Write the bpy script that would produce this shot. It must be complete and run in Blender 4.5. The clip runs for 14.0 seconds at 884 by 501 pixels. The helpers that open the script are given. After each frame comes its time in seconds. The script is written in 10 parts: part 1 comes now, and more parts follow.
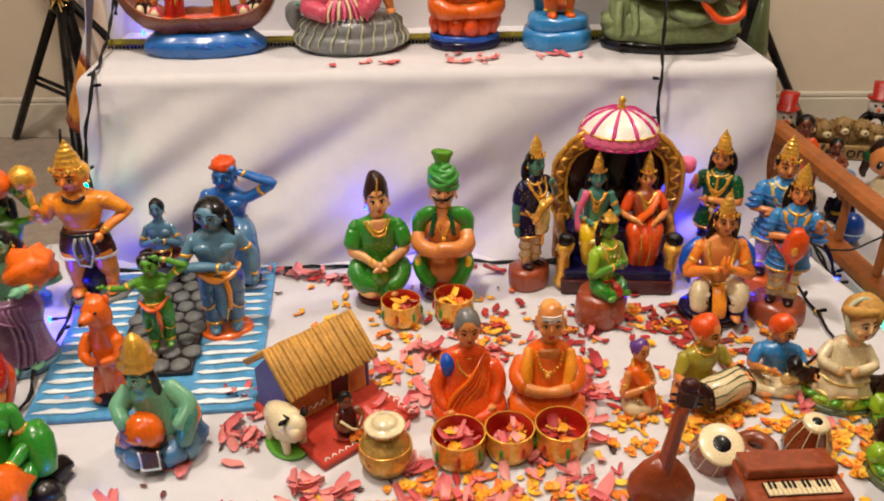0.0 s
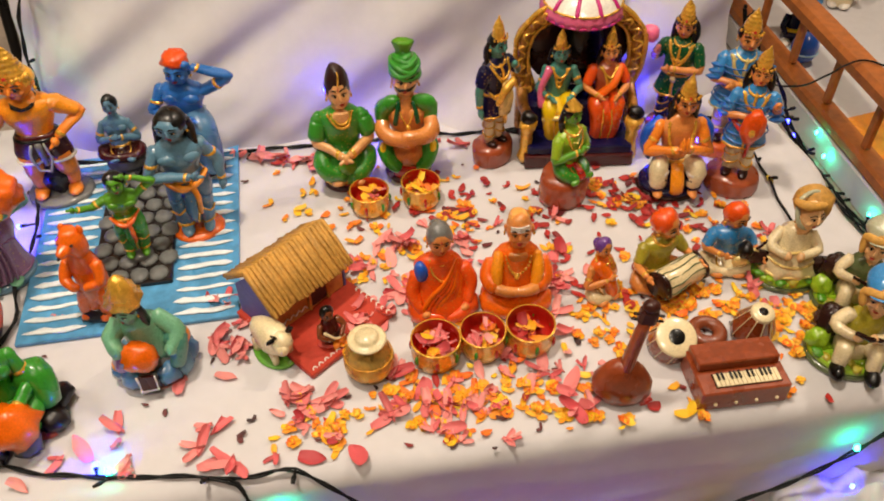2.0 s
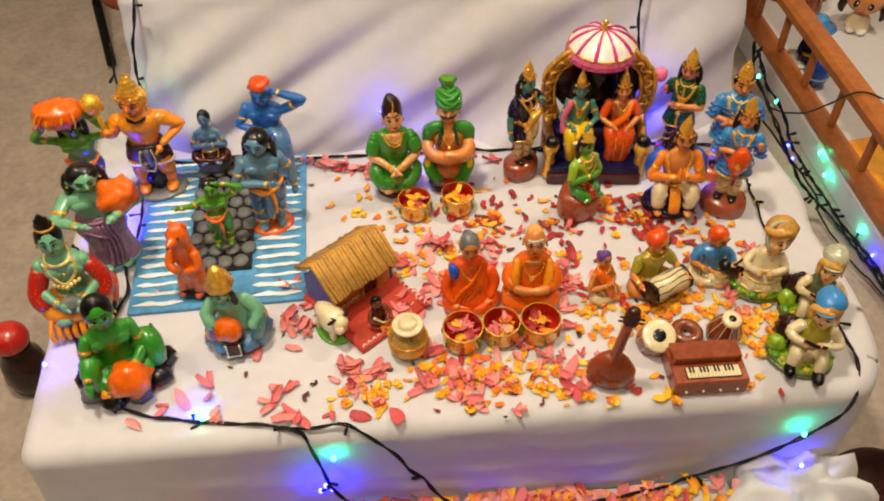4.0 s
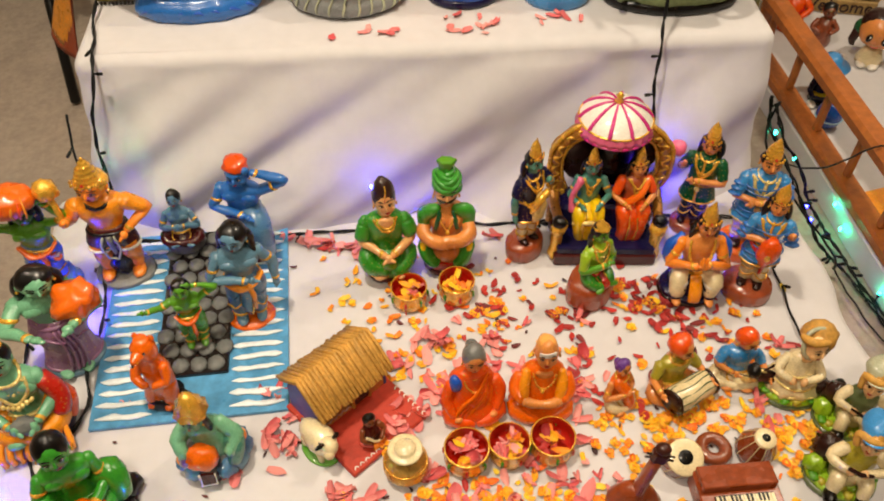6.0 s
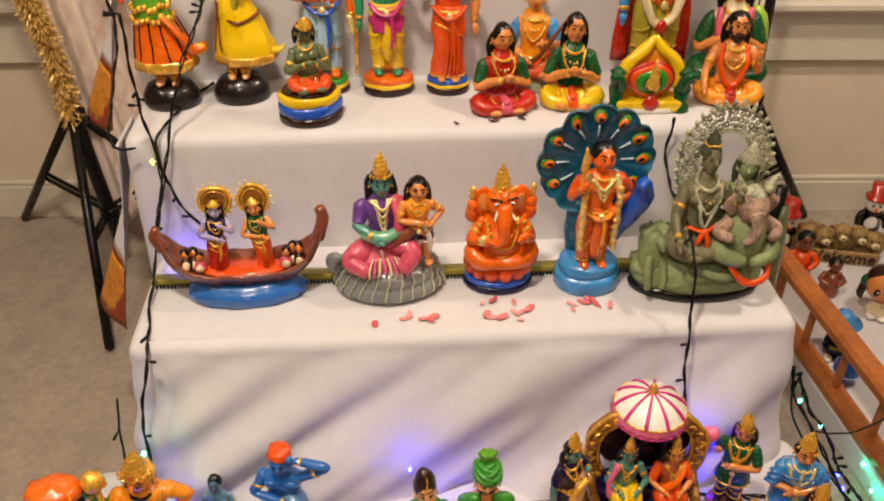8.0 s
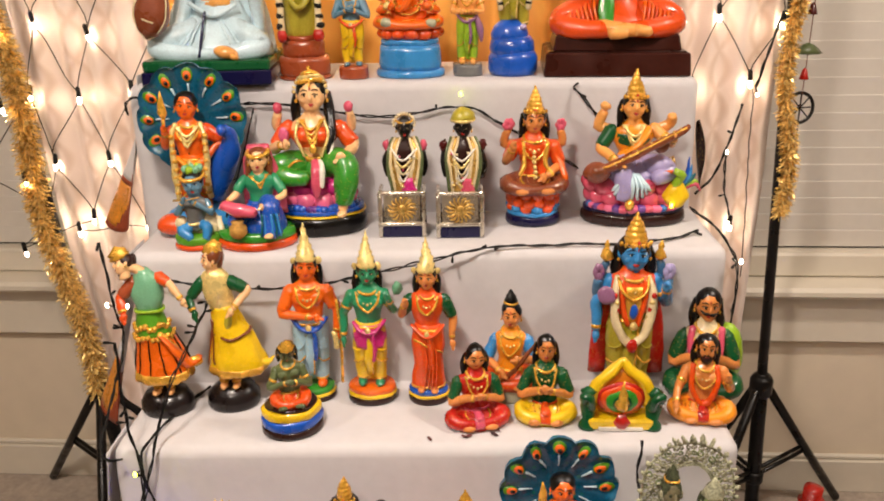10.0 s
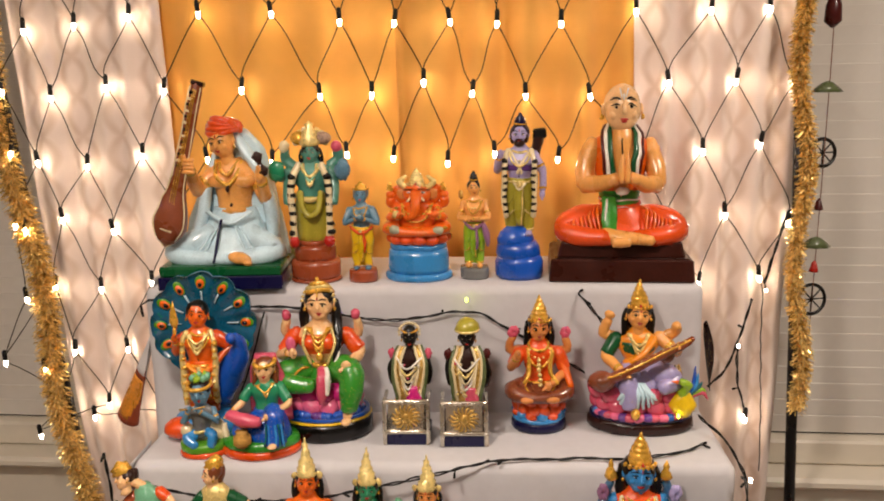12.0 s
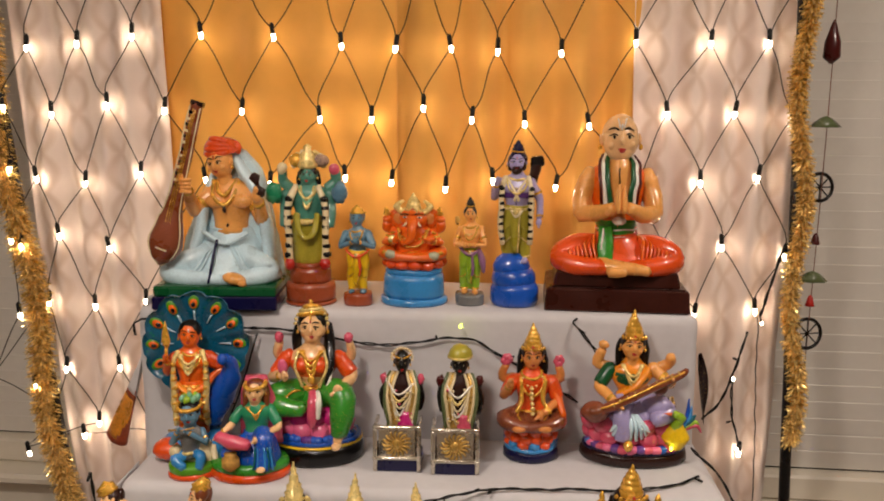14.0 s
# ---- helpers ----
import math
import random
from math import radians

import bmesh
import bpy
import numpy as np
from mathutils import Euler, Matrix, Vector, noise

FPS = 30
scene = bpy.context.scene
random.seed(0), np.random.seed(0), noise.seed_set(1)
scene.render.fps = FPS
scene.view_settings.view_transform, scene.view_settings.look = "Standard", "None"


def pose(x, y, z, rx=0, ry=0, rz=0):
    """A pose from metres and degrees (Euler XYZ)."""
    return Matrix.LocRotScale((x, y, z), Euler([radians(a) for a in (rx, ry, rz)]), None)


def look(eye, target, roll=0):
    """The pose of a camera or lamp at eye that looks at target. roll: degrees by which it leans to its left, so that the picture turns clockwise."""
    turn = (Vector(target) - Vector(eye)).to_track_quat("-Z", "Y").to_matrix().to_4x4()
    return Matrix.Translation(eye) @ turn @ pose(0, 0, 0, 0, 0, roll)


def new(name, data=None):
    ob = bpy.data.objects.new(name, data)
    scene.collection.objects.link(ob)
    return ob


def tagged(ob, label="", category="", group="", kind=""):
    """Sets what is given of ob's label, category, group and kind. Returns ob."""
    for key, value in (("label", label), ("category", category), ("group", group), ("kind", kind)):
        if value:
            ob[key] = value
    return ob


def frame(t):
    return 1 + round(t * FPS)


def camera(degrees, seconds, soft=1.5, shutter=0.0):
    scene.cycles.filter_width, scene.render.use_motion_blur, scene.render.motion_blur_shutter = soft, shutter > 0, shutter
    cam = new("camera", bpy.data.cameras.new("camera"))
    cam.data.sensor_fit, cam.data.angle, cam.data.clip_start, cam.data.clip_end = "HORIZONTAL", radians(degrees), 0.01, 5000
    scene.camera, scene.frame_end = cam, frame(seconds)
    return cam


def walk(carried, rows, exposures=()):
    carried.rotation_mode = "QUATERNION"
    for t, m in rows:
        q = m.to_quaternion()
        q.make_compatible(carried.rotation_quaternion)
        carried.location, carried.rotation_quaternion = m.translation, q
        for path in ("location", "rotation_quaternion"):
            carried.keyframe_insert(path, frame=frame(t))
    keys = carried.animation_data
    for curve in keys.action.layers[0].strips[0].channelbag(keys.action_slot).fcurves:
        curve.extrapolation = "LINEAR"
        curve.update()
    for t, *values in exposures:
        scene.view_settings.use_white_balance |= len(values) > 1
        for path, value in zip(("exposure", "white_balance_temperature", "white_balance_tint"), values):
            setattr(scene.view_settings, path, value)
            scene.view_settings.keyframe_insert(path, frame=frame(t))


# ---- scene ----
cam = camera(55.2, 14.0, soft=1.9)
PATH = [
    (0, (-0.036, 0.136, 0.973), (0.036, 1.884, 0.003), -0.5),
    (0.5, (-0.039, 0.116, 0.976), (0.055, 1.86, 0.0), -0.2),
    (1, (-0.038, 0.087, 0.985), (0.074, 1.819, -0.007), 0.5),
    (1.5, (-0.051, 0.196, 0.996), (0.091, 1.851, -0.117), 0.4),
    (2, (-0.05, 0.219, 1.12), (0.105, 1.623, -0.296), -0.8),
    (2.5, (-0.051, 0.128, 1.243), (0.071, 1.501, -0.206), -0.6),
    (3, (-0.042, 0.092, 1.312), (0.035, 1.446, -0.158), -0.9),
    (3.2, (-0.045, 0.087, 1.316), (0.026, 1.454, -0.142), -0.9),
    (5.3, (-0.056, 0.174, 1.299), (-0.011, 1.506, -0.191), -0.9),
    (5.5, (-0.06, 0.209, 1.302), (0.001, 1.533, -0.195), -0.1),
    (6, (-0.065, 0.299, 1.324), (0.039, 1.635, -0.16), 0.3),
    (6.5, (-0.076, 0.342, 1.343), (0.062, 1.753, -0.069), -1.0),
    (7, (-0.105, 0.347, 1.363), (0.025, 1.832, 0.03), -1.5),
    (7.5, (-0.119, 0.35, 1.408), (0.013, 1.903, 0.155), -0.1),
    (8, (-0.116, 0.363, 1.455), (0.002, 1.998, 0.31), 0.4),
    (8.5, (-0.084, 0.381, 1.486), (0.027, 2.084, 0.443), 0.5),
    (9, (-0.042, 0.386, 1.525), (0.073, 2.144, 0.578), 0.3),
    (9.2, (-0.019, 0.384, 1.534), (0.071, 2.179, 0.656), -0.0),
    (11.3, (0.088, 0.423, 1.796), (-0.023, 2.343, 1.248), -1.3),
    (11.5, (0.091, 0.429, 1.792), (-0.017, 2.361, 1.288), -1.2),
    (12, (0.103, 0.423, 1.801), (-0.003, 2.374, 1.374), -1.1),
    (12.5, (0.112, 0.427, 1.809), (0.007, 2.39, 1.44), -1.0),
    (13, (0.113, 0.431, 1.809), (0.009, 2.396, 1.451), -0.6),
    (13.5, (0.11, 0.432, 1.806), (0.008, 2.396, 1.444), -0.1),
    (14, (0.11, 0.427, 1.803), (0.006, 2.39, 1.432), 0.3),
]
GAIN = ((0, -0.06, 6300, 10), (1.5, -0.11, 6600, 9), (3, -0.09, 6850, 7), (6, -0.07, 6900, 5), (7, -0.13, 6950, 10), (8, -0.14, 6800, 11), (8.5, -0.09, 6650, 12), (9.2, -0.02, 6500, 13), (11.3, -0.23, 6350, 13), (12, -0.43, 6350, 13), (12.5, -0.51, 6350, 13), (13, -0.61, 6350, 13), (13.5, -0.7, 6350, 13), (14, -0.76, 6350, 13))
walk(cam, [(t, look(eye, target, roll)) for t, eye, target, roll in PATH], GAIN)

# ---- light ----
world = bpy.data.worlds.new("world")
scene.world = world
world.use_nodes = True
world.node_tree.nodes["Background"].inputs[0].default_value = (1.0, 0.86, 0.7, 1)
world.node_tree.nodes["Background"].inputs[1].default_value = 0.01


def lamp(name, eye, target, size, power, colour):
    data = bpy.data.lights.new(name, "AREA")
    data.shape, data.size, data.energy, data.color = "DISK", size, power, colour
    ob = new(name, data)
    ob.matrix_world = look(eye, target)
    return ob


WARM = (1.0, 0.862, 0.715)
lamp("ceiling_or_fill_lamp", (-0.36, 0.82, 2.50), (-0.36, 0.83, 0), 0.20, 35, WARM)
# The next three are added fills that brighten the walls and step fronts.
lamp("ceiling_or_fill_lamp", (1.25, 1.45, 2.50), (1.25, 1.46, 0), 0.20, 25, WARM)
lamp("ceiling_or_fill_lamp", (-1.50, 0.75, 2.50), (-1.50, 0.76, 0), 0.20, 13, WARM)
lamp("ceiling_or_fill_lamp", (-0.2, -0.3, 2.50), (-0.2, -0.29, 0), 0.30, 17, WARM)


# ---- materials ----
def lin(c):
    return tuple((v / 255 / 12.92 if v / 255 <= 0.04045 else ((v / 255 + 0.055) / 1.055) ** 2.4) for v in c) + (1,)


MATS = {}


def mat(name, rgb, rough=0.5, metal=0.0, var=0.14, scale=60.0, bump=0.05, coat=0.0, glow=0.0, sheen=0.0, motif=None, grain=5):
    """A painted, woven or metal surface: two scales of mottling, uneven gloss and fine relief."""
    m = bpy.data.materials.new(name)
    m.use_nodes = True
    n, l = m.node_tree.nodes, m.node_tree.links
    b = n["Principled BSDF"]
    geo = n.new("ShaderNodeTexCoord")
    fine, wide = n.new("ShaderNodeTexNoise"), n.new("ShaderNodeTexNoise")
    fine.inputs["Scale"].default_value, fine.inputs["Detail"].default_value = scale * grain, 4
    wide.inputs["Scale"].default_value, wide.inputs["Detail"].default_value = scale, 3
    add = n.new("ShaderNodeMath")
    add.operation = "ADD"
    for tex, k in ((fine, 0), (wide, 1)):
        l.new(geo.outputs["Object"], tex.inputs["Vector"])
        l.new(tex.outputs["Fac"], add.inputs[k])
    ramp = n.new("ShaderNodeMapRange")
    ramp.inputs[1].default_value, ramp.inputs[2].default_value = 0.7, 1.3
    ramp.inputs[3].default_value, ramp.inputs[4].default_value = 1 - var, 1 + var * 0.6
    l.new(add.outputs[0], ramp.inputs[0])
    mul = n.new("ShaderNodeVectorMath")
    mul.operation = "SCALE"
    mul.inputs[0].default_value = lin(rgb)[:3]
    l.new(ramp.outputs[0], mul.inputs["Scale"])
    l.new(mul.outputs[0], b.inputs["Base Color"])
    if motif:
        # hand-dabbed metallic dots
        vo, cut, mixer = n.new("ShaderNodeTexVoronoi"), n.new("ShaderNodeMapRange"), n.new("ShaderNodeMix")
        vo.inputs["Scale"].default_value = motif[1]
        l.new(geo.outputs["Object"], vo.inputs["Vector"])
        cut.inputs[1].default_value, cut.inputs[2].default_value = 0.10, 0.26
        cut.inputs[3].default_value, cut.inputs[4].default_value = 0.5, 0.0
        l.new(vo.outputs["Distance"], cut.inputs[0])
        mixer.data_type = "RGBA"
        l.new(cut.outputs[0], mixer.inputs["Factor"])
        l.new(mul.outputs[0], mixer.inputs["A"])
        mixer.inputs["B"].default_value = lin(motif[0])
        l.new(mixer.outputs["Result"], b.inputs["Base Color"])
        half = n.new("ShaderNodeMath")
        half.operation = "MULTIPLY"
        half.inputs[1].default_value = 0.6
        l.new(cut.outputs[0], half.inputs[0])
        l.new(half.outputs[0], b.inputs["Metallic"])
    gl = n.new("ShaderNodeMapRange")
    gl.inputs[1].default_value, gl.inputs[2].default_value = 0.35, 0.65
    gl.inputs[3].default_value, gl.inputs[4].default_value = max(rough - 0.1, 0.05), min(rough + 0.12, 1)
    l.new(wide.outputs["Fac"], gl.inputs[0])
    l.new(gl.outputs[0], b.inputs["Roughness"])
    b.inputs["Metallic"].default_value = metal
    b.inputs["Coat Weight"].default_value, b.inputs["Coat Roughness"].default_value = coat, 0.12
    b.inputs["Sheen Weight"].default_value = sheen
    if max(rgb) < 90 and not metal:
        b.inputs["Specular IOR Level"].default_value = 0.3
        b.inputs["Coat Weight"].default_value = coat * 0.6
    if bump:
        bp = n.new("ShaderNodeBump")
        bp.inputs["Strength"].default_value, bp.inputs["Distance"].default_value = bump, 0.002
        l.new(fine.outputs["Fac"], bp.inputs["Height"])
        l.new(bp.outputs[0], b.inputs["Normal"])
    if glow:
        b.inputs["Emission Color"].default_value, b.inputs["Emission Strength"].default_value = lin(rgb), glow
    MATS[name] = m
    return m


# glossy enamel paints of the clay dolls
for key, rgb in dict(
        black=(6, 5, 5), white=(236, 230, 218), ivory=(232, 214, 170), red=(188, 30, 18), maroon=(72, 14, 13), orange=(238, 104, 12), deeporange=(230, 80, 14),
        saffron=(245, 150, 30), yellow=(240, 198, 20), lime=(150, 190, 40), green=(52, 144, 40), jade=(34, 140, 96), azure=(36, 106, 184), deepgreen=(10, 80, 42), leaf=(84, 150, 30), olive=(92, 104, 66),
        teal=(10, 92, 104), mint=(116, 178, 140), sea=(72, 136, 120), blue=(16, 84, 190), sky=(54, 140, 206), paleblue=(170, 208, 226), navy=(14, 12, 58), slate=(92, 134, 158),
        stoneblue=(74, 120, 158), purple=(104, 60, 140), mauve=(150, 104, 140), lilac=(170, 160, 206), pink=(238, 110, 150), magenta=(206, 40, 126), rose=(214, 84, 110),
        brown=(120, 60, 28), umber=(44, 20, 15), darkbase=(26, 19, 19), terracotta=(160, 74, 40), skin=(238, 176, 110), tan=(222, 140, 70), brightskin=(246, 140, 40), grey=(112, 112, 110),
        stonelight=(176, 178, 150), coil=(128, 130, 130), cream=(226, 206, 160), goldskin=(242, 170, 88), mustard=(172, 160, 48), peach=(244, 194, 136), lip=(180, 40, 30), cocoa=(132, 66, 38), robe=(200, 226, 236)).items():
    mat(key, rgb, rough=0.30, var=0.24, scale=20, bump=0.16, coat=0.55, grain=24)
    mat(key + "_cloth", rgb, rough=0.32, var=0.26, scale=20, bump=0.2, coat=0.5, motif=((226, 186, 96), 190), grain=24)
mat("peacock_teal", (8, 92, 124), rough=0.3, var=0.4, scale=26, bump=0.3, coat=0.55, motif=((30, 140, 90), 60), grain=12)
mat("carved_stone", (132, 146, 98), rough=0.6, var=0.3, scale=30, bump=0.5)
mat("carved_pale", (176, 176, 146), rough=0.7, var=0.7, scale=60, bump=1.0)
mat("carved_dark", (74, 80, 56), rough=0.8, var=0.7, scale=60, bump=1.0)
mat("carved_umber", (116, 110, 80), rough=0.6, var=0.4, scale=40, bump=0.6)
mat("rosy_stone", (172, 142, 122), rough=0.7, var=0.6, scale=60, bump=0.8)
mat("gold", (244, 186, 70), rough=0.24, metal=0.45, var=0.3, scale=60, bump=0.3, coat=0.5)
mat("palegold", (240, 214, 136), rough=0.26, metal=0.3, var=0.25, scale=60, bump=0.3, coat=0.4)
mat("silver", (214, 206, 190), rough=0.22, metal=0.9, var=0.12, scale=40, bump=0.1)
mat("brass", (214, 174, 92), rough=0.3, metal=0.65, var=0.3, scale=50, bump=0.4)
mat("cloth_white", (204, 201, 203), rough=0.85, var=0.05, scale=9, bump=0.25, sheen=0.2)
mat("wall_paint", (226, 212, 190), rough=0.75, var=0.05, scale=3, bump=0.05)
# Darker than wall_paint so the unseen walls throw back less light.
mat("low_bounce_wall", (158, 140, 116), rough=0.8, var=0.08, scale=3, bump=0.05)
mat("ceiling_paint", (230, 224, 212), rough=0.85, var=0.04, scale=3, bump=0.05)
mat("trim_paint", (222, 214, 198), rough=0.45, var=0.04, scale=5, bump=0.03)
mat("carpet", (170, 156, 142), rough=0.97, var=0.22, scale=14, bump=1.0, sheen=0.3)
mat("black_metal", (13, 11, 10), rough=0.35, metal=0.3, var=0.2, scale=30)
mat("cable_black", (9, 10, 10), rough=0.55, var=0.2, scale=60)
mat("cable_green", (44, 40, 26), rough=0.55, var=0.2, scale=60)
mat("tinsel", (255, 222, 140), rough=0.26, metal=0.5, var=0.3, scale=80)
mat("rail_wood", (176, 100, 42), rough=0.42, var=0.3, scale=14, bump=0.2, coat=0.2)
mat("dark_wood", (58, 22, 14), rough=0.35, var=0.3, scale=20, bump=0.15, coat=0.3)
mat("oldgold", (168, 112, 40), rough=0.3, metal=0.4, var=0.5, scale=60, bump=0.6, coat=0.4)
mat("toy_wood", (144, 64, 30), rough=0.3, var=0.3, scale=30, bump=0.15, coat=0.4)
mat("straw", (196, 146, 66), rough=0.6, var=0.35, scale=40, bump=0.4)
mat("hut_blue", (96, 96, 170), rough=0.5, var=0.2, scale=40)
mat("hut_tan", (206, 150, 80), rough=0.5, var=0.25, scale=40)
mat("red_board", (182, 56, 36), rough=0.5, var=0.2, scale=30)
mat("water_blue", (84, 154, 200), rough=0.35, var=0.35, scale=16, coat=0.3)
mat("foam", (226, 236, 238), rough=0.4, var=0.12, scale=30)
mat("stone_grey", (104, 106, 104), rough=0.55, var=0.25, scale=30, bump=0.4)
mat("sari_gold", (226, 146, 44), rough=0.34, metal=0.2, var=0.35, scale=40, bump=0.4)
mat("sari_red", (140, 58, 26), rough=0.6, var=0.25, scale=40, bump=0.3)
mat("brocade", (150, 140, 46), rough=0.45, metal=0.3, var=0.4, scale=70, bump=0.5)
mat("slat", (222, 217, 208), rough=0.5, var=0.04, scale=6, bump=0.02)
mat("parchment", (164, 132, 78), rough=0.6, var=0.6, scale=40, bump=0.3)
mat("bulb_warm", (255, 232, 198), glow=84.0, bump=0)
mat("led_blue", (8, 14, 255), glow=240.0, bump=0)
mat("led_teal", (10, 255, 190), glow=100.0, bump=0)
mat("led_yellow", (230, 255, 60), glow=16.0, bump=0)


def tinted(name, stops, rough):
    """A petal-like material whose colour is picked piece by piece."""
    m = bpy.data.materials.new(name)
    m.use_nodes = True
    n, l = m.node_tree.nodes, m.node_tree.links
    b = n["Principled BSDF"]
    g, r = n.new("ShaderNodeNewGeometry"), n.new("ShaderNodeValToRGB")
    r.color_ramp.interpolation = "LINEAR"
    while len(r.color_ramp.elements) < len(stops):
        r.color_ramp.elements.new(0.5)
    for e, (p, c) in zip(r.color_ramp.elements, stops):
        e.position, e.color = p, lin(c)
    noi, mixer = n.new("ShaderNodeTexNoise"), n.new("ShaderNodeMix")
    noi.inputs["Scale"].default_value = 160
    mixer.data_type, mixer.blend_type = "RGBA", "MULTIPLY"
    mixer.inputs["Factor"].default_value = 0.2
    l.new(g.outputs["Random Per Island"], r.inputs[0])
    l.new(r.outputs[0], mixer.inputs["A"])
    l.new(noi.outputs["Color"], mixer.inputs["B"])
    l.new(mixer.outputs["Result"], b.inputs["Base Color"])
    b.inputs["Roughness"].default_value = rough
    b.inputs["Sheen Weight"].default_value = 0.2
    MATS[name] = m


tinted("petal_pink", ((0, (214, 80, 86)), (0.35, (236, 132, 130)), (0.75, (242, 164, 156)), (1, (184, 44, 54))), 0.6)
tinted("petal_yellow", ((0, (250, 206, 30)), (0.4, (250, 170, 20)), (0.75, (244, 112, 14)), (1, (252, 220, 70))), 0.6)
tinted("petal_red", ((0, (150, 20, 24)), (0.6, (196, 40, 30)), (1, (96, 16, 22))), 0.6)
tinted("petal_dark", ((0, (50, 34, 36)), (1, (110, 50, 50))), 0.7)


def curtain_material(name, rgb, line, pattern):
    """Woven curtain; pattern draws a pale trellis of pointed ovals."""
    m = mat(name, rgb, rough=0.7, var=0.05, scale=5, bump=0.3, sheen=0.3)
    n, l = m.node_tree.nodes, m.node_tree.links
    b = n["Principled BSDF"]
    b.inputs["Transmission Weight"].default_value = 0.0
    if pattern:
        src = b.inputs["Base Color"].links[0].from_socket
        tc, sep = n.new("ShaderNodeTexCoord"), n.new("ShaderNodeSeparateXYZ")
        l.new(tc.outputs["UV"], sep.inputs[0])

        def op(kind, a, c=None):
            o = n.new("ShaderNodeMath")
            o.operation = kind
            for k, v in enumerate((a, c)):
                if v is None:
                    continue
                if isinstance(v, (int, float)):
                    o.inputs[k].default_value = v
                else:
                    l.new(v, o.inputs[k])
            return o.outputs[0]

        wave = op("MULTIPLY", op("SINE", op("MULTIPLY", sep.outputs[1], 2 * math.pi / 0.19)), 0.25)
        u = op("DIVIDE", sep.outputs[0], 0.12)
        d1 = op("ABSOLUTE", op("SUBTRACT", op("FRACT", op("ADD", u, wave)), 0.5))
        d2 = op("ABSOLUTE", op("SUBTRACT", op("FRACT", op("SUBTRACT", u, wave)), 0.5))
        near = op("MINIMUM", d1, d2)
        mask = n.new("ShaderNodeMapRange")
        mask.inputs[1].default_value, mask.inputs[2].default_value = 0.03, 0.15
        mask.inputs[3].default_value, mask.inputs[4].default_value = 0.42, 0.0
        l.new(near, mask.inputs[0])
        mixer = n.new("ShaderNodeMix")
        mixer.data_type = "RGBA"
        l.new(mask.outputs[0], mixer.inputs["Factor"])
        l.new(src, mixer.inputs["A"])
        mixer.inputs["B"].default_value = lin(line)
        l.new(mixer.outputs["Result"], b.inputs["Base Color"])


curtain_material("curtain_yellow", (243, 176, 76), None, False)
curtain_material("curtain_ochre", (232, 170, 75), None, False)
curtain_material("curtain_cream", (238, 220, 208), (196, 164, 136), True)


# ---- mesh building ----
def unit(v):
    return v / max(v.length, 1e-9)


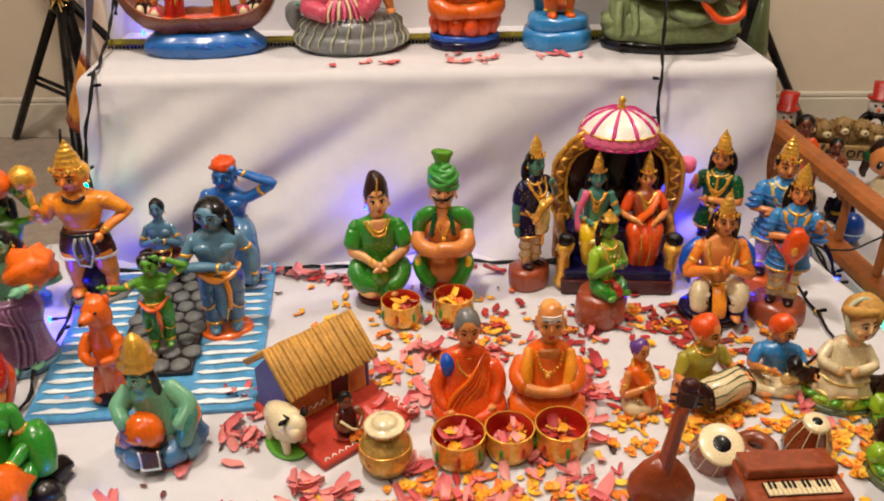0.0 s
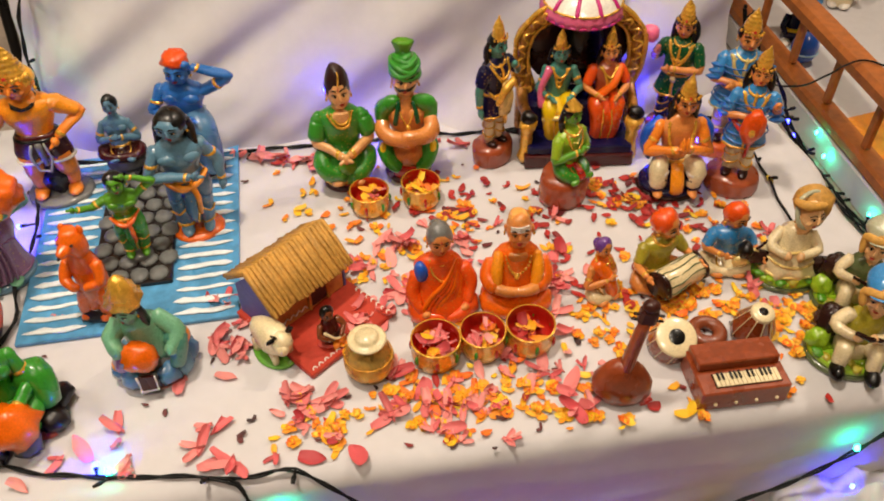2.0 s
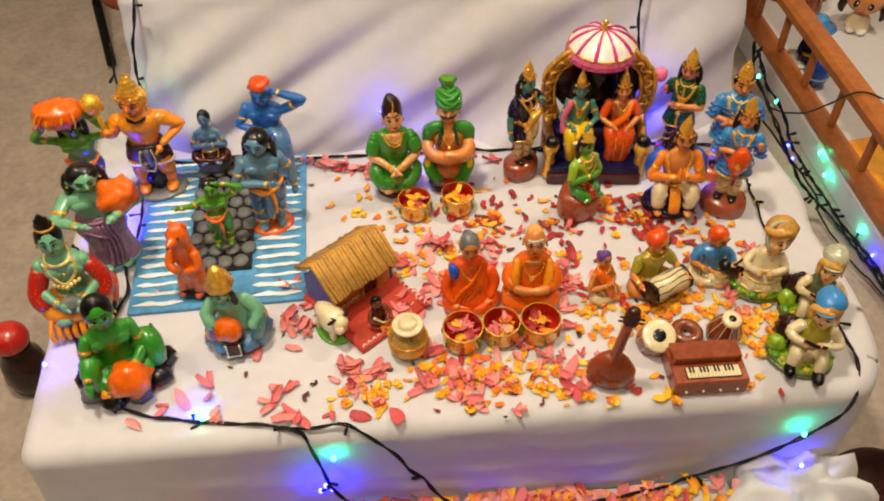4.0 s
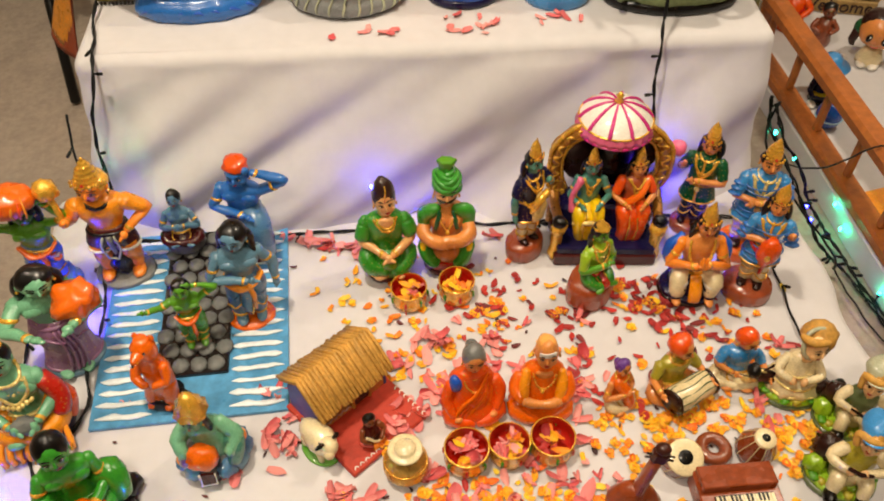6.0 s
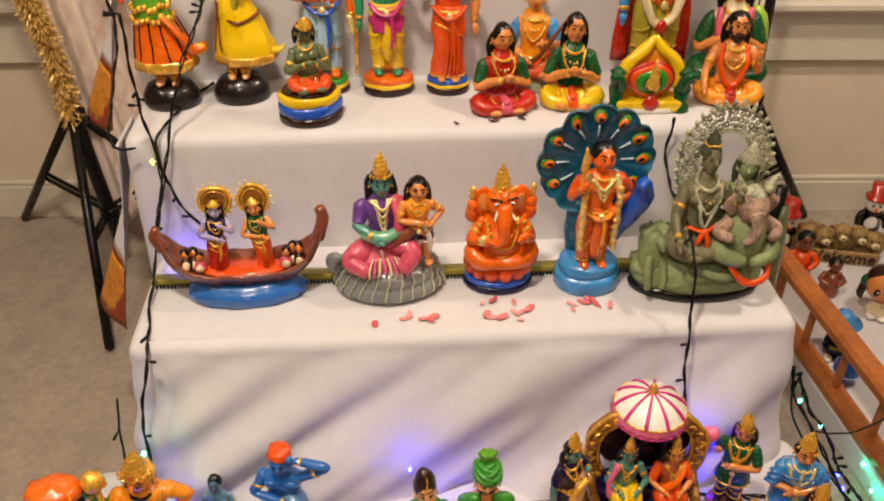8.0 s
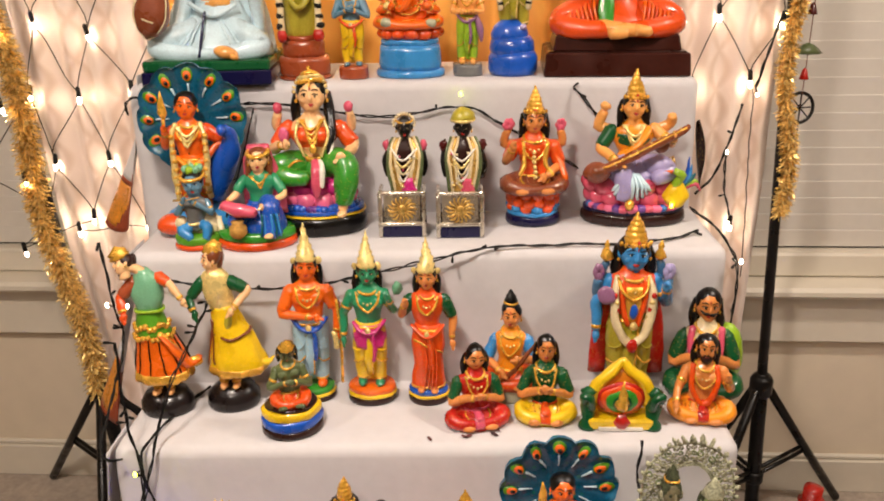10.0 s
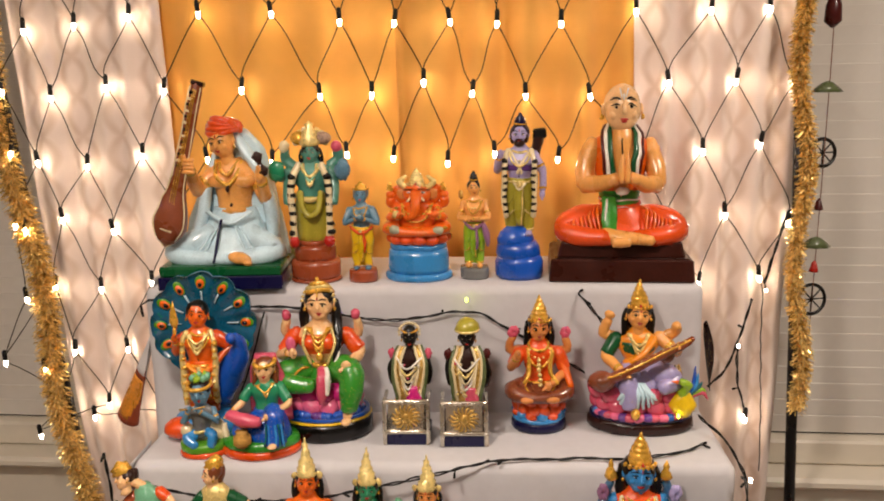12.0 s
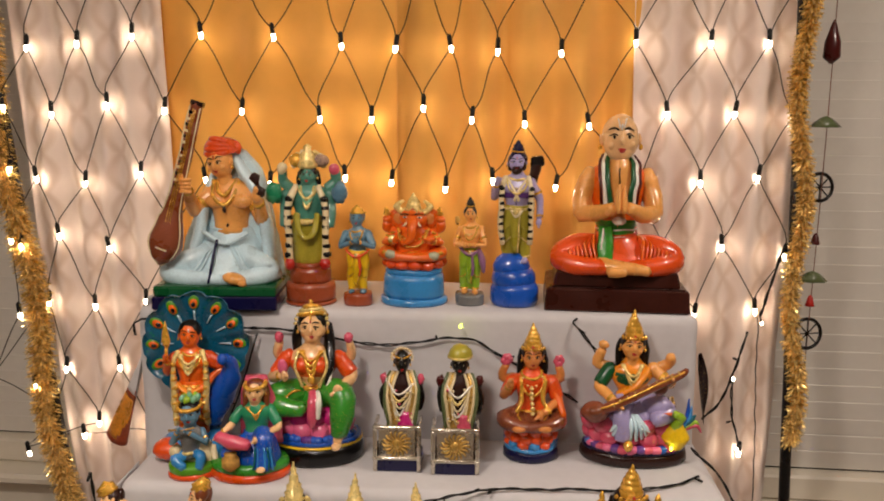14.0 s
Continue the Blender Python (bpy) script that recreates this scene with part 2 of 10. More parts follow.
class Shape:
    """Collects rounded pieces with a material each and turns them into one mesh object."""

    def __init__(self):
        self.v, self.f, self.m, self.s, self.names, self.T, self.uv = [], [], [], [], [], Matrix(), None

    def put(self, verts, faces, material, smooth=True):
        if material not in self.names:
            self.names.append(material)
        k, base = self.names.index(material), len(self.v)
        self.v += [self.T @ Vector(p) for p in verts]
        self.f += [tuple(base + i for i in f) for f in faces]
        self.m += [k] * len(faces)
        self.s += [smooth] * len(faces)

    def ell(self, c, r, material, rot=(0, 0, 0), seg=14, rings=9):
        e = Euler([radians(a) for a in rot]).to_matrix()
        r = (r, r, r) if isinstance(r, (int, float)) else r
        vs = [Vector(c) + e @ Vector((0, 0, -r[2]))]
        for i in range(1, rings):
            a = math.pi * i / rings - math.pi / 2
            vs += [Vector(c) + e @ Vector((r[0] * math.cos(a) * math.cos(2 * math.pi * j / seg), r[1] * math.cos(a) * math.sin(2 * math.pi * j / seg), r[2] * math.sin(a))) for j in range(seg)]
        vs.append(Vector(c) + e @ Vector((0, 0, r[2])))
        fs = [(0, 1 + (j + 1) % seg, 1 + j) for j in range(seg)]
        for i in range(rings - 2):
            o = 1 + i * seg
            fs += [(o + j, o + (j + 1) % seg, o + seg + (j + 1) % seg, o + seg + j) for j in range(seg)]
        o, top = 1 + (rings - 2) * seg, len(vs) - 1
        fs += [(o + j, o + (j + 1) % seg, top) for j in range(seg)]
        self.put(vs, fs, material)

    def lathe(self, prof, material, c=(0, 0, 0), sx=1.0, sy=1.0, seg=24, rot=(0, 0, 0), flutes=0, depth=0.0, cap=True, lean=(0, 0)):
        e = Euler([radians(a) for a in rot]).to_matrix()
        vs, fs = [], []
        z0 = prof[0][1]
        for r, z in prof:
            for j in range(seg):
                a = 2 * math.pi * j / seg
                k = 1 + depth * math.cos(flutes * a) if flutes else 1
                vs.append(Vector(c) + e @ Vector((r * k * sx * math.cos(a) + lean[0] * (z - z0), r * k * sy * math.sin(a) + lean[1] * (z - z0), z)))
        for i in range(len(prof) - 1):
            o = i * seg
            fs += [(o + j, o + (j + 1) % seg, o + seg + (j + 1) % seg, o + seg + j) for j in range(seg)]
        if cap:
            fs.append(tuple(range(seg))[::-1])
            fs.append(tuple(range(len(vs) - seg, len(vs))))
        self.put(vs, fs, material)

    def loft(self, secs, material, seg=28, pleats=0, depth=0.0, c=(0, 0, 0)):
        """A body through upright sections (z, rx, ry, dx, dy, groove): the groove parts it into two legs, pleats run down it."""
        secs = [tuple(q) + (0.0,) * (6 - len(q)) for q in secs]
        full = []
        for i in range(len(secs) - 1):
            p0, p1, p2, p3 = (np.array(secs[min(max(i + k, 0), len(secs) - 1)]) for k in (-1, 0, 1, 2))
            for t in (0, 1 / 3, 2 / 3):
                q = .5 * (2 * p1 + (p2 - p0) * t + (2 * p0 - 5 * p1 + 4 * p2 - p3) * t * t + (3 * p1 - p0 - 3 * p2 + p3) * t ** 3)
                q[0] = p1[0] + (p2[0] - p1[0]) * t
                full.append(q)
        full.append(np.array(secs[-1]))
        vs, fs = [], []
        for z, rx, ry, dx, dy, g in full:
            rx, ry = max(rx, .001), max(ry, .001)
            for j in range(seg):
                a = 2 * math.pi * j / seg
                k = 1 + depth * math.cos(pleats * a) if pleats else 1
                x, y = rx * k * math.cos(a), ry * k * math.sin(a)
                y *= 1 - g * math.exp(-(x / (.3 * rx)) ** 2)
                vs.append((c[0] + x + dx, c[1] + y + dy, c[2] + z))
        n = len(full)
        for i in range(n - 1):
            o = i * seg
            fs += [(o + j, o + (j + 1) % seg, o + seg + (j + 1) % seg, o + seg + j) for j in range(seg)]
        fs += [tuple(range(seg))[::-1], tuple(range((n - 1) * seg, n * seg))]
        self.put(vs, fs, material)

    def tube(self, pts, rad, material, seg=8, per=4, flat=1.0):
        pts = [Vector(p) for p in pts]
        rads = [rad] * len(pts) if isinstance(rad, (int, float)) else list(rad)
        path, rr = [], []
        for i in range(len(pts) - 1):
            p0, p1, p2, p3 = pts[max(i - 1, 0)], pts[i], pts[i + 1], pts[min(i + 2, len(pts) - 1)]
            for k in range(per):
                t = k / per
                path.append(0.5 * (2 * p1 + (p2 - p0) * t + (2 * p0 - 5 * p1 + 4 * p2 - p3) * t * t + (3 * p1 - p0 - 3 * p2 + p3) * t ** 3))
                rr.append(rads[i] + (rads[i + 1] - rads[i]) * t)
        path.append(pts[-1])
        rr.append(rads[-1])
        d0 = unit(path[1] - path[0])
        side = unit(d0.cross(Vector((0.13, 0.2, 1)) if abs(d0.z) < 0.9 else Vector((1, 0.1, 0))))
        vs, fs = [path[0] - d0 * rr[0] * 0.6], []
        for i, p in enumerate(path):
            d = unit(path[min(i + 1, len(path) - 1)] - path[max(i - 1, 0)])
            side = unit(side - d * side.dot(d))
            up = d.cross(side)
            vs += [p + rr[i] * (math.cos(2 * math.pi * j / seg) * side + flat * math.sin(2 * math.pi * j / seg) * up) for j in range(seg)]
        vs.append(path[-1] + d * rr[-1] * 0.6)
        n = len(path)
        fs += [(0, 1 + (j + 1) % seg, 1 + j) for j in range(seg)]
        for i in range(n - 1):
            o = 1 + i * seg
            fs += [(o + j, o + (j + 1) % seg, o + seg + (j + 1) % seg, o + seg + j) for j in range(seg)]
        o, top = 1 + (n - 1) * seg, len(vs) - 1
        fs += [(o + j, o + (j + 1) % seg, top) for j in range(seg)]
        self.put(vs, fs, material)

    def ring(self, c, R, r, material, rot=(0, 0, 0), sx=1.0, sy=1.0, seg=24, ts=6):
        e = Euler([radians(a) for a in rot]).to_matrix()
        vs = []
        for i in range(seg):
            a = 2 * math.pi * i / seg
            for j in range(ts):
                b = 2 * math.pi * j / ts
                vs.append(Vector(c) + e @ Vector(((R * sx + r * math.cos(b)) * math.cos(a), (R * sy + r * math.cos(b)) * math.sin(a), r * math.sin(b))))
        fs = [(i * ts + j, (i + 1) % seg * ts + j, (i + 1) % seg * ts + (j + 1) % ts, i * ts + (j + 1) % ts) for i in range(seg) for j in range(ts)]
        self.put(vs, fs, material)

    def box(self, c, size, material, rot=(0, 0, 0), bevel=0.08, taper=1.0):
        """A box with chamfered edges; taper scales its top."""
        e = Euler([radians(a) for a in rot]).to_matrix()
        h = [s / 2 for s in size]
        b = min(size) * bevel
        vs, idx = [], {}
        for sx in (-1, 1):
            for sy in (-1, 1):
                for sz in (-1, 1):
                    for ax in range(3):
                        p = [sx * (h[0] - b), sy * (h[1] - b), sz * (h[2] - b)]
                        p[ax] = (sx, sy, sz)[ax] * h[ax]
                        if sz > 0:
                            p[0], p[1] = p[0] * taper, p[1] * taper
                        idx[sx, sy, sz, ax] = len(vs)
                        vs.append(Vector(c) + e @ Vector(p))
        fs = []
        for s in (-1, 1):
            fs.append([idx[s, -1, -1, 0], idx[s, 1, -1, 0], idx[s, 1, 1, 0], idx[s, -1, 1, 0]][::s])
            fs.append([idx[-1, s, -1, 1], idx[1, s, -1, 1], idx[1, s, 1, 1], idx[-1, s, 1, 1]][::-s])
            fs.append([idx[-1, -1, s, 2], idx[1, -1, s, 2], idx[1, 1, s, 2], idx[-1, 1, s, 2]][::s])
        for s in (-1, 1):
            for q in (-1, 1):
                fs.append([idx[-1, s, q, 1], idx[1, s, q, 1], idx[1, s, q, 2], idx[-1, s, q, 2]][::s * q])
                fs.append([idx[s, -1, q, 0], idx[s, 1, q, 0], idx[s, 1, q, 2], idx[s, -1, q, 2]][::-s * q])
                fs.append([idx[s, q, -1, 0], idx[s, q, 1, 0], idx[s, q, 1, 1], idx[s, q, -1, 1]][::s * q])
        for sx in (-1, 1):
            for sy in (-1, 1):
                for sz in (-1, 1):
                    fs.append([idx[sx, sy, sz, k] for k in range(3)][::sx * sy * sz])
        self.put(vs, fs, material, smooth=False)

    def make(self, name, parent=None, at=None, label="", category="", group="", kind=""):
        me = bpy.data.meshes.new(name)
        me.from_pydata([tuple(p) for p in self.v], [], self.f)
        for n in self.names:
            me.materials.append(MATS[n])
        me.polygons.foreach_set("material_index", self.m)
        me.polygons.foreach_set("use_smooth", self.s)
        me.update()
        ob = new(name, me)
        if parent:
            ob.parent = parent
        if at is not None:
            ob.matrix_basis = at
        return tagged(ob, label, category, group, kind)


def thing(name, at, label, category, group=""):
    ob = new(name)
    ob.empty_display_size = 0.02
    ob.matrix_basis = at
    return tagged(ob, label, category, group)


# ---- room ----
def wall_y(x):
    return 2.66 - 0.045 * x


def slab(name, c, size, material, rot=(0, 0, 0), kind="structure", label="", category="", parent=None, bevel=0.02):
    s = Shape()
    s.box((0, 0, 0), size, material, bevel=bevel)
    return s.make(name, parent, pose(*c, *rot), label, category, "", kind)


TURN_W = -math.degrees(math.atan(0.045))
slab("floor", (0, 0, -0.05), (6.6, 7.6, 0.1), "carpet", label="beige wall-to-wall carpet", category="floor")
slab("ceiling", (0, -0.4, 2.62), (6.6, 7.2, 0.1), "ceiling_paint", label="plain off-white ceiling", category="ceiling")
slab("wall_north", (0, wall_y(0) + 0.09, 0.26), (6.4, 0.16, 0.52), "wall_paint", (0, 0, TURN_W), label="beige painted wall under the window", category="wall")
slab("wall_north_top", (0, wall_y(0) + 0.09, 2.48), (6.4, 0.16, 0.3), "wall_paint", (0, 0, TURN_W), label="beige painted wall over the window", category="wall")
# Unseen enclosing walls, toned down to hold back the fill.
slab("wall_east", (2.9, 0, 1.3), (0.12, 6.2, 2.6), "low_bounce_wall", label="unseen room wall darkened to cut bounced light", category="wall")
slab("wall_west", (-2.9, 0, 1.3), (0.12, 6.2, 2.6), "low_bounce_wall", label="unseen room wall darkened to cut bounced light", category="wall")
slab("wall_south", (0, -3.2, 1.3), (6.2, 0.12, 2.6), "low_bounce_wall", label="unseen room wall darkened to cut bounced light", category="wall")
s = Shape()
s.box((0, -0.012, 0.055), (6.2, 0.022, 0.11), "trim_paint", bevel=0.1)
s.box((0, -0.008, 0.119), (6.2, 0.014, 0.016), "trim_paint", bevel=0.3)
s.make("baseboard", None, pose(0, wall_y(0) + 0.008, 0, 0, 0, TURN_W), "white painted baseboard", "baseboard", "", "structure")

# window with closed blinds
WIN = tagged(new("window_1"), "wide window with closed white slatted blinds", "window", "", "structure")
WIN.matrix_basis = pose(0, wall_y(0), 0, 0, 0, TURN_W)
s = Shape()
s.box((0, 0.0, 0.595), (6.0, 0.05, 0.155), "trim_paint", bevel=0.08)
s.make("apron", WIN)
s = Shape()
s.box((0, -0.025, 0.692), (6.0, 0.12, 0.032), "trim_paint", bevel=0.3)
s.make("window_sill", WIN)
s = Shape()
s.box((0, 0.03, 0.745), (6.0, 0.06, 0.07), "trim_paint", bevel=0.1)
s.make("window_frame", WIN)
s = Shape()
s.box((0, 0.1, 1.55), (6.0, 0.02, 1.55), "trim_paint", bevel=0.02)
s.make("pane_backing", WIN)
s = Shape()
s.box((0, 0, 0), (6.0, 0.004, 0.0515), "slat", rot=(7, 0, 0), bevel=0.2)
slat0 = s.make("slat", WIN, pose(0, 0.045, 0.812))
for i in range(1, 33):
    o = new("slat", slat0.data)
    o.parent, o.matrix_basis = WIN, pose(0, 0.045, 0.812 + 0.0475 * i, random.uniform(-1.5, 1.5), 0, 0)


# ---- cloth-covered steps ----
def draped(name, corners, ztop, zbot, label, category, seed, fold=0.009, flare=0.012, radius=0.02, diag=0.9, rows=26, step=0.011, side=0.012, crease=0.0):
    """White cloth over a block: corners is the outline, anticlockwise from above, each with its rounding."""
    out = []
    n = len(corners)
    for i, (x, y, r) in enumerate(corners):
        a, b, c = Vector(corners[i - 1][:2]), Vector((x, y)), Vector(corners[(i + 1) % n][:2])
        r = max(r, radius + 0.006)
        p, q = b + unit(a - b) * r, b + unit(c - b) * r
        for k in range(9):
            t = k / 8
            out.append((1 - t) ** 2 * p + 2 * t * (1 - t) * b + t * t * q)
    path = []
    for i, p in enumerate(out):
        q = out[(i + 1) % len(out)]
        m = max(1, int((q - p).length / step))
        path += [p.lerp(q, k / m) for k in range(m)]
    N = len(path)
    nor = []
    for i in range(N):
        d = path[(i + 3) % N] - path[i - 3]
        nor.append(unit(Vector((d.y, -d.x))))
    s0, arc = 0.0, []
    for i in range(N):
        arc.append(s0)
        s0 += (path[(i + 1) % N] - path[i]).length
    vs, fs = [], []
    half, mid = (max(p.x for p in path) - min(p.x for p in path)) / 2, (max(p.x for p in path) + min(p.x for p in path)) / 2
    prof = [(-radius, 0.0)] + [(-radius + radius * math.sin(a), -radius + radius * math.cos(a)) for a in (0.4, 0.8, 1.2, 1.57)]
    drop = ztop - radius - zbot
    prof += [(0.0, -radius - drop * k / rows) for k in range(1, rows + 1)]
    for u, dz in prof:
        depth = max(0.0, (-dz - radius) / max(drop, 1e-6))
        for i in range(N):
            s = arc[i]
            g = noise.noise((s * 7.5 - depth * diag * drop * 7.5, depth * drop * 2.0, seed)) + 0.55 * noise.noise((s * 14 - depth * diag * drop * 12, depth * drop * 4, seed + 7))
            w = noise.noise((s * 30, dz * 30, seed + 3)) * 0.0012
            front = min(1.0, max(0.0, (-nor[i].y - .2) / .7)) * min(1.0, .25 + max(0.0, half - abs(path[i].x - mid)) / .12)
            off = u + (side + (flare - side) * front) * depth + fold * (.35 + .65 * front) * g * (0.25 + 1.5 * depth) * (1 if depth > 0 else 0) + w
            off += crease * front * depth * (noise.noise((s * 2.2, dz * 34, seed + 11)) + .5 * noise.noise((s * 6, dz * 60 + s * 3, seed + 13)))
            p = path[i] + nor[i] * off
            z = ztop + dz
            vs.append((p.x, p.y, z))
    L = len(prof)
    for k in range(L - 1):
        for i in range(N):
            j = (i + 1) % N
            fs.append((k * N + i, (k + 1) * N + i, (k + 1) * N + j, k * N + j))
    fs.append(tuple(range(N)))
    s = Shape()
    s.put(vs, fs, "cloth_white")
    return s.make(name, None, None, label, category, "cloth steps")


P, S1, S2, S3, S4 = 0.336, 0.600, 0.815, 1.082, 1.357
F1, F2, F3, F4, BACK = 1.35, 1.62, 1.857, 2.105, 2.40
draped("display_platform", ((-0.585, 0.664, 0.03), (0.578, 0.704, 0.06), (0.610, 0.80, 0.05), (0.612, 0.90, 0.05), (0.592, 1.03, 0.03), (0.608, 1.10, 0.02), (0.590, 1.20, 0.03), (0.575, 1.36, 0.02), (-0.63, 1.36, 0.02)), P, 0.012,
       "low platform covered with a white cloth", "platform", 1.0, fold=0.008, flare=0.016, radius=0.024, crease=0.014, rows=40, side=0.004)
draped("display_step", ((-0.525, F1, 0.015), (0.527, F1, 0.015), (0.527, F2 + 0.05, 0.01), (-0.525, F2 + 0.05, 0.01)), S1, P - 0.002,
       "display step covered with a creased white cloth", "step", 2.3, fold=0.026, diag=-1.7, flare=0.092, step=0.008)
draped("display_step", ((-0.55, F2, 0.015), (0.53, F2, 0.015), (0.53, F3 + 0.05, 0.01), (-0.55, F3 + 0.05, 0.01)), S2, 0.02,
       "display step covered with a white cloth", "step", 4.1, fold=0.002, flare=0.05, rows=40)
draped("display_step", ((-0.57, F3, 0.015), (0.555, F3, 0.015), (0.555, F4 + 0.05, 0.01), (-0.57, F4 + 0.05, 0.01)), S3, 0.02,
       "display step covered with a white cloth", "step", 6.4, fold=0.002, flare=0.03, rows=40)
draped("display_step", ((-0.62, F4, 0.015), (0.545, F4, 0.015), (0.545, BACK, 0.01), (-0.62, BACK, 0.01)), S4, 0.02,
       "topmost display step covered with a white cloth", "step", 8.8, fold=0.003, flare=0.02, rows=40)
draped("front_ledge", ((-0.68, 0.30, 0.03), (0.36, 0.34, 0.06), (0.40, 0.69, 0.02), (-0.66, 0.64, 0.02)), 0.160, 0.012,
       "lower front ledge covered with white cloth", "ledge", 9.7, fold=0.006)


# ---- clay dolls: each one mesh ----
def strand(pts, step=.011):
    """Points on a smooth curve through pts, closely spaced."""
    pts = [Vector(p) for p in pts]
    out = []
    for i in range(len(pts) - 1):
        p0, p1, p2, p3 = pts[max(i - 1, 0)], pts[i], pts[i + 1], pts[min(i + 2, len(pts) - 1)]
        m = max(3, int((p2 - p1).length / step))
        for k in range(m):
            t = k / m
            out.append(0.5 * (2 * p1 + (p2 - p0) * t + (2 * p0 - 5 * p1 + 4 * p2 - p3) * t * t + (3 * p1 - p0 - 3 * p2 + p3) * t ** 3))
    return out + [pts[-1]]


def crown(F, x, y, z, r, kind="kirita", material="gold"):
    if kind == "kirita":
        prof = ((.74, -.12), (.82, .04), (.70, .13), (.72, .20), (.72, .40), (.64, .46), (.67, .54), (.64, .76), (.55, .82), (.58, .89), (.53, 1.08), (.42, 1.14), (.45, 1.20), (.36, 1.38), (.24, 1.46), (.27, 1.53), (.20, 1.66), (.09, 1.74), (.12, 1.82), (.02, 2.0))
        F.lathe([(r * a * .88, z + r * b) for a, b in prof], material, (x, y, 0), seg=18)
        for k in range(7):
            a = math.pi * (1.12 + .76 * k / 6)
            F.ell((x + r * .84 * math.cos(a), y + r * .84 * math.sin(a), z + r * .14), (r * .11, r * .11, r * .16), material, seg=7, rings=5)
        F.ell((x, y - r * .82, z + r * .26), (r * .10, r * .1, r * .18), "red", seg=8, rings=5)
    elif kind == "tall":
        F.lathe([(r * .74, z - r * .1), (r * .82, z + r * .06), (r * .66, z + r * .2), (r * .70, z + r * .55), (r * .52, z + r * .66), (r * .54, z + r * 1.1), (r * .38, z + r * 1.22), (r * .38, z + r * 1.7), (r * .24, z + r * 1.82), (r * .22, z + r * 2.25),
                 (r * .10, z + r * 2.35), (r * .08, z + r * 2.6), (r * .02, z + r * 2.75)], material, (x, y, 0), seg=18)
        for s in (-1, 1):
            F.ell((x + s * r * .95, y, z - r * .1), (r * .25, r * .12, r * .3), material, seg=8, rings=5)
    elif kind == "small":
        F.lathe([(r * .8, z), (r * .88, z + r * .15), (r * .62, z + r * .26), (r * .58, z + r * .55), (r * .32, z + r * .66), (r * .24, z + r * .85), (r * .03, z + r * 1.0)], material, (x, y, 0), seg=16, flutes=8, depth=.05)


def head(F, x, y, z, r, skin, hair="black", style="long", hat="", mous=False, beard="", mark="red", turn=0.0, face=True, nod=0.0, tip=0.0):
    keep = F.T.copy()
    F.T = F.T @ Matrix.Translation((x, y, z)) @ Matrix.Rotation(radians(turn), 4, "Z") @ Matrix.Rotation(radians(nod), 4, "X") @ Matrix.Rotation(radians(tip), 4, "Y")
    F.ell((0, 0, 0), (r * .78, r * .86, r), skin, seg=20, rings=13)
    F.ell((0, -r * .30, -r * .46), (r * .54, r * .46, r * .50), skin, seg=14, rings=9)
    F.tube([(0, r * .06, -r * .5), (0, r * .1, -r * 1.45)], (r * .44, r * .5), skin, seg=12)
    if face:
        F.tube([(0, -r * .80, r * .20), (0, -r * .92, -r * .08), (0, -r * .90, -r * .20)], (r * .05, r * .11, r * .09), skin, seg=8)
        F.ell((0, -r * .755, -r * .45), (r * .19, r * .06, r * .055), "lip", seg=9, rings=6)
        F.ell((0, -r * .745, -r * .54), (r * .13, r * .06, r * .05), "lip", seg=9, rings=6)
        for s in (-1, 1):
            F.ell((s * r * .31, -r * .745, r * .07), (r * .13, r * .05, r * .06), "cream", (0, 0, s * 20), 10, 7)
            F.ell((s * r * .30, -r * .785, r * .07), (r * .082, r * .034, r * .075), "black", (0, 0, s * 20), 9, 6)
            F.tube([(s * r * .13, -r * .80, r * .11), (s * r * .30, -r * .80, r * .19), (s * r * .52, -r * .66, r * .10)], (r * .022, r * .036, r * .02), "black", seg=5, per=3)
            F.tube([(s * r * .12, -r * .80, r * .33), (s * r * .33, -r * .765, r * .42), (s * r * .56, -r * .62, r * .32)], (r * .03, r * .045, r * .02), "black", seg=5, per=3)
            F.ell((s * r * .36, -r * .56, -r * .24), (r * .26, r * .18, r * .24), skin, seg=10, rings=7)
            F.ell((s * r * .80, r * .02, -r * .05), (r * .1, r * .18, r * .26), skin, seg=8, rings=5)
            F.ell((s * r * .86, -r * .03, -r * .36), (r * .09, r * .09, r * .13), "gold", seg=7, rings=5)
        if mark:
            F.ell((0, -r * .82, r * .44), (r * .045, r * .05, r * .16), mark, seg=6, rings=4)
        if mous:
            F.tube([(-r * .62, -r * .60, -r * .16), (-r * .3, -r * .82, -r * .33), (0, -r * .90, -r * .28), (r * .3, -r * .82, -r * .33), (r * .62, -r * .60, -r * .16)], (r * .03, r * .1, r * .07, r * .1, r * .03), "black", seg=6)
    if beard:
        F.ell((0, -r * .40, -r * .72), (r * .50, r * .46, r * .46), beard, seg=12, rings=8)
        for s in (-1, 1):
            F.ell((s * r * .58, -r * .3, -r * .36), (r * .22, r * .32, r * .46), beard, seg=9, rings=6)
        F.tube([(-r * .34, -r * .74, -r * .42), (0, -r * .86, -r * .30), (r * .34, -r * .74, -r * .42)], (r * .05, r * .08, r * .05), beard, seg=6)
    if style in ("long", "cap", "bun", "topknot", "tallbun"):
        F.ell((0, r * .16, r * .22), (r * .90, r * .88, r * .90), hair, seg=18, rings=11)
    if style == "long":
        for s in (-1, 1):
            F.tube([(s * r * .66, r * .3, r * .3), (s * r * .86, r * .34, -r * .4), (s * r * .92, r * .26, -r * 1.1), (s * r * 1.05, r * .1, -r * 1.5)], (r * .34, r * .34, r * .30, r * .10), hair, seg=9)
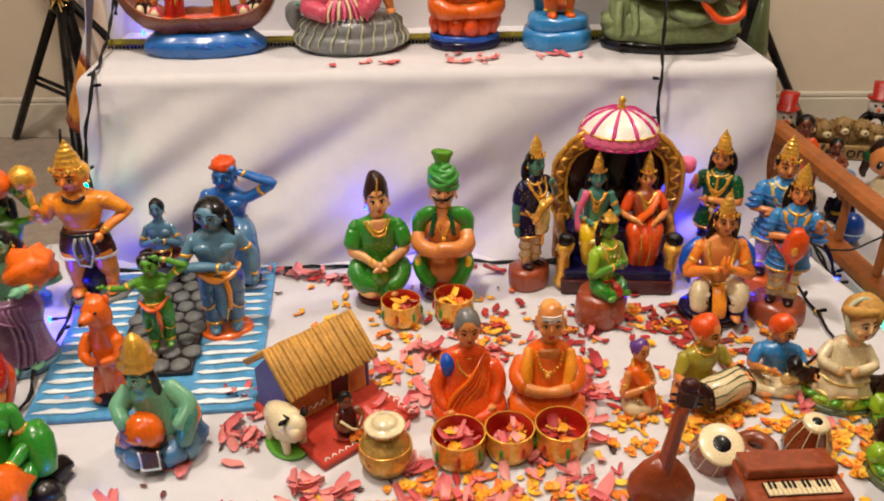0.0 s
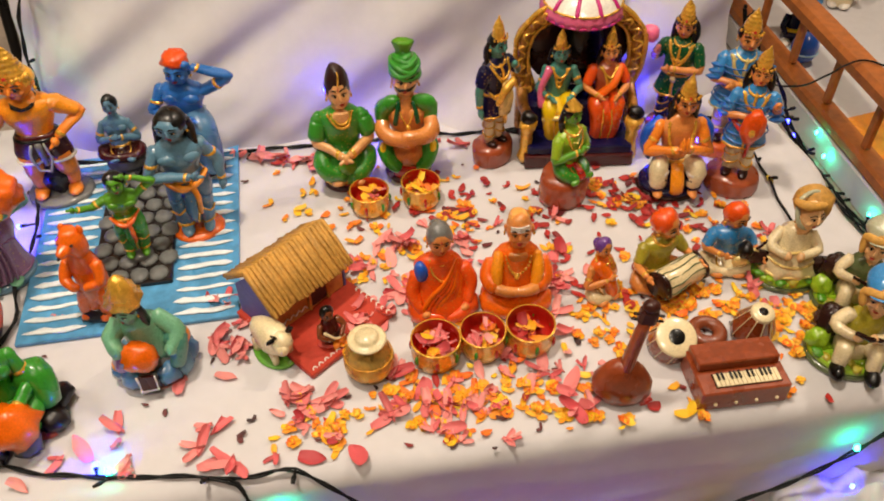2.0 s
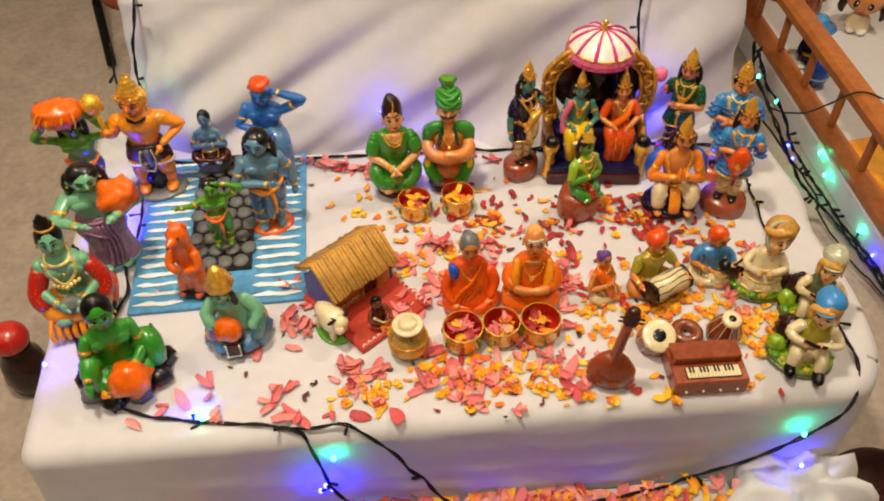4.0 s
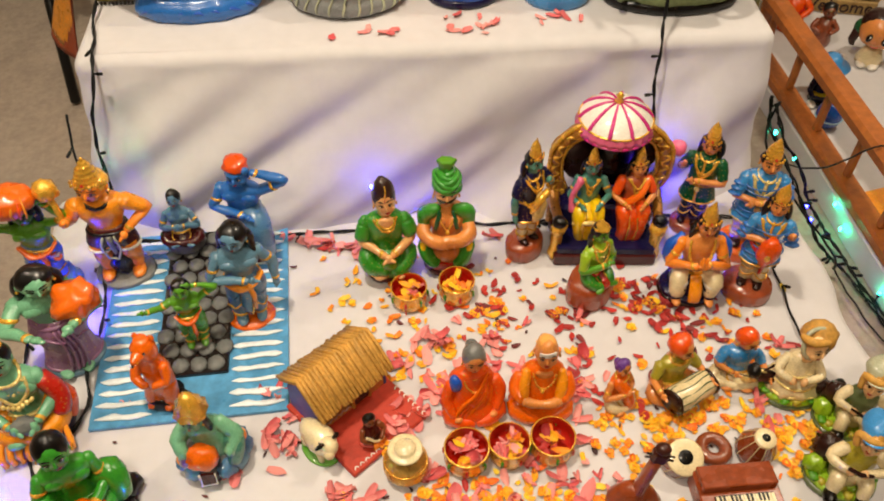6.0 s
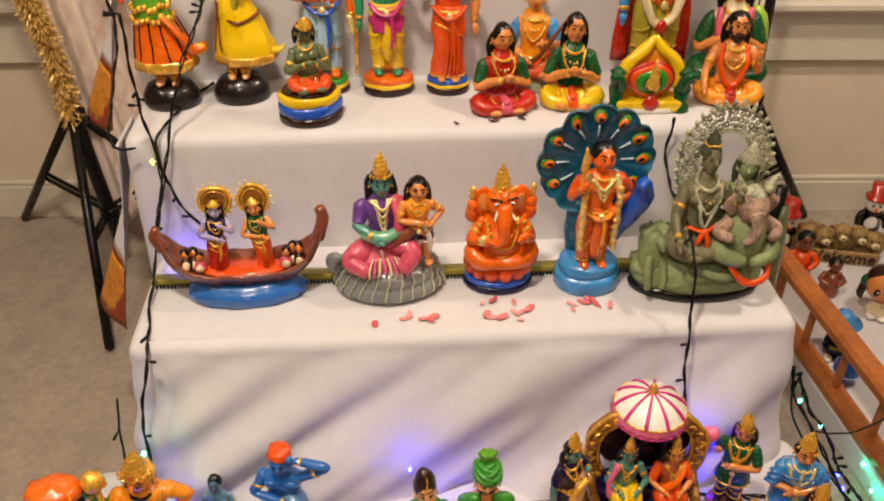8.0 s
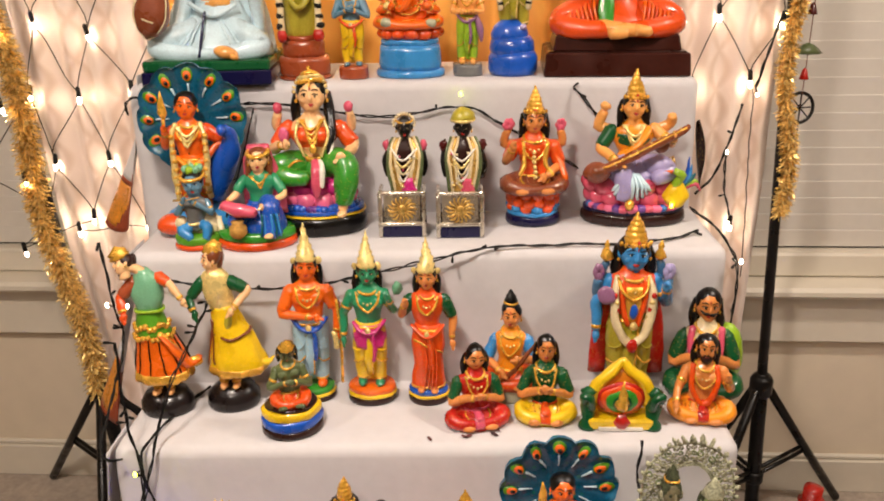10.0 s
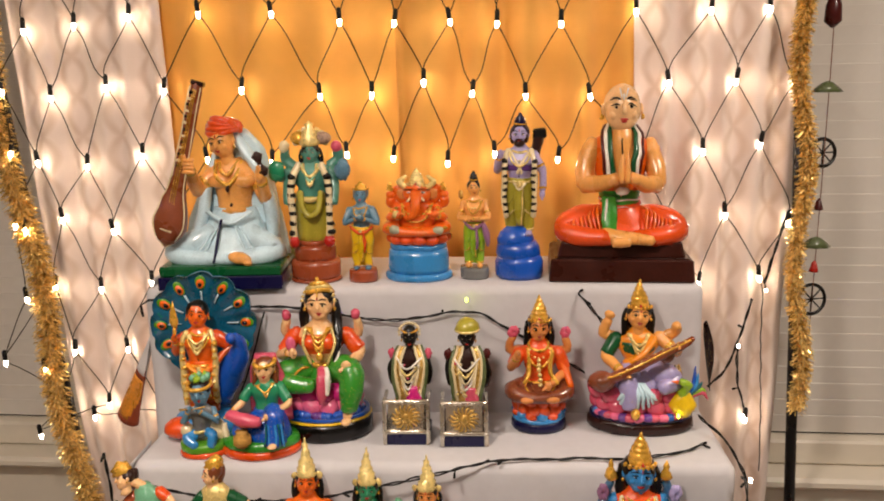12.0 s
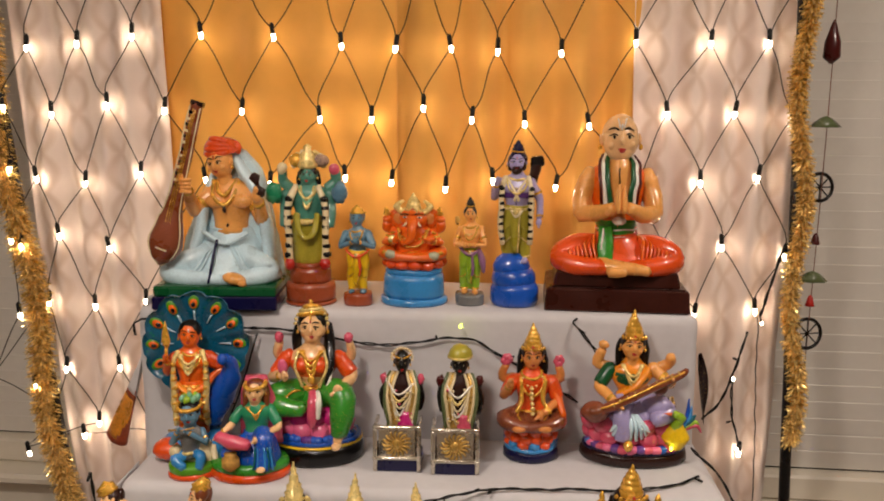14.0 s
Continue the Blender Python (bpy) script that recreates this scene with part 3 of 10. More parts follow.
        F.ell((0, r * .5, -r * .5), (r * .82, r * .5, r * .95), hair)
    if style == "bun":
        F.ell((0, r * .95, r * .1), r * .45, hair)
    if style == "topknot":
        F.lathe([(r * .62, r * .9), (r * .52, r * 1.1), (r * .58, r * 1.25), (r * .42, r * 1.42), (r * .44, r * 1.6), (r * .24, r * 1.76), (r * .2, r * 1.92), (r * .04, r * 2.08)], hair, (0, r * .1, 0), seg=16)
        F.ring((0, r * .1, r * 1.0), r * .55, r * .1, "gold", seg=14)
    if style == "tallbun":
        F.loft([(r * .3, r * .84, r * .82, 0, r * .08), (r * .8, r * .78, r * .72, 0, r * .12), (r * 1.2, r * .60, r * .56, 0, r * .16), (r * 1.5, r * .36, r * .36, 0, r * .18), (r * 1.64, r * .06, r * .06, 0, r * .18)], hair, seg=18)
        F.tube([(0, -r * .70, r * .60), (0, -r * .58, r * 1.0), (0, -r * .36, r * 1.35)], r * .07, "gold", seg=6)
    if hat in ("kirita", "tall", "small"):
        crown(F, 0, 0, r * .55, r, hat, "palegold" if hat == "tall" else "gold")
    F.T = keep


def band(F, p, d, r, material, w=.35):
    """A close-fitting ring round a limb at p, along d."""
    d = unit(Vector(d)) * r * w
    F.tube([Vector(p) - d, Vector(p) + d], r, material, seg=10, per=1)


def arm(F, sh, el, wr, k, skin, sleeve="", bangle="gold"):
    sh, el, wr = Vector(sh), Vector(el), Vector(wr)
    F.ell(sh, k * 1.12, skin if not sleeve else sleeve, seg=10, rings=7)
    F.tube([sh, sh.lerp(el, .55), el, el.lerp(wr, .5), wr], (k * 1.05, k * 1.0, k * .86, k * .80, k * .60), skin, seg=10, per=3)
    d = unit(wr - el)
    h = wr + d * k * .9
    F.ell(h, (k * .66, k * .66, k * .9), skin, seg=9, rings=6)
    F.tube([h, h + d * k * 1.3], (k * .5, k * .26), skin, seg=7)
    if sleeve:
        F.tube([sh, sh.lerp(el, .45), sh.lerp(el, .85)], (k * 1.3, k * 1.26, k * 1.16), sleeve, seg=10)
    if bangle and not sleeve:
        band(F, sh.lerp(el, .55), el - sh, k * 1.1, bangle, .22)
    if bangle:
        band(F, el.lerp(wr, .86), wr - el, k * .74, bangle, .3)


ARMS = dict(  # elbow and wrist of one arm, mirrored by its side
    down=((.17, .0, .50), (.17, -.03, .36)), bless=((.17, -.01, .52), (.14, -.12, .64)), namaste=((.17, -.05, .50), (.02, -.13, .56)), hip=((.20, .02, .54), (.10, -.06, .44)),
    up=((.25, -.02, .70), (.14, -.04, .90)), brow=((.26, .0, .74), (.09, -.03, .84)), fold=((.16, -.05, .50), (-.03, -.12, .50)), flute=((.17, -.06, .56), (.07, -.13, .66)), out=((.2, -.02, .60), (.30, -.08, .66)), carry=((.18, -.08, .56), (.08, -.2, .62)))


def base_disc(F, bands, sy=.8):
    """Stacked rounded discs (material, height, radius); returns the height."""
    z = 0.0
    for material, h, r in bands:
        F.lathe([(r * .96, z), (r, z + h * .2), (r, z + h * .75), (r * .95, z + h), (r * .3, z + h * 1.02)], material, sy=sy, seg=28)
        z += h
    return z


def standing(F, skin, upper, lower, dress="dhoti", arms=("down", "down"), bands=(), sash="", sleeve="", garland="", necks=2, headkw=None, trim="gold", shoulder=.112, stocky=1.0, lean=0, head_r=.082):
    upper, lower, sash, sleeve = (c + "_cloth" if c + "_cloth" in MATS and c != skin else c for c in (upper, lower, sash, sleeve))
    b = base_disc(F, bands)
    keep = F.T.copy()
    F.T = F.T @ Matrix.Translation((0, 0, b)) @ Matrix.Scale(1 - b, 4) @ Matrix.Rotation(radians(lean), 4, "Y") @ Matrix.Diagonal((stocky, stocky, 1, 1))
    if dress == "dhoti":
        F.loft([(.035, .098, .046, 0, 0, .8), (.12, .104, .056, 0, 0, .72), (.22, .110, .066, 0, 0, .6), (.33, .116, .076, 0, 0, .4), (.42, .106, .074, 0, 0, .1), (.46, .09, .064)], lower, pleats=18, depth=.02)
        for s in (-1, 1):
            F.ell((s * .058, -.035, .022), (.034, .06, .026), skin, seg=10, rings=6)
            F.ring((s * .056, .002, .05), .040, .009, trim, seg=14)
            for k in (0.17, 0.26):
                F.tube([(s * .03, -.062, k + .05), (s * .075, -.064, k + .01), (s * .112, -.01, k)], .006, trim if k < .2 else lower, seg=5)
        F.loft([(.09, .02, .012), (.2, .032, .016, 0, -.012), (.34, .03, .018, 0, -.012), (.44, .034, .02, 0, 0)], lower, c=(0, -.058, 0), seg=18, pleats=6, depth=.1)
        F.tube([(.022, -.078, .42), (.026, -.09, .28), (.014, -.076, .1)], .006, trim, seg=5)
    elif dress in ("saree", "skirt"):
        F.loft([(.01, .118, .09, 0, 0, 0), (.10, .106, .082), (.22, .10, .078), (.34, .114, .084), (.42, .104, .078), (.46, .086, .064)], lower, seg=44, pleats=13, depth=.03)
        F.ring((0, 0, .022), .114, .010, trim, sy=.78, seg=28)
        for k in range(4):
            F.tube([(-.02 + .02 * k, -.086, .42), (.0 + .02 * k, -.1, .24), (-.02 + .024 * k, -.1, .03)], .010, lower, seg=6, flat=.7)
        F.tube([(-.09, -.05, .36), (.0, -.1, .33), (.1, -.04, .26)], .007, trim, seg=5)
        for s in (-1, 1):
            F.ell((s * .045, -.09, .012), (.03, .045, .02), skin, seg=8, rings=5)
    elif dress == "coat":
        F.loft([(.03, .094, .046, 0, 0, .8), (.12, .096, .054, 0, 0, .7), (.24, .10, .064, 0, 0, .5), (.36, .09, .064, 0, 0, .2)], lower)
        for s in (-1, 1):
            F.ell((s * .055, -.035, .022), (.036, .062, .026), "umber", seg=10, rings=6)
            for k in (.1, .17, .24):
                F.ring((s * .052, 0, k), .05, .006, trim, rot=(10, 12 * s, 0), seg=14)
        F.loft([(.27, .142, .102), (.32, .128, .094), (.43, .10, .074), (.52, .108, .076), (.60, .126, .078), (.645, .122, .066), (.68, .07, .05), (.71, .042, .042)], upper, seg=36, pleats=9, depth=.025)
        F.ring((0, 0, .275), .138, .009, trim, sy=.72, seg=24)
        F.tube([(0, -.06, .67), (0, -.082, .58), (0, -.082, .46), (0, -.104, .29)], .011, trim, seg=6)
        for s in (-1, 1):
            F.tube([(s * .085, -.03, .67), (s * .06, -.076, .60), (s * .012, -.086, .52)], .009, trim, seg=6)
    elif dress == "shorts":
        F.loft([(.26, .125, .07, 0, 0, .7), (.34, .122, .078, 0, 0, .5), (.42, .108, .076, 0, 0, .1), (.46, .09, .066)], lower)
        for s in (-1, 1):
            F.tube([(s * .065, -.01, .30), (s * .072, -.005, .20), (s * .07, .012, .12), (s * .076, .005, .04)], (.052, .05, .044, .034), skin, seg=12)
            F.ell((s * .08, -.03, .022), (.038, .062, .026), skin, seg=10, rings=6)
            F.ring((s * .066, -.005, .268), .058, .009, "white", seg=16)
    if dress != "coat":
        F.loft([(.40, .088, .066), (.46, .083, .060), (.52, .094, .066), (.58, .114, .074), (.63, .126, .068), (.665, .108, .056), (.69, .06, .044), (.72, .04, .04)], upper, seg=30)
        if upper == skin:
            for s in (-1, 1):
                F.ell((s * .048, -.05, .595), (.052, .028, .04), skin, seg=12, rings=8)
            F.ell((0, -.056, .475), (.008, .008, .01), "umber", seg=6, rings=4)
    F.ring((0, 0, .43), .096, .012, trim, sy=.74, seg=24)
    if sash:
        F.tube([(-.105, -.04, .46), (-.03, -.086, .40), (.05, -.085, .41), (.108, -.03, .46)], (.018, .028, .028, .018), sash, seg=8, flat=.6)
        F.tube([(.02, -.09, .42), (.035, -.096, .32), (.03, -.09, .2)], (.022, .028, .02), sash, seg=8, flat=.6)
    if necks:
        F.ring((0, -.015, .678), .056, .010, trim, rot=(24, 0, 0), seg=18)
    if necks > 1:
        F.tube([(-.075, -.04, .668), (-.055, -.078, .60), (0, -.088, .55), (.055, -.078, .60), (.075, -.04, .668)], .008, trim, seg=6)
        for k in range(9):
            a = math.pi * k / 8
            F.ell((.058 * math.cos(a), -.080 + .03 * abs(math.cos(a)), .65 - .056 * math.sin(a)), .009, "palegold", seg=6, rings=4)
        F.ell((0, -.1, .415), (.022, .016, .026), "palegold", seg=8, rings=5)
    if garland:
        for s in (-1, 1):
            F.tube([(s * .08, -.03, .68), (s * .108, -.070, .57), (s * .112, -.075, .38), (s * .104, -.075, .16)], .021, garland, seg=8)
            for k in range(8):
                band(F, (s * (.110 - .001 * k), -.075, .60 - .056 * k), (0, 0, 1), .0235, "black" if garland == "ivory" else "gold", .38)
    for s, how in zip((-1, 1), arms):
        if how:
            e, w = ARMS[how]
            arm(F, (s * shoulder, 0, .632), (s * e[0], e[1], e[2]), (s * w[0], w[1], w[2]), .034, skin, sleeve or "")
    head(F, 0, -.008, .79, head_r, skin, **(headkw or {}))
    F.T = keep
    return b


def seated(F, skin, upper, lower, arms=("namaste", "namaste"), bands=(), sleeve="", sash="", necks=2, headkw=None, trim="gold", garland="", knees=1.0, head_r=.125):
    upper, lower, sash, sleeve = (c + "_cloth" if c + "_cloth" in MATS and c != skin else c for c in (upper, lower, sash, sleeve))
    b = base_disc(F, bands, sy=.85)
    keep = F.T.copy()
    F.T = F.T @ Matrix.Translation((0, 0, b)) @ Matrix.Scale(1 - b, 4)
    F.loft([(0, .26 * knees, .20, 0, -.07), (.05, .28 * knees, .21, 0, -.07), (.11, .23 * knees, .17, 0, -.05), (.17, .165, .13)], lower, seg=34)
    for s in (-1, 1):
        F.tube([(s * .09, .02, .11), (s * .27 * knees, -.11, .095), (s * .19 * knees, -.22, .07), (-s * .04, -.26, .06)], (.09, .088, .068, .045), lower, seg=12)
        for k in range(4):
            F.tube([(s * (.06 + .05 * k) * knees, -.03 - .02 * k, .185 - .012 * k), (s * (.08 + .055 * k) * knees, -.16 - .012 * k, .155 - .012 * k), (s * (.03 + .05 * k) * knees, -.26, .095)], .009, trim if k == 1 else lower, seg=5)
        F.ell((-s * .12, -.29, .05), (.075, .04, .034), skin, seg=9, rings=6)
    F.loft([(.06, .165, .125), (.14, .16, .12), (.26, .132, .10), (.36, .158, .115), (.44, .195, .112), (.50, .175, .095), (.545, .09, .07), (.60, .058, .058)], upper, seg=30)
    if upper == skin:
        for s in (-1, 1):
            F.ell((s * .075, -.08, .41), (.085, .045, .062), skin, seg=12, rings=8)
    F.ring((0, 0, .165), .16, .018, sash or trim, sy=.78, seg=24)
    if sash:
        F.loft([(.05, .05, .02, 0, -.08), (.10, .06, .025, 0, -.06), (.16, .05, .02, 0, 0)], sash, c=(0, -.22, 0), seg=16)
        F.tube([(.0, -.12, .18), (.0, -.2, .15), (0, -.28, .13)], (.045, .05, .04), sash, seg=8, flat=.6)
    if necks:
        F.ring((0, -.02, .535), .098, .016, trim, rot=(24, 0, 0), seg=18)
    if necks > 1:
        F.tube([(-.12, -.06, .515), (-.09, -.125, .40), (0, -.14, .32), (.09, -.125, .40), (.12, -.06, .515)], .013, trim, seg=6)
        for k in range(9):
            a = math.pi * k / 8
            F.ell((.095 * math.cos(a), -.128 + .05 * abs(math.cos(a)), .50 - .09 * math.sin(a)), .014, "palegold", seg=6, rings=4)
    if garland:
        F.tube([(-.12, -.05, .53), (-.13, -.13, .36), (-.05, -.17, .2), (.05, -.17, .2), (.13, -.13, .36), (.12, -.05, .53)], .03, garland, seg=8)
    P2 = dict(namaste=((.27, -.07, .25), (.03, -.22, .36)), lap=((.25, -.06, .26), (.1, -.24, .2)), bless=((.27, -.05, .30), (.22, -.2, .46)), up=((.3, 0, .44), (.26, -.05, .62)), knee=((.26, -.08, .28), (.28, -.24, .2)), out=((.27, -.06, .3), (.3, -.26, .32)), veena=((.27, -.08, .28), (.1, -.24, .33)))
    for s, how in zip((-1, 1), arms):
        if how:
            e, w = P2[how]
            arm(F, (s * .18, 0, .445), (s * e[0], e[1], e[2]), (s * w[0], w[1], w[2]), .054, skin, sleeve)
    head(F, 0, -.01, .70, head_r, skin, **(headkw or {}))
    F.T = keep
    return b


def doll(name, x, y, z, h, turn, fill, label, group="", category="doll", wide=1.0):
    F = Shape()
    fill(F)
    top, low = max(p.z for p in F.v), min(p.z for p in F.v)
    k = h / (top - low)
    F.T = Matrix()
    F.v = [Vector((p.x * k * wide, p.y * k * wide, (p.z - low) * k)) for p in F.v]
    F.v = [p + .0032 * noise.noise_vector(p * 34 + Vector((x * 50, y * 50, 0))) * min(1, p.z / .02) + .0010 * noise.noise_vector(p * 130) * min(1, p.z / .01) for p in F.v]
    return F.make(name, None, pose(x, y, z + 0.001, 0, 0, turn), label, category, group)


def stand(name, x, y, z, h, turn, label, group="", wide=1.0, extra=None, **kw):
    def fill(F):
        standing(F, **kw)
        if extra:
            extra(F)
    return doll(name, x, y, z, h, turn, fill, label, group, wide=wide)


def sit(name, x, y, z, h, turn, label, group="", wide=1.0, extra=None, **kw):
    def fill(F):
        seated(F, **kw)
        if extra:
            extra(F)
    return doll(name, x, y, z, h, turn, fill, label, group, wide=wide)


def rock(F, c, r, material, seed, bumps=.12, seg=18, rings=11):
    i0 = len(F.v)
    F.ell((0, 0, 0), 1.0, material, seg=seg, rings=rings)
    inv = F.T.inverted()
    for i in range(i0, len(F.v)):
        p = inv @ F.v[i]
        q = p * (1 + bumps * (noise.noise(p * 2.2 + Vector((seed, 0, 0))) + .7 * noise.noise(p * 4.5 + Vector((0, seed, 0)))))
        F.v[i] = F.T @ Vector((c[0] + q.x * r[0], c[1] + q.y * r[1], c[2] + q.z * r[2]))


# ---- lowest platform ----
def boulder_up(F):
    rock(F, (-.045, -.05, .975), (.185, .14, .115), "orange", 3.0, .2, 26, 16)
    for k in range(7):
        a = -.9 + .3 * k
        F.tube([(-.05 + .17 * math.sin(a), -.16, .90), (-.045 + .19 * math.sin(a), -.185, .97), (-.045 + .14 * math.sin(a + .2), -.13, 1.06)], (.004, .010, .004), "deeporange" if k % 2 else "saffron", seg=5)
    rock(F, (0, .01, .03), (.17, .15, .06), "stoneblue", 12.0, .35)
    for k in range(4):
        F.tube([(.03 + .02 * k, -.085, .44 - .03 * k), (.08 + .015 * k, -.06, .41 - .03 * k), (.11, .0, .42 - .03 * k)], .012, ("ivory", "orange")[k % 2], seg=6)


stand("boulder_carrier_doll", -.580, 1.160, P, .210, 8, "green painted doll lifting an orange boulder overhead", "bridge builder dolls", 1.1, boulder_up,
      skin="leaf", upper="leaf", lower="stoneblue", arms=("up", "up"), sash="orange", bands=(("grey", .04, .13),), necks=0, headkw=dict(style="long", mark="", face=True), stocky=1.2, head_r=.085)


def mace_left(F):
    F.tube([(-.2, -.1, .62), (-.22, -.06, .72), (-.24, -.02, .80)], .018, "gold")
    F.lathe([(.02, -.07), (.06, -.04), (.07, 0), (.06, .05), (.02, .08)], "gold", (-.25, -.02, .80), seg=14, flutes=7, depth=.08)
    F.tube([(-.03, -.1, .44), (-.05, -.115, .36), (-.03, -.12, .27)], .008, "stonelight", seg=5)
    F.tube([(.03, -.1, .44), (.05, -.115, .36), (.03, -.12, .27)], .008, "stonelight", seg=5)
    F.tube([(-.03, -.12, .27), (.03, -.12, .27)], .008, "stonelight", seg=5)
    rock(F, (.0, .02, .10), (.10, .07, .12), "darkbase", 5.0, .2, 14, 9)
    F.tube([(0, -.1, .44), (.01, -.1, .3)], .018, "grey")


stand("crowned_mace_doll", -.478, 1.172, P, .240, 6, "orange painted doll with golden crown and mace", "bridge builder dolls", 1.02, mace_left,
      skin="brightskin", upper="saffron", lower="maroon", dress="shorts", arms=("bless", "hip"), bands=(("grey", .035, .19),), necks=1, sleeve="saffron",
      headkw=dict(style="cap", hair="gold", hat="kirita", mark="", turn=-14), stocky=1.28, trim="black", head_r=.088)
sit("kneeling_blue_doll", -.390, 1.212, P + .020, .112, 4, "small blue painted doll kneeling on a grey bridge", "bridge builder dolls", .85,
    skin="slate", upper="slate", lower="maroon", arms=("namaste", "namaste"), bands=(("stone_grey", .14, .26),), necks=0, headkw=dict(style="cap", mark=""))


def orange_bundle(F):
    rock(F, (-.0, .0, .885), (.085, .08, .045), "deeporange", 2.2, .3)
    F.tube([(.02, .02, .45), (.1, -.1, .42), (.12, -.12, .2), (.08, -.04, .08)], (.1, .1, .08, .07), "stoneblue", seg=10)


stand("blue_carrier_doll", -.287, 1.202, P, .200, -8, "bright blue painted doll carrying an orange bundle", "bridge builder dolls", 1.0, orange_bundle,
      skin="azure", upper="azure", lower="azure", arms=("fold", "brow"), bands=(("maroon", .08, .16),), necks=0, sash="blue", headkw=dict(style="none", mark="", face=True), stocky=1.3)
stand("green_worker_doll", -.350, 1.022, P + .016, .136, 10, "small green painted doll with outstretched arms and orange loincloth", "bridge builder dolls", .88,
      skin="leaf", upper="leaf", lower="green", arms=("out", "brow"), sash="orange", bands=(("grey", .05, .13),), necks=0, headkw=dict(style="cap", mark=""), stocky=1.3)
stand("slate_blue_doll", -.281, 1.074, P, .196, 12, "slate blue painted doll with striped loincloth on an orange base", "bridge builder dolls", .92,
      skin="slate", upper="slate", lower="stoneblue", dress="dhoti", arms=("fold", "down"), sash="saffron", bands=(("orange", .055, .17),), necks=0, headkw=dict(style="long", mark="", turn=-18), stocky=1.3, head_r=.09)


def bear(F):
    rock(F, (.0, .02, .07), (.19, .16, .08), "darkbase", 3.7, .3)
    F.loft([(.10, .12, .10, .0, .02), (.18, .13, .105, .0, .02), (.30, .125, .105, .01, .02), (.44, .13, .11, .0, .03), (.56, .125, .10, -.01, .03), (.68, .10, .085, -.015, .02), (.76, .075, .07, -.02, .0)], "orange", seg=26)
    for q in (-1, 1):
        F.tube([(q * .07, .0, .34), (q * .085, -.04, .2), (q * .08, -.05, .10)], (.075, .065, .05), "orange", seg=11)
        F.ell((q * .08, -.09, .08), (.045, .06, .03), "orange", seg=9, rings=6)
        F.tube([(q * .11, .0, .62), (q * .145, -.08, .50), (q * .03, -.15, .48)], (.055, .05, .036), "orange", seg=11)
        F.ell((q * .065, .03, .95), (.028, .02, .036), "orange", seg=9, rings=6)
        F.ell((q * .045, -.085, .895), .012, "umber", seg=6, rings=4)
    F.loft([(.74, .07, .07), (.82, .095, .095, -.01, -.01), (.90, .09, .09, -.01, -.01), (.97, .05, .05, -.01, 0)], "orange", seg=20)
    F.tube([(-.01, -.06, .86), (-.02, -.14, .85), (-.02, -.175, .845)], (.06, .045, .03), "orange", seg=11)
    F.ell((-.02, -.2, .855), (.018, .014, .012), "umber", seg=7, rings=5)


doll("bear_doll", -.385, .938, P, .146, -14, bear, "orange painted bear doll standing on a grey base", "bridge builder dolls")


def rock_pusher(F):
    for k in range(11):
        t = k * 2 * math.pi / 11
        rock(F, (.28 * math.cos(t), .23 * math.sin(t), .10), (.11, .11, .10), ("stoneblue", "slate", "stone_grey")[k % 3], k * 1.7, .25, 14, 9)
        F.tube([(.20 * math.cos(t + .28), .17 * math.sin(t + .28), .17), (.33 * math.cos(t + .28), .28 * math.sin(t + .28), .14), (.34 * math.cos(t + .28), .29 * math.sin(t + .28), .03)], .012, "navy", seg=5)
    rock(F, (0, 0, .13), (.27, .22, .14), "grey", 2)
    F.loft([(.20, .20, .17, .04), (.34, .21, .18, .03, .02), (.48, .19, .14, .0, .02), (.56, .16, .11, -.01), (.62, .08, .07, -.02)], "mint", seg=28)
    # arms round the boulder, one knee raised
    F.tube([(.13, 0, .54), (.28, -.10, .42), (.20, -.24, .34)], (.085, .075, .055), "mint", seg=12)
    F.tube([(-.16, 0, .54), (-.25, -.10, .46), (-.2, -.22, .40)], (.08, .07, .055), "mint", seg=12)
    F.tube([(.14, .04, .28), (.27, -.14, .36), (.22, -.22, .18)], (.10, .095, .065), "sea", seg=12)
    rock(F, (-.06, -.22, .33), (.15, .12, .13), "orange", 7, .2, 20, 12)
    rock(F, (-.20, -.14, .26), (.09, .09, .11), "mauve", 4, .25, 14, 9)
    F.ell((-.27, -.10, .20), (.06, .06, .06), "saffron", seg=10, rings=7)
    F.ell((.30, -.02, .30), (.07, .08, .10), "saffron", seg=10, rings=7)
    F.box((-.05, -.345, .16), (.13, .03, .13), "maroon", (-12, 0, 0))
    for q in (-1, 1):
        F.tube([(-.05 + q * .075, -.36, .09), (-.05 + q * .075, -.345, .23)], .012, "white", seg=5)
    F.tube([(-.13, -.365, .09), (.03, -.365, .09)], .012, "white", seg=5)
    head(F, -.06, -.06, .72, .125, "mint", style="long", mark="", turn=-30, nod=8)
    F.lathe([(.15, .78), (.17, .81), (.12, .85), (.135, .90), (.09, .95), (.07, .99), (.02, 1.03)], "gold", (-.05, -.03, 0), seg=18, flutes=9, depth=.05)


doll("boulder_pusher_doll", -.312, .850, P, .158, 8, rock_pusher, "mint green crowned doll holding an orange boulder on blue rocks", "bridge builder dolls", wide=.84)


def ball_shoulder(F):
    rock(F, (.15, -.12, .68), (.12, .12, .11), "orange", 5.5, .28)


stand("shoulder_carrier_doll", -.523, 1.020, P, .190, 22, "pale green painted doll shouldering an orange boulder", "bridge builder dolls", 1.15, ball_shoulder,
      skin="mint", upper="mint", lower="mauve", dress="skirt", arms=("carry", "carry"), bands=(("slate", .05, .17),), necks=0, headkw=dict(style="long", mark=""), stocky=1.35, trim="mauve")


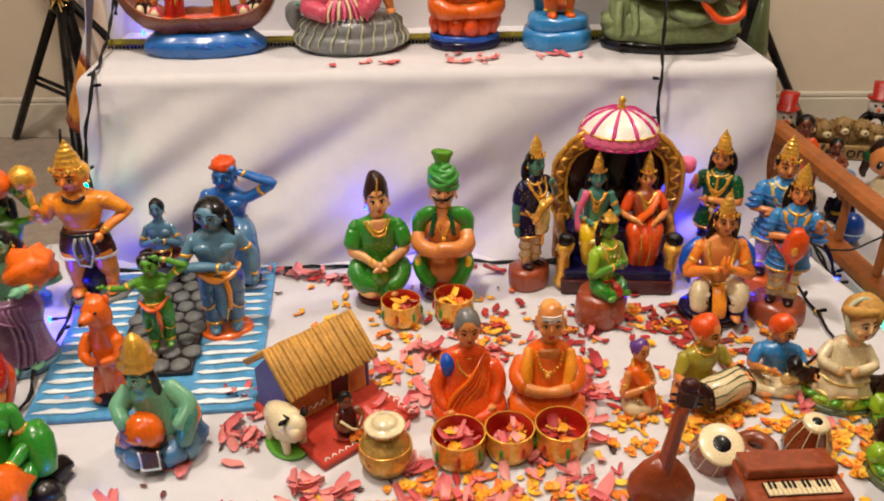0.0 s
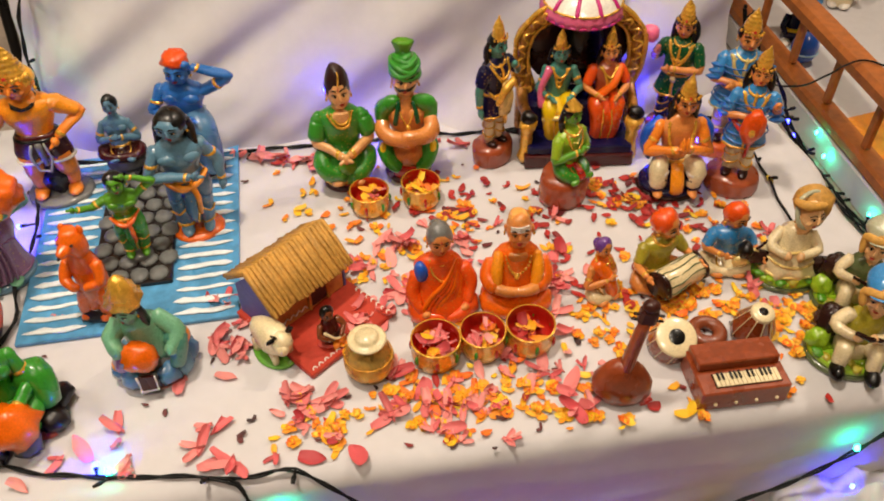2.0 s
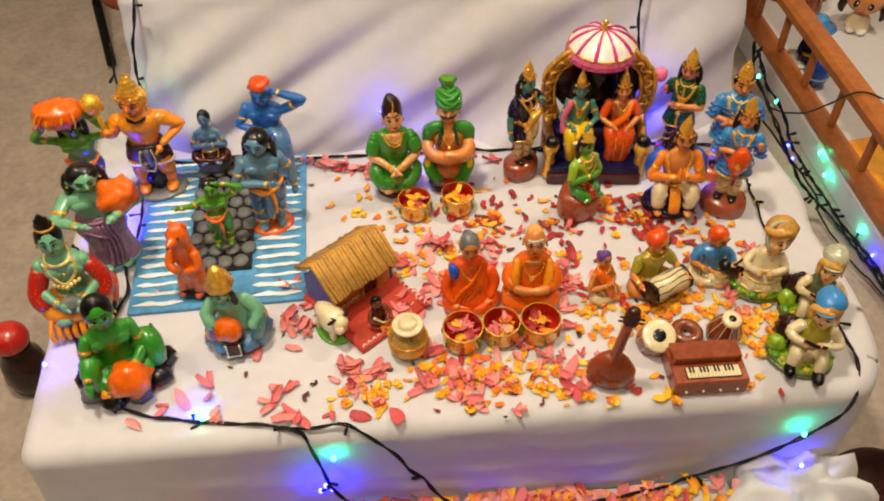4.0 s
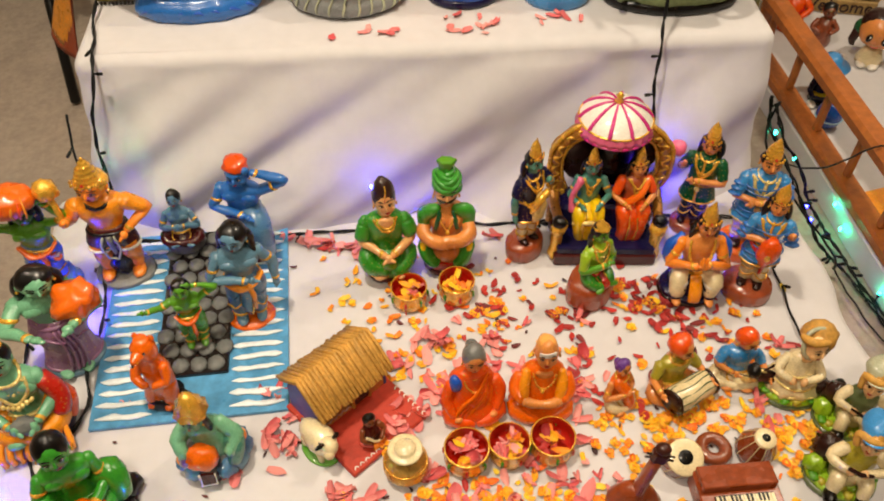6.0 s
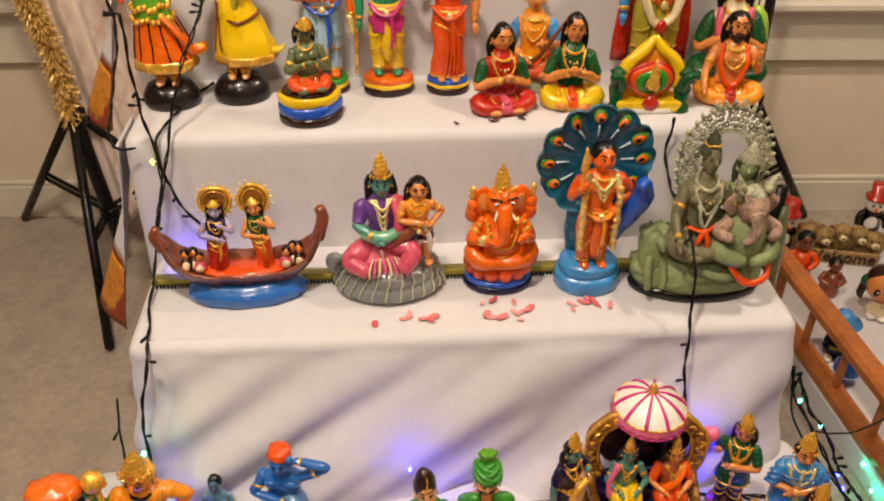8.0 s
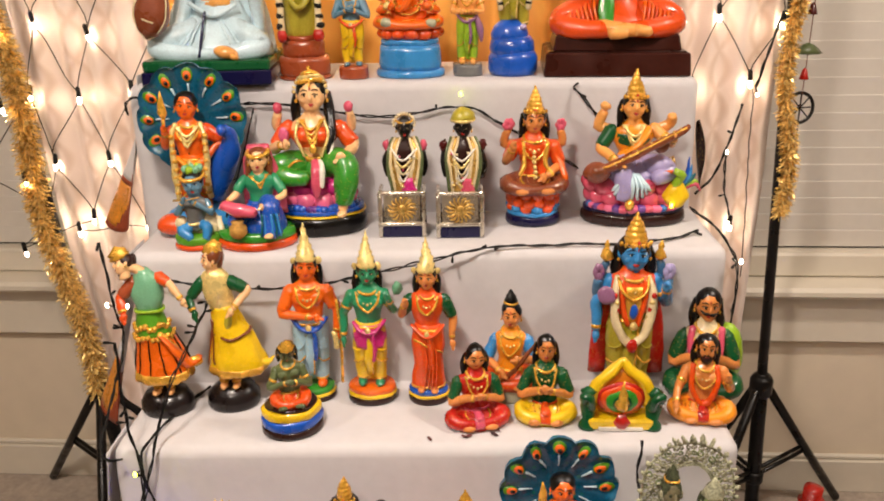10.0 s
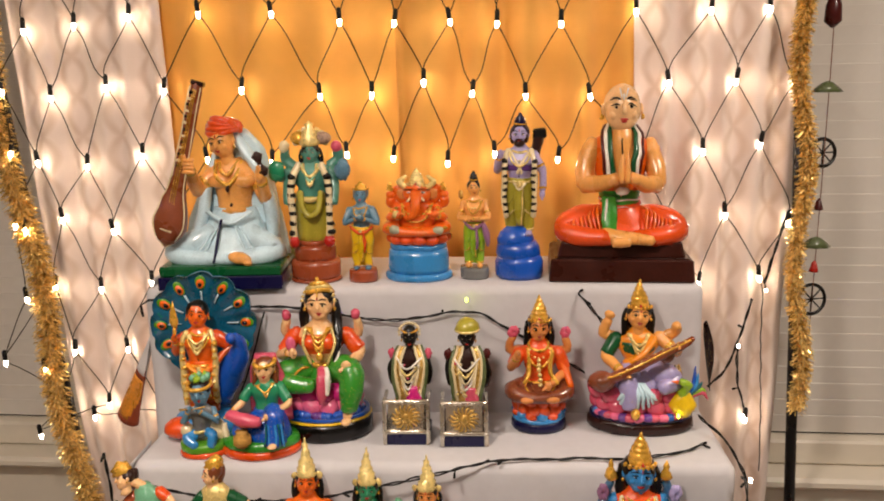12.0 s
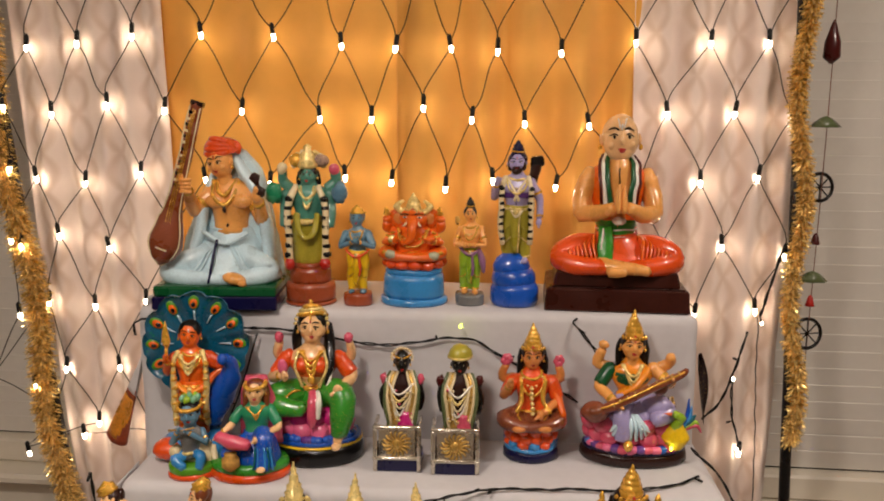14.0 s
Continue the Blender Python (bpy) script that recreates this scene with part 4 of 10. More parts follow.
def red_shawl(F):
    for s in (-1, 1):
        F.tube([(s * .17, .0, .47), (s * .25, -.06, .34), (s * .22, -.14, .24)], (.07, .075, .06), "red_cloth", seg=10)
    F.tube([(.2, .0, .4), (.28, -.04, .26), (.26, -.08, .12)], (.05, .06, .03), "deeporange", seg=8)
    rock(F, (0, -.2, .27), (.11, .07, .07), "stone_grey", 9.1, .3)
    for k in range(9):
        F.tube([(-.2 + .05 * k, -.2, .17), (-.22 + .055 * k, -.29, .09), (-.22 + .055 * k, -.3, .04)], .022, "saffron", seg=6)
    for k in range(7):
        F.ell((-.09 + .03 * k, -.13 - .004 * (3 - abs(3 - k)), .42 - .012 * (3 - abs(3 - k))), .018, "palegold", seg=7, rings=5)


sit("kneeling_shawl_doll", -.548, .915, P, .200, 16, "pale green kneeling doll with yellow skirt and red shawl", "bridge builder dolls", .88, red_shawl,
    skin="mint", upper="mint", lower="saffron", arms=("lap", "lap"), bands=(("navy", .12, .26),), knees=.82, headkw=dict(style="topknot", mark=""), trim="palegold")


def monkey_pumpkin(F):
    rock(F, (.02, -.26, .20), (.17, .14, .15), "orange", 9.3, .28)
    F.tube([(.12, .06, .16), (.25, -.04, .34), (.27, -.12, .14)], (.1, .095, .07), "green", seg=12)
    F.tube([(-.12, .06, .16), (-.22, -.1, .32), (-.2, -.16, .12)], (.09, .085, .06), "green", seg=12)
    rock(F, (-.16, -.24, .1), (.06, .06, .05), "saffron", 6.1, .3, 12, 8)
    for k in range(9):
        rock(F, (.3 * math.cos(k * .7), .26 * math.sin(k * .7) - .03, .06), (.1, .1, .07), "stone_grey" if k % 2 else "darkbase", k * 1.9, .3, 10, 7)


sit("squatting_green_doll", -.462, .795, P, .165, 24, "green painted doll squatting with an orange pumpkin", "bridge builder dolls", .92, monkey_pumpkin,
    skin="green", upper="green", lower="green", arms=("knee", "lap"), bands=(("darkbase", .09, .30),), necks=0, headkw=dict(style="cap", mark=""), trim="green", head_r=.145, knees=.7)

# seated pair with bowls
GREENPAIR = "seated couple"


def lady_green(F):
    base_disc(F, (("maroon", .05, .20), ("red", .08, .195)))
    F.loft([(.10, .20, .17, 0, -.03), (.16, .235, .19, 0, -.03), (.25, .22, .17, 0, -.02), (.33, .15, .12)], "green_cloth", seg=34)
    for s in (-1, 1):
        F.tube([(s * .08, .02, .24), (s * .185, -.07, .26), (s * .15, -.16, .20), (s * .03, -.20, .17)], (.09, .085, .07, .05), "green_cloth", seg=12)
        F.tube([(s * .03, -.20, .13), (s * .12, -.19, .12), (s * .18, -.14, .13)], (.022, .02, .012), "gold", seg=7)
        F.ell((s * .09, -.21, .135), (.06, .05, .028), "skin", seg=10, rings=6)
    F.ell((0, -.19, .25), (.09, .06, .07), "leaf")
    F.loft([(.26, .14, .11), (.36, .145, .11), (.46, .17, .115), (.54, .19, .11), (.60, .165, .09), (.635, .08, .065), (.67, .05, .05)], "green_cloth", seg=30)
    F.loft([(.52, .07, .03), (.58, .10, .035), (.625, .07, .03)], "lime", c=(0, -.085, 0), seg=16)
    F.loft([(.545, .05, .03), (.60, .075, .035), (.64, .055, .03)], "skin", c=(0, -.092, 0), seg=16)
    for r, z in ((.10, .535), (.075, .56)):
        F.tube([(-r, -.075, .63), (-r * .6, -.118, z + .02), (0, -.13, z), (r * .6, -.118, z + .02), (r, -.075, .63)], .010, "gold", seg=6)
    for s in (-1, 1):
        arm(F, (s * .175, 0, .56), (s * .215, -.07, .40), (s * .03, -.215, .355), .050, "skin", "green")
        F.tube([(s * .19, -.02, .53), (s * .218, -.06, .44)], (.064, .060), "green", seg=12)
    head(F, 0, -.02, .765, .122, "skin", style="tallbun", hair="umber", mark="red", turn=8)


doll("seated_lady_doll", -.081, 1.152, P, .196, 4, lady_green, "seated lady doll in a green gold-trimmed dress", GREENPAIR, wide=.80)


def man_turban(F):
    base_disc(F, (("maroon", .05, .17), ("red", .10, .165)))
    F.ell((-.14, -.03, .08), (.05, .06, .08), "purple")
    F.loft([(.14, .12, .11, 0, -.02), (.22, .135, .12, 0, -.03), (.30, .125, .11), (.40, .13, .105), (.50, .165, .11), (.575, .16, .09), (.615, .08, .065), (.66, .055, .055)], "tan", seg=30)
    for s in (-1, 1):
        # crossed legs in green with yellow cuffs
        F.tube([(s * .08, .04, .20), (s * .17, -.03, .25), (s * .15, -.10, .19), (s * .07, -.13, .14)], (.075, .07, .055, .04), "green", seg=12)
        F.ell((s * .185, -.06, .26), (.036, .055, .05), "yellow")
        # short open jacket over the shoulders
        F.tube([(s * .055, -.06, .625), (s * .12, -.045, .60), (s * .168, -.015, .54), (s * .175, -.015, .47)], (.03, .058, .066, .062), "green", seg=12)
        F.tube([(s * .05, -.085, .62), (s * .075, -.112, .55), (s * .09, -.108, .48)], (.016, .02, .018), "deepgreen", seg=8)
        F.ell((s * .06, -.088, .53), (.058, .035, .046), "tan", seg=12, rings=8)
        # folded arms lie level across the chest
        F.tube([(s * .175, -.03, .47), (s * .185, -.10, .42), (s * .10, -.17, .40), (-s * .05, -.185, .395 + s * .012)], (.052, .058, .056, .046), "tan", seg=12)
        F.ell((-s * .10, -.175, .395 + s * .012), (.045, .03, .035), "tan", seg=10, rings=7)
    F.tube([(-.075, -.08, .62), (-.04, -.128, .54), (0, -.14, .48), (.04, -.128, .54), (.075, -.08, .62)], .007, "gold", seg=6)
    F.ell((0, -.15, .465), .018, "gold", seg=8, rings=6)
    head(F, 0, -.02, .745, .108, "skin", style="none", mous=True, mark="red")
    F.ell((0, .005, .835), (.108, .108, .085), "green")
    for k in range(7):
        F.ring((0, .005, .800 + k * .018), .106 - .0022 * k * k, .020, "green", rot=(10 - 5 * k, 15 * (-1) ** k, 0), seg=22, ts=8)
    F.lathe([(.045, .885), (.052, .905), (.048, .925), (.078, .985), (.070, 1.0), (.02, .99)], "leaf", (-.005, .01, 0), sy=.6, seg=20, flutes=6, depth=.12)


doll("turbaned_man_doll", .008, 1.156, P, .218, -2, man_turban, "moustached man doll in a green turban sitting", GREENPAIR, wide=.82)


def petal_fill(F, r, z, n, seed, keys):
    rnd = random.Random(seed)
    for _ in range(n):
        a, q = rnd.uniform(0, 6.28), r * math.sqrt(rnd.random())
        petal(F, (q * math.cos(a), q * math.sin(a), z + rnd.uniform(0, .010)), rnd.uniform(.007, .013), rnd, rnd.choice(keys))


def petal(F, c, size, rnd, material, flat=False):
    """Soft curled petals with a pinched foot and a wavy tip, single or joined: pink ones star-like, yellow ones ruffled."""
    k = .3 if flat else 1
    turn = rnd.uniform(0, 6.28)
    star = material == "petal_pink" and not flat
    ruffle = material == "petal_yellow"
    count = rnd.choice((1, 1, 2, 2, 3, 4)) if star else rnd.choice((1, 1, 2, 4, 6)) if ruffle else rnd.choice((1, 1, 2))
    spread = rnd.uniform(.5, 1.35) if star else 6.28 / max(count, 3)
    vs, fs = [], []
    for q in range(count):
        e = Euler((rnd.uniform(-.45, .45) * k, rnd.uniform(-.5, .3) * k, turn + spread * (q + rnd.uniform(-.2, .2)))).to_matrix()
        L, W, cup = size * rnd.uniform(.75, 1.15) * (.62 if ruffle and count > 2 else 1), size * rnd.uniform(*(.26, .46) if star and count > 1 else (.34, .62)), size * rnd.uniform(.05, .4)
        bend, wave = rnd.uniform(-.35, .35), rnd.uniform(0, 6)
        foot = Vector(c) - e @ Vector((-L * .5, 0, 0)) * (1 if count > 1 else 0)
        o = len(vs)
        for i in range(7):
            t = -1 + i / 3
            w = max(.10, (1 - abs(max(t * .9 - .12, -1)) ** 2.4) ** .5 * (.55 + .45 * min(1, (t + 1) / .9)))
            for j in range(5):
                u = (j - 2) / 2
                lift = cup * (.35 * u * u * 2 + .9 * max(0, t) ** 2 + .5 * max(0, -t - .5)) + .06 * size * math.sin(4 * u + 3 * t + wave)
                vs.append(foot + e @ Vector((t * L + .10 * L * (1 - abs(u)) * (t > .6), (u * w + bend * t * t) * W, max(lift, 0) + .0012)))
        fs += [(o + i * 5 + j, o + (i + 1) * 5 + j, o + (i + 1) * 5 + j + 1, o + i * 5 + j + 1) for i in range(6) for j in range(4)]
    low = min(p.z for p in vs)
    if low < c[2] + .0004:
        vs = [p + Vector((0, 0, c[2] + .0004 - low)) for p in vs]
    F.put(vs, fs, material)


def bowl(x, y, r, h, turn, seed, keys):
    b = thing("offering_bowl", pose(x, y, P + .001, 0, 0, turn), "small round bowl, red inside, with flower petals", "bowl", "offering bowls")
    F = Shape()
    F.lathe([(r * .80, 0), (r * .96, h * .15), (r, h * .5), (r * .98, h * .93), (r, h * .96), (r, h), (r * .94, h)], "gold", cap=False, seg=28)
    F.lathe([(r * .94, h), (r * .92, h * .9), (r * .93, h * .5), (r * .85, h * .2), (r * .1, h * .16), (.0005, h * .16)], "red", cap=False, seg=28)
    F.lathe([(r * .8, 0.0005), (.0005, 0.0005)], "gold", cap=False, seg=28)
    F.make("bowl_body", b)
    for i in range(7):
        a = 2 * math.pi * i / 7
        F = Shape()
        F.ell((r * 1.0 * math.cos(a), r * 1.0 * math.sin(a), h * .5), (r * .09, r * .09, h * .22), "red" if i % 2 else "green", seg=8, rings=5)
        F.make("painted_flower", b)
    F = Shape()
    petal_fill(F, r * .62, h * .36, 12, seed, keys)
    F.make("petals", b)


bowl(-.052, 1.090, .027, .034, 0, 1, ("petal_yellow", "petal_pink"))
bowl(.019, 1.096, .027, .036, 20, 2, ("petal_yellow",))
bowl(.008, .822, .029, .036, 10, 3, ("petal_yellow", "petal_pink"))
bowl(.063, .828, .027, .035, 40, 4, ("petal_pink", "petal_pink", "petal_yellow"))
bowl(.119, .830, .029, .036, 70, 5, ("petal_yellow", "petal_red"))

# old couple wrapped in their cloths
def elder(lady):
    def fill(F):
        c = "deeporange_cloth" if lady else "orange_cloth"
        F.loft([(0, .33, .25, 0, -.03), (.05, .35, .27, 0, -.04), (.16, .33, .25, 0, -.03), (.28, .27, .20, 0, -.01), (.40, .25, .165), (.49, .24, .14), (.56, .18, .11), (.61, .08, .075), (.66, .055, .055)], c, seg=40)
        for s in (-1, 1):
            F.tube([(s * .10, -.05, .12), (s * .29, -.16, .11), (s * .16, -.27, .07), (s * .02, -.28, .05)], (.10, .10, .075, .05), c, seg=13)
        F.ring((0, -.02, .57), .098, .013, "gold", rot=(22, 0, 0), seg=20)
        if lady:
            F.ell((-.185, -.065, .46), (.085, .075, .10), "blue")
            # pleats drawn from one shoulder to the other knee
            for k in range(7):
                F.tube([(.16 + .012 * k, -.06 + .01 * k, .555 - .012 * k), (.05 + .018 * k, -.175, .44 - .03 * k), (-.13 + .025 * k, -.225 - .006 * k, .27 - .028 * k), (-.27 + .06 * k, -.25 - .008 * k, .13 - .012 * k)], (.016, .022, .024, .016), c if k % 3 else "orange", seg=7)
            F.tube([(-.10, -.06, .58), (-.09, -.14, .47), (0, -.17, .41), (.09, -.13, .47)], .010, "gold", seg=6)
            for s in (-1, 1):
                F.tube([(s * .235, -.02, .42), (s * .30, -.10, .26), (s * .24, -.24, .17)], (.075, .075, .045), c, seg=11)
                F.ell((s * .20, -.28, .15), (.05, .04, .032), "tan", seg=10, rings=7)
            head(F, 0, -.03, .775, .150, "tan", style="bun", hair="grey", mark="red", nod=6)
        else:
            F.loft([(.42, .05, .02), (.50, .10, .035), (.58, .09, .03)], "tan", c=(0, -.105, 0), seg=16)
            for k in range(15):
                a = math.pi * k / 14
                F.ell((.125 * math.cos(a), -.13 - .05 * math.sin(a), .56 - .16 * math.sin(a)), .014, "gold", seg=7, rings=5)
            F.ell((0, -.19, .385), .022, "gold", seg=8, rings=6)
            for s in (-1, 1):
                F.tube([(s * .19, -.05, .54), (s * .20, -.15, .42), (s * .18, -.22, .30)], (.05, .065, .05), "saffron", seg=10)
                F.tube([(s * .24, -.02, .43), (s * .285, -.12, .33), (s * .20, -.23, .30)], (.075, .080, .066), c, seg=12)
                F.tube([(s * .19, -.235, .30), (s * .08, -.275, .295), (-s * .05, -.285, .29)], (.060, .056, .045), "tan", seg=12)
            head(F, 0, -.03, .785, .160, "tan", style="none", mark="red", nod=6)
            for k in range(3):
                F.tube([(-.085, -.135, .835 + .02 * k), (0, -.168, .835 + .02 * k), (.085, -.135, .835 + .02 * k)], .009, "white", seg=6)
            F.ell((0, -.01, .87), (.105, .115, .075), "goldskin", seg=16, rings=9)
    return fill


doll("old_lady_doll", .022, .905, P, .138, 6, elder(True), "old lady doll wrapped in an orange saree, sitting", "old couple", wide=.80)
doll("priest_doll", .114, .905, P, .145, -4, elder(False), "bald priest doll in an orange robe, arms folded, sitting", "old couple", wide=.78)


# throne with royal couple under an umbrella
def throne(F):
    F.box((0, 0, .05), (.70, .46, .10), "maroon", bevel=.1)
    F.box((0, -.02, .125), (.66, .40, .06), "navy", bevel=.15)
    F.box((0, .09, .25), (.62, .22, .22), "navy", bevel=.1)
    for s in (-1, 1):
        F.lathe([(.045, .02), (.05, .06), (.036, .12), (.042, .24), (.055, .28), (.05, .32)], "gold", (s * .335, -.15, 0), seg=16, flutes=8, depth=.08)
        F.ell((s * .335, -.15, .355), (.05, .05, .045), "black")
        F.tube([(s * .335, -.14, .31), (s * .345, 0, .33), (s * .35, .14, .38)], .035, "oldgold", seg=10)
        F.box((s * .33, .15, .28), (.09, .08, .44), "oldgold", bevel=.2)
    # broad gilded band rising in an eight-sided arch
    half = [(.305, .36), (.355, .50), (.362, .62), (.335, .76), (.225, .885), (.10, .935)]
    way = [(-x, .16, z) for x, z in half] + [(x, .16, z) for x, z in half[::-1]]
    F.tube(way, .056, "oldgold", seg=12, per=4, flat=.8)
    mid = Vector((0, .16, .62))
    for off, m, r in ((.13, "gold", .014), (-.13, "gold", .016)):
        F.tube([Vector(p) + (mid - Vector(p)) * off + Vector((0, -.028, 0)) for p in way], r, m, seg=7, per=3)
    ripple = strand([Vector(p) + Vector((0, -.048, 0)) for p in way], .02)
    F.tube([p + (mid - p).normalized() * .026 * math.sin(i * 1.5) for i, p in enumerate(ripple)], .010, "gold", seg=6, per=2)
    F.ell((0, .21, .64), (.33, .03, .30), "umber", seg=24, rings=12)
    F.loft([(.42, .10, .02), (.66, .13, .03), (.86, .08, .02)], "black", c=(.03, .175, 0), seg=18)


def royal(F, x, skin, cloth, crown_kind):
    keep = F.T.copy()
    F.T = F.T @ Matrix.Translation((x, .03, .25)) @ Matrix.Scale(.60, 4) @ Matrix.Diagonal((.88, .9, 1, 1))
    cloth += "_cloth"
    F.loft([(-.24, .17, .10, 0, -.20), (-.1, .16, .12, 0, -.2), (.06, .18, .17, 0, -.15), (.18, .19, .19, 0, -.08), (.27, .15, .12, 0, 0)], cloth, seg=32, pleats=11, depth=.03)
    for q in (-1, 1):
        F.tube([(q * .08, .02, .2), (q * .12, -.22, .22), (q * .10, -.27, .02), (q * .09, -.26, -.16)], (.09, .09, .075, .06), cloth, seg=13)
        F.ell((q * .09, -.32, -.23), (.045, .075, .028), skin, seg=9, rings=6)
        F.tube([(q * .05, -.31, .22), (q * .06, -.345, .05), (q * .05, -.33, -.15)], .010, "gold", seg=5)
        arm(F, (q * .165, 0, .54), (q * .25, -.08, .38), (q * .12, -.24, .34), .046, skin, "" if x < 0 else "deeporange")
    F.loft([(.2, .14, .11), (.3, .13, .1), (.42, .15, .11), (.52, .175, .10), (.57, .14, .085), (.61, .07, .06), (.66, .05, .05)], skin if x < 0 else "terracotta", seg=28)
    for k in range(3):
        F.tube([(-.11 + .015 * k, -.06, .59), (0, -.125 - .006 * k, .50 - .05 * k), (.11 - .015 * k, -.06, .59)], .014, "gold", seg=6)
    F.ring((0, 0, .25), .15, .02, "gold", sy=.8, seg=22)
    if x < 0:
        F.tube([(-.12, -.06, .58), (-.21, -.12, .42), (-.2, -.2, .22)], .05, "pink", seg=9)
        F.tube([(-.2, -.28, .1), (0, -.33, .14), (.2, -.28, .1)], (.02, .04, .02), "palegold", seg=8)
    else:
        F.tube([(.13, -.05, .58), (.05, -.14, .44), (-.12, -.14, .28)], (.05, .06, .05), "orange", seg=9, flat=.6)
    head(F, 0, -.02, .755, .112, skin, style="long", hat=crown_kind)
    F.T = keep


def royal_throne(F):
    throne(F)
    royal(F, -.135, "sea", "yellow", "kirita")
    royal(F, .165, "tan", "deeporange", "kirita")


doll("royal_throne_doll", .255, 1.190, P, .224, -4, royal_throne, "royal couple doll on a gilded throne", "royal court dolls", wide=1.0)

U = thing("toy_umbrella", pose(.258, 1.235, P + .001, 0, 0, -4), "pink and white toy umbrella over the throne", "umbrella")
F = Shape()
F.tube([(0, .06, 0), (0, .05, .1), (0, 0, .2), (0, 0, .238)], .003, "gold", seg=8)
F.make("pole", U)
DOME = [(.0005, .242), (.018, .2395), (.034, .232), (.046, .2225), (.053, .213)]
F = Shape()
for k in range(10):
    a0, a1 = 2 * math.pi * k / 10, 2 * math.pi * (k + 1) / 10
    vs = []
    for j in range(4):
        a = a0 + (a1 - a0) * j / 3
        puff = 1 + .035 * math.sin(math.pi * j / 3)
        vs += [(r * puff * math.cos(a), r * puff * math.sin(a), z) for r, z in DOME]
    F.put(vs, [(j * 5 + i, j * 5 + i + 1, (j + 1) * 5 + i + 1, (j + 1) * 5 + i) for j in range(3) for i in range(4)], "white")
F.make("canopy", U)
for k in range(10):
    a = 2 * math.pi * k / 10
    F = Shape()
    F.tube([(max(r, .003) * math.cos(a), max(r, .003) * math.sin(a), z + .0008) for r, z in DOME], (.001, .0018, .0026, .003, .0032), "magenta", seg=6, per=2)
    F.make("rib", U)
F = Shape()
F.lathe([(.0535, .214), (.0555, .207), (.0565, .199), (.055, .199), (.053, .207)], "pink", cap=False, seg=48, flutes=24, depth=.03)
F.ring((0, 0, .2145), .0535, .0016, "gold", seg=40)
F.ring((0, 0, .199), .0557, .0016, "magenta", seg=40)
F.make("valance", U)
F = Shape()
F.lathe([(.006, .240), (.007, .244), (.003, .248), (.006, .253), (.001, .259)], "gold", seg=14)
F.make("finial", U)

COURT = "royal court dolls"


def tunic_stripes(F):
    for k in range(6):
        z = .39 + .052 * k
        F.ring((0, 0, z), .112 + .012 * abs(k - 2) / 2, .0045, "azure", rot=(0, 6 * (-1) ** k, 0), sy=.74, seg=24)
    for q in (-1, 1):
        for t in (.3, .55, .8):
            p = Vector((q * .118, 0, .66)).lerp(Vector((q * .16, -.05, .53)), t)
            band(F, p, (q * .04, -.05, -.13), .0445, "azure", .10)


stand("courtier_doll", .132, 1.178, P, .232, 34, "courtier doll in a navy coat with tall golden crown", COURT, .92, lambda F: (F.tube([(-.07, -.1, .48), (-.02, -.125, .58), (.06, -.1, .60)], (.02, .03, .02), "gold", seg=7), F.loft([(.40, .06, .03), (.50, .055, .03), (.60, .03, .02)], "palegold", c=(0, -.105, 0), seg=16)),
      skin="sea", upper="navy", lower="cream", dress="coat", arms=("down", "flute"), sash="gold", sleeve="navy", bands=(("terracotta", .13, .15),), headkw=dict(style="long", hat="kirita"))
sit("kneeling_attendant_doll", .215, 1.080, P, .166, 30, "small kneeling attendant doll in green and gold", COURT, .8,
    skin="leaf", upper="lime", lower="green", arms=("namaste", "namaste"), sleeve="lime", bands=(("terracotta", .25, .25),), sash="red", knees=.6, headkw=dict(style="long", hat="small"))
stand("courtier_doll", .402, 1.212, P, .218, -30, "courtier doll in a green coat with golden crown", COURT, 1.0, lambda F: F.ell((-.2, -.06, .74), (.06, .05, .06), "pink"),
      skin="tan", upper="deepgreen", lower="navy", dress="coat", arms=("bless", "fold"), sleeve="deepgreen", bands=(("terracotta", .08, .14),), headkw=dict(style="long", hat="kirita"))
stand("courtier_doll", .471, 1.160, P, .226, -14, "courtier doll in a blue tunic with golden crown", COURT, 1.1, tunic_stripes,
      skin="tan", upper="sky", lower="cream", dress="coat", arms=("fold", "fold"), sleeve="sky", bands=(("orange", .09, .17),), headkw=dict(style="cap", hat="kirita"), trim="palegold")
stand("courtier_doll", .452, 1.072, P, .226, -24, "courtier doll in blue with red sash holding a drum", COURT, .98, lambda F: (tunic_stripes(F), F.loft([(-.10, .03, .03), (-.03, .065, .055), (.06, .06, .05), (.11, .03, .03)], "deeporange", c=(.02, -.15, .55), seg=16), F.ell((.02, -.2, .55), (.02, .012, .03), "gold", seg=8, rings=6)),
      skin="tan", upper="sky", lower="ivory", dress="coat", arms=("fold", "bless"), sleeve="sky", sash="red", bands=(("terracotta", .12, .17),), headkw=dict(style="long", hat="kirita"))


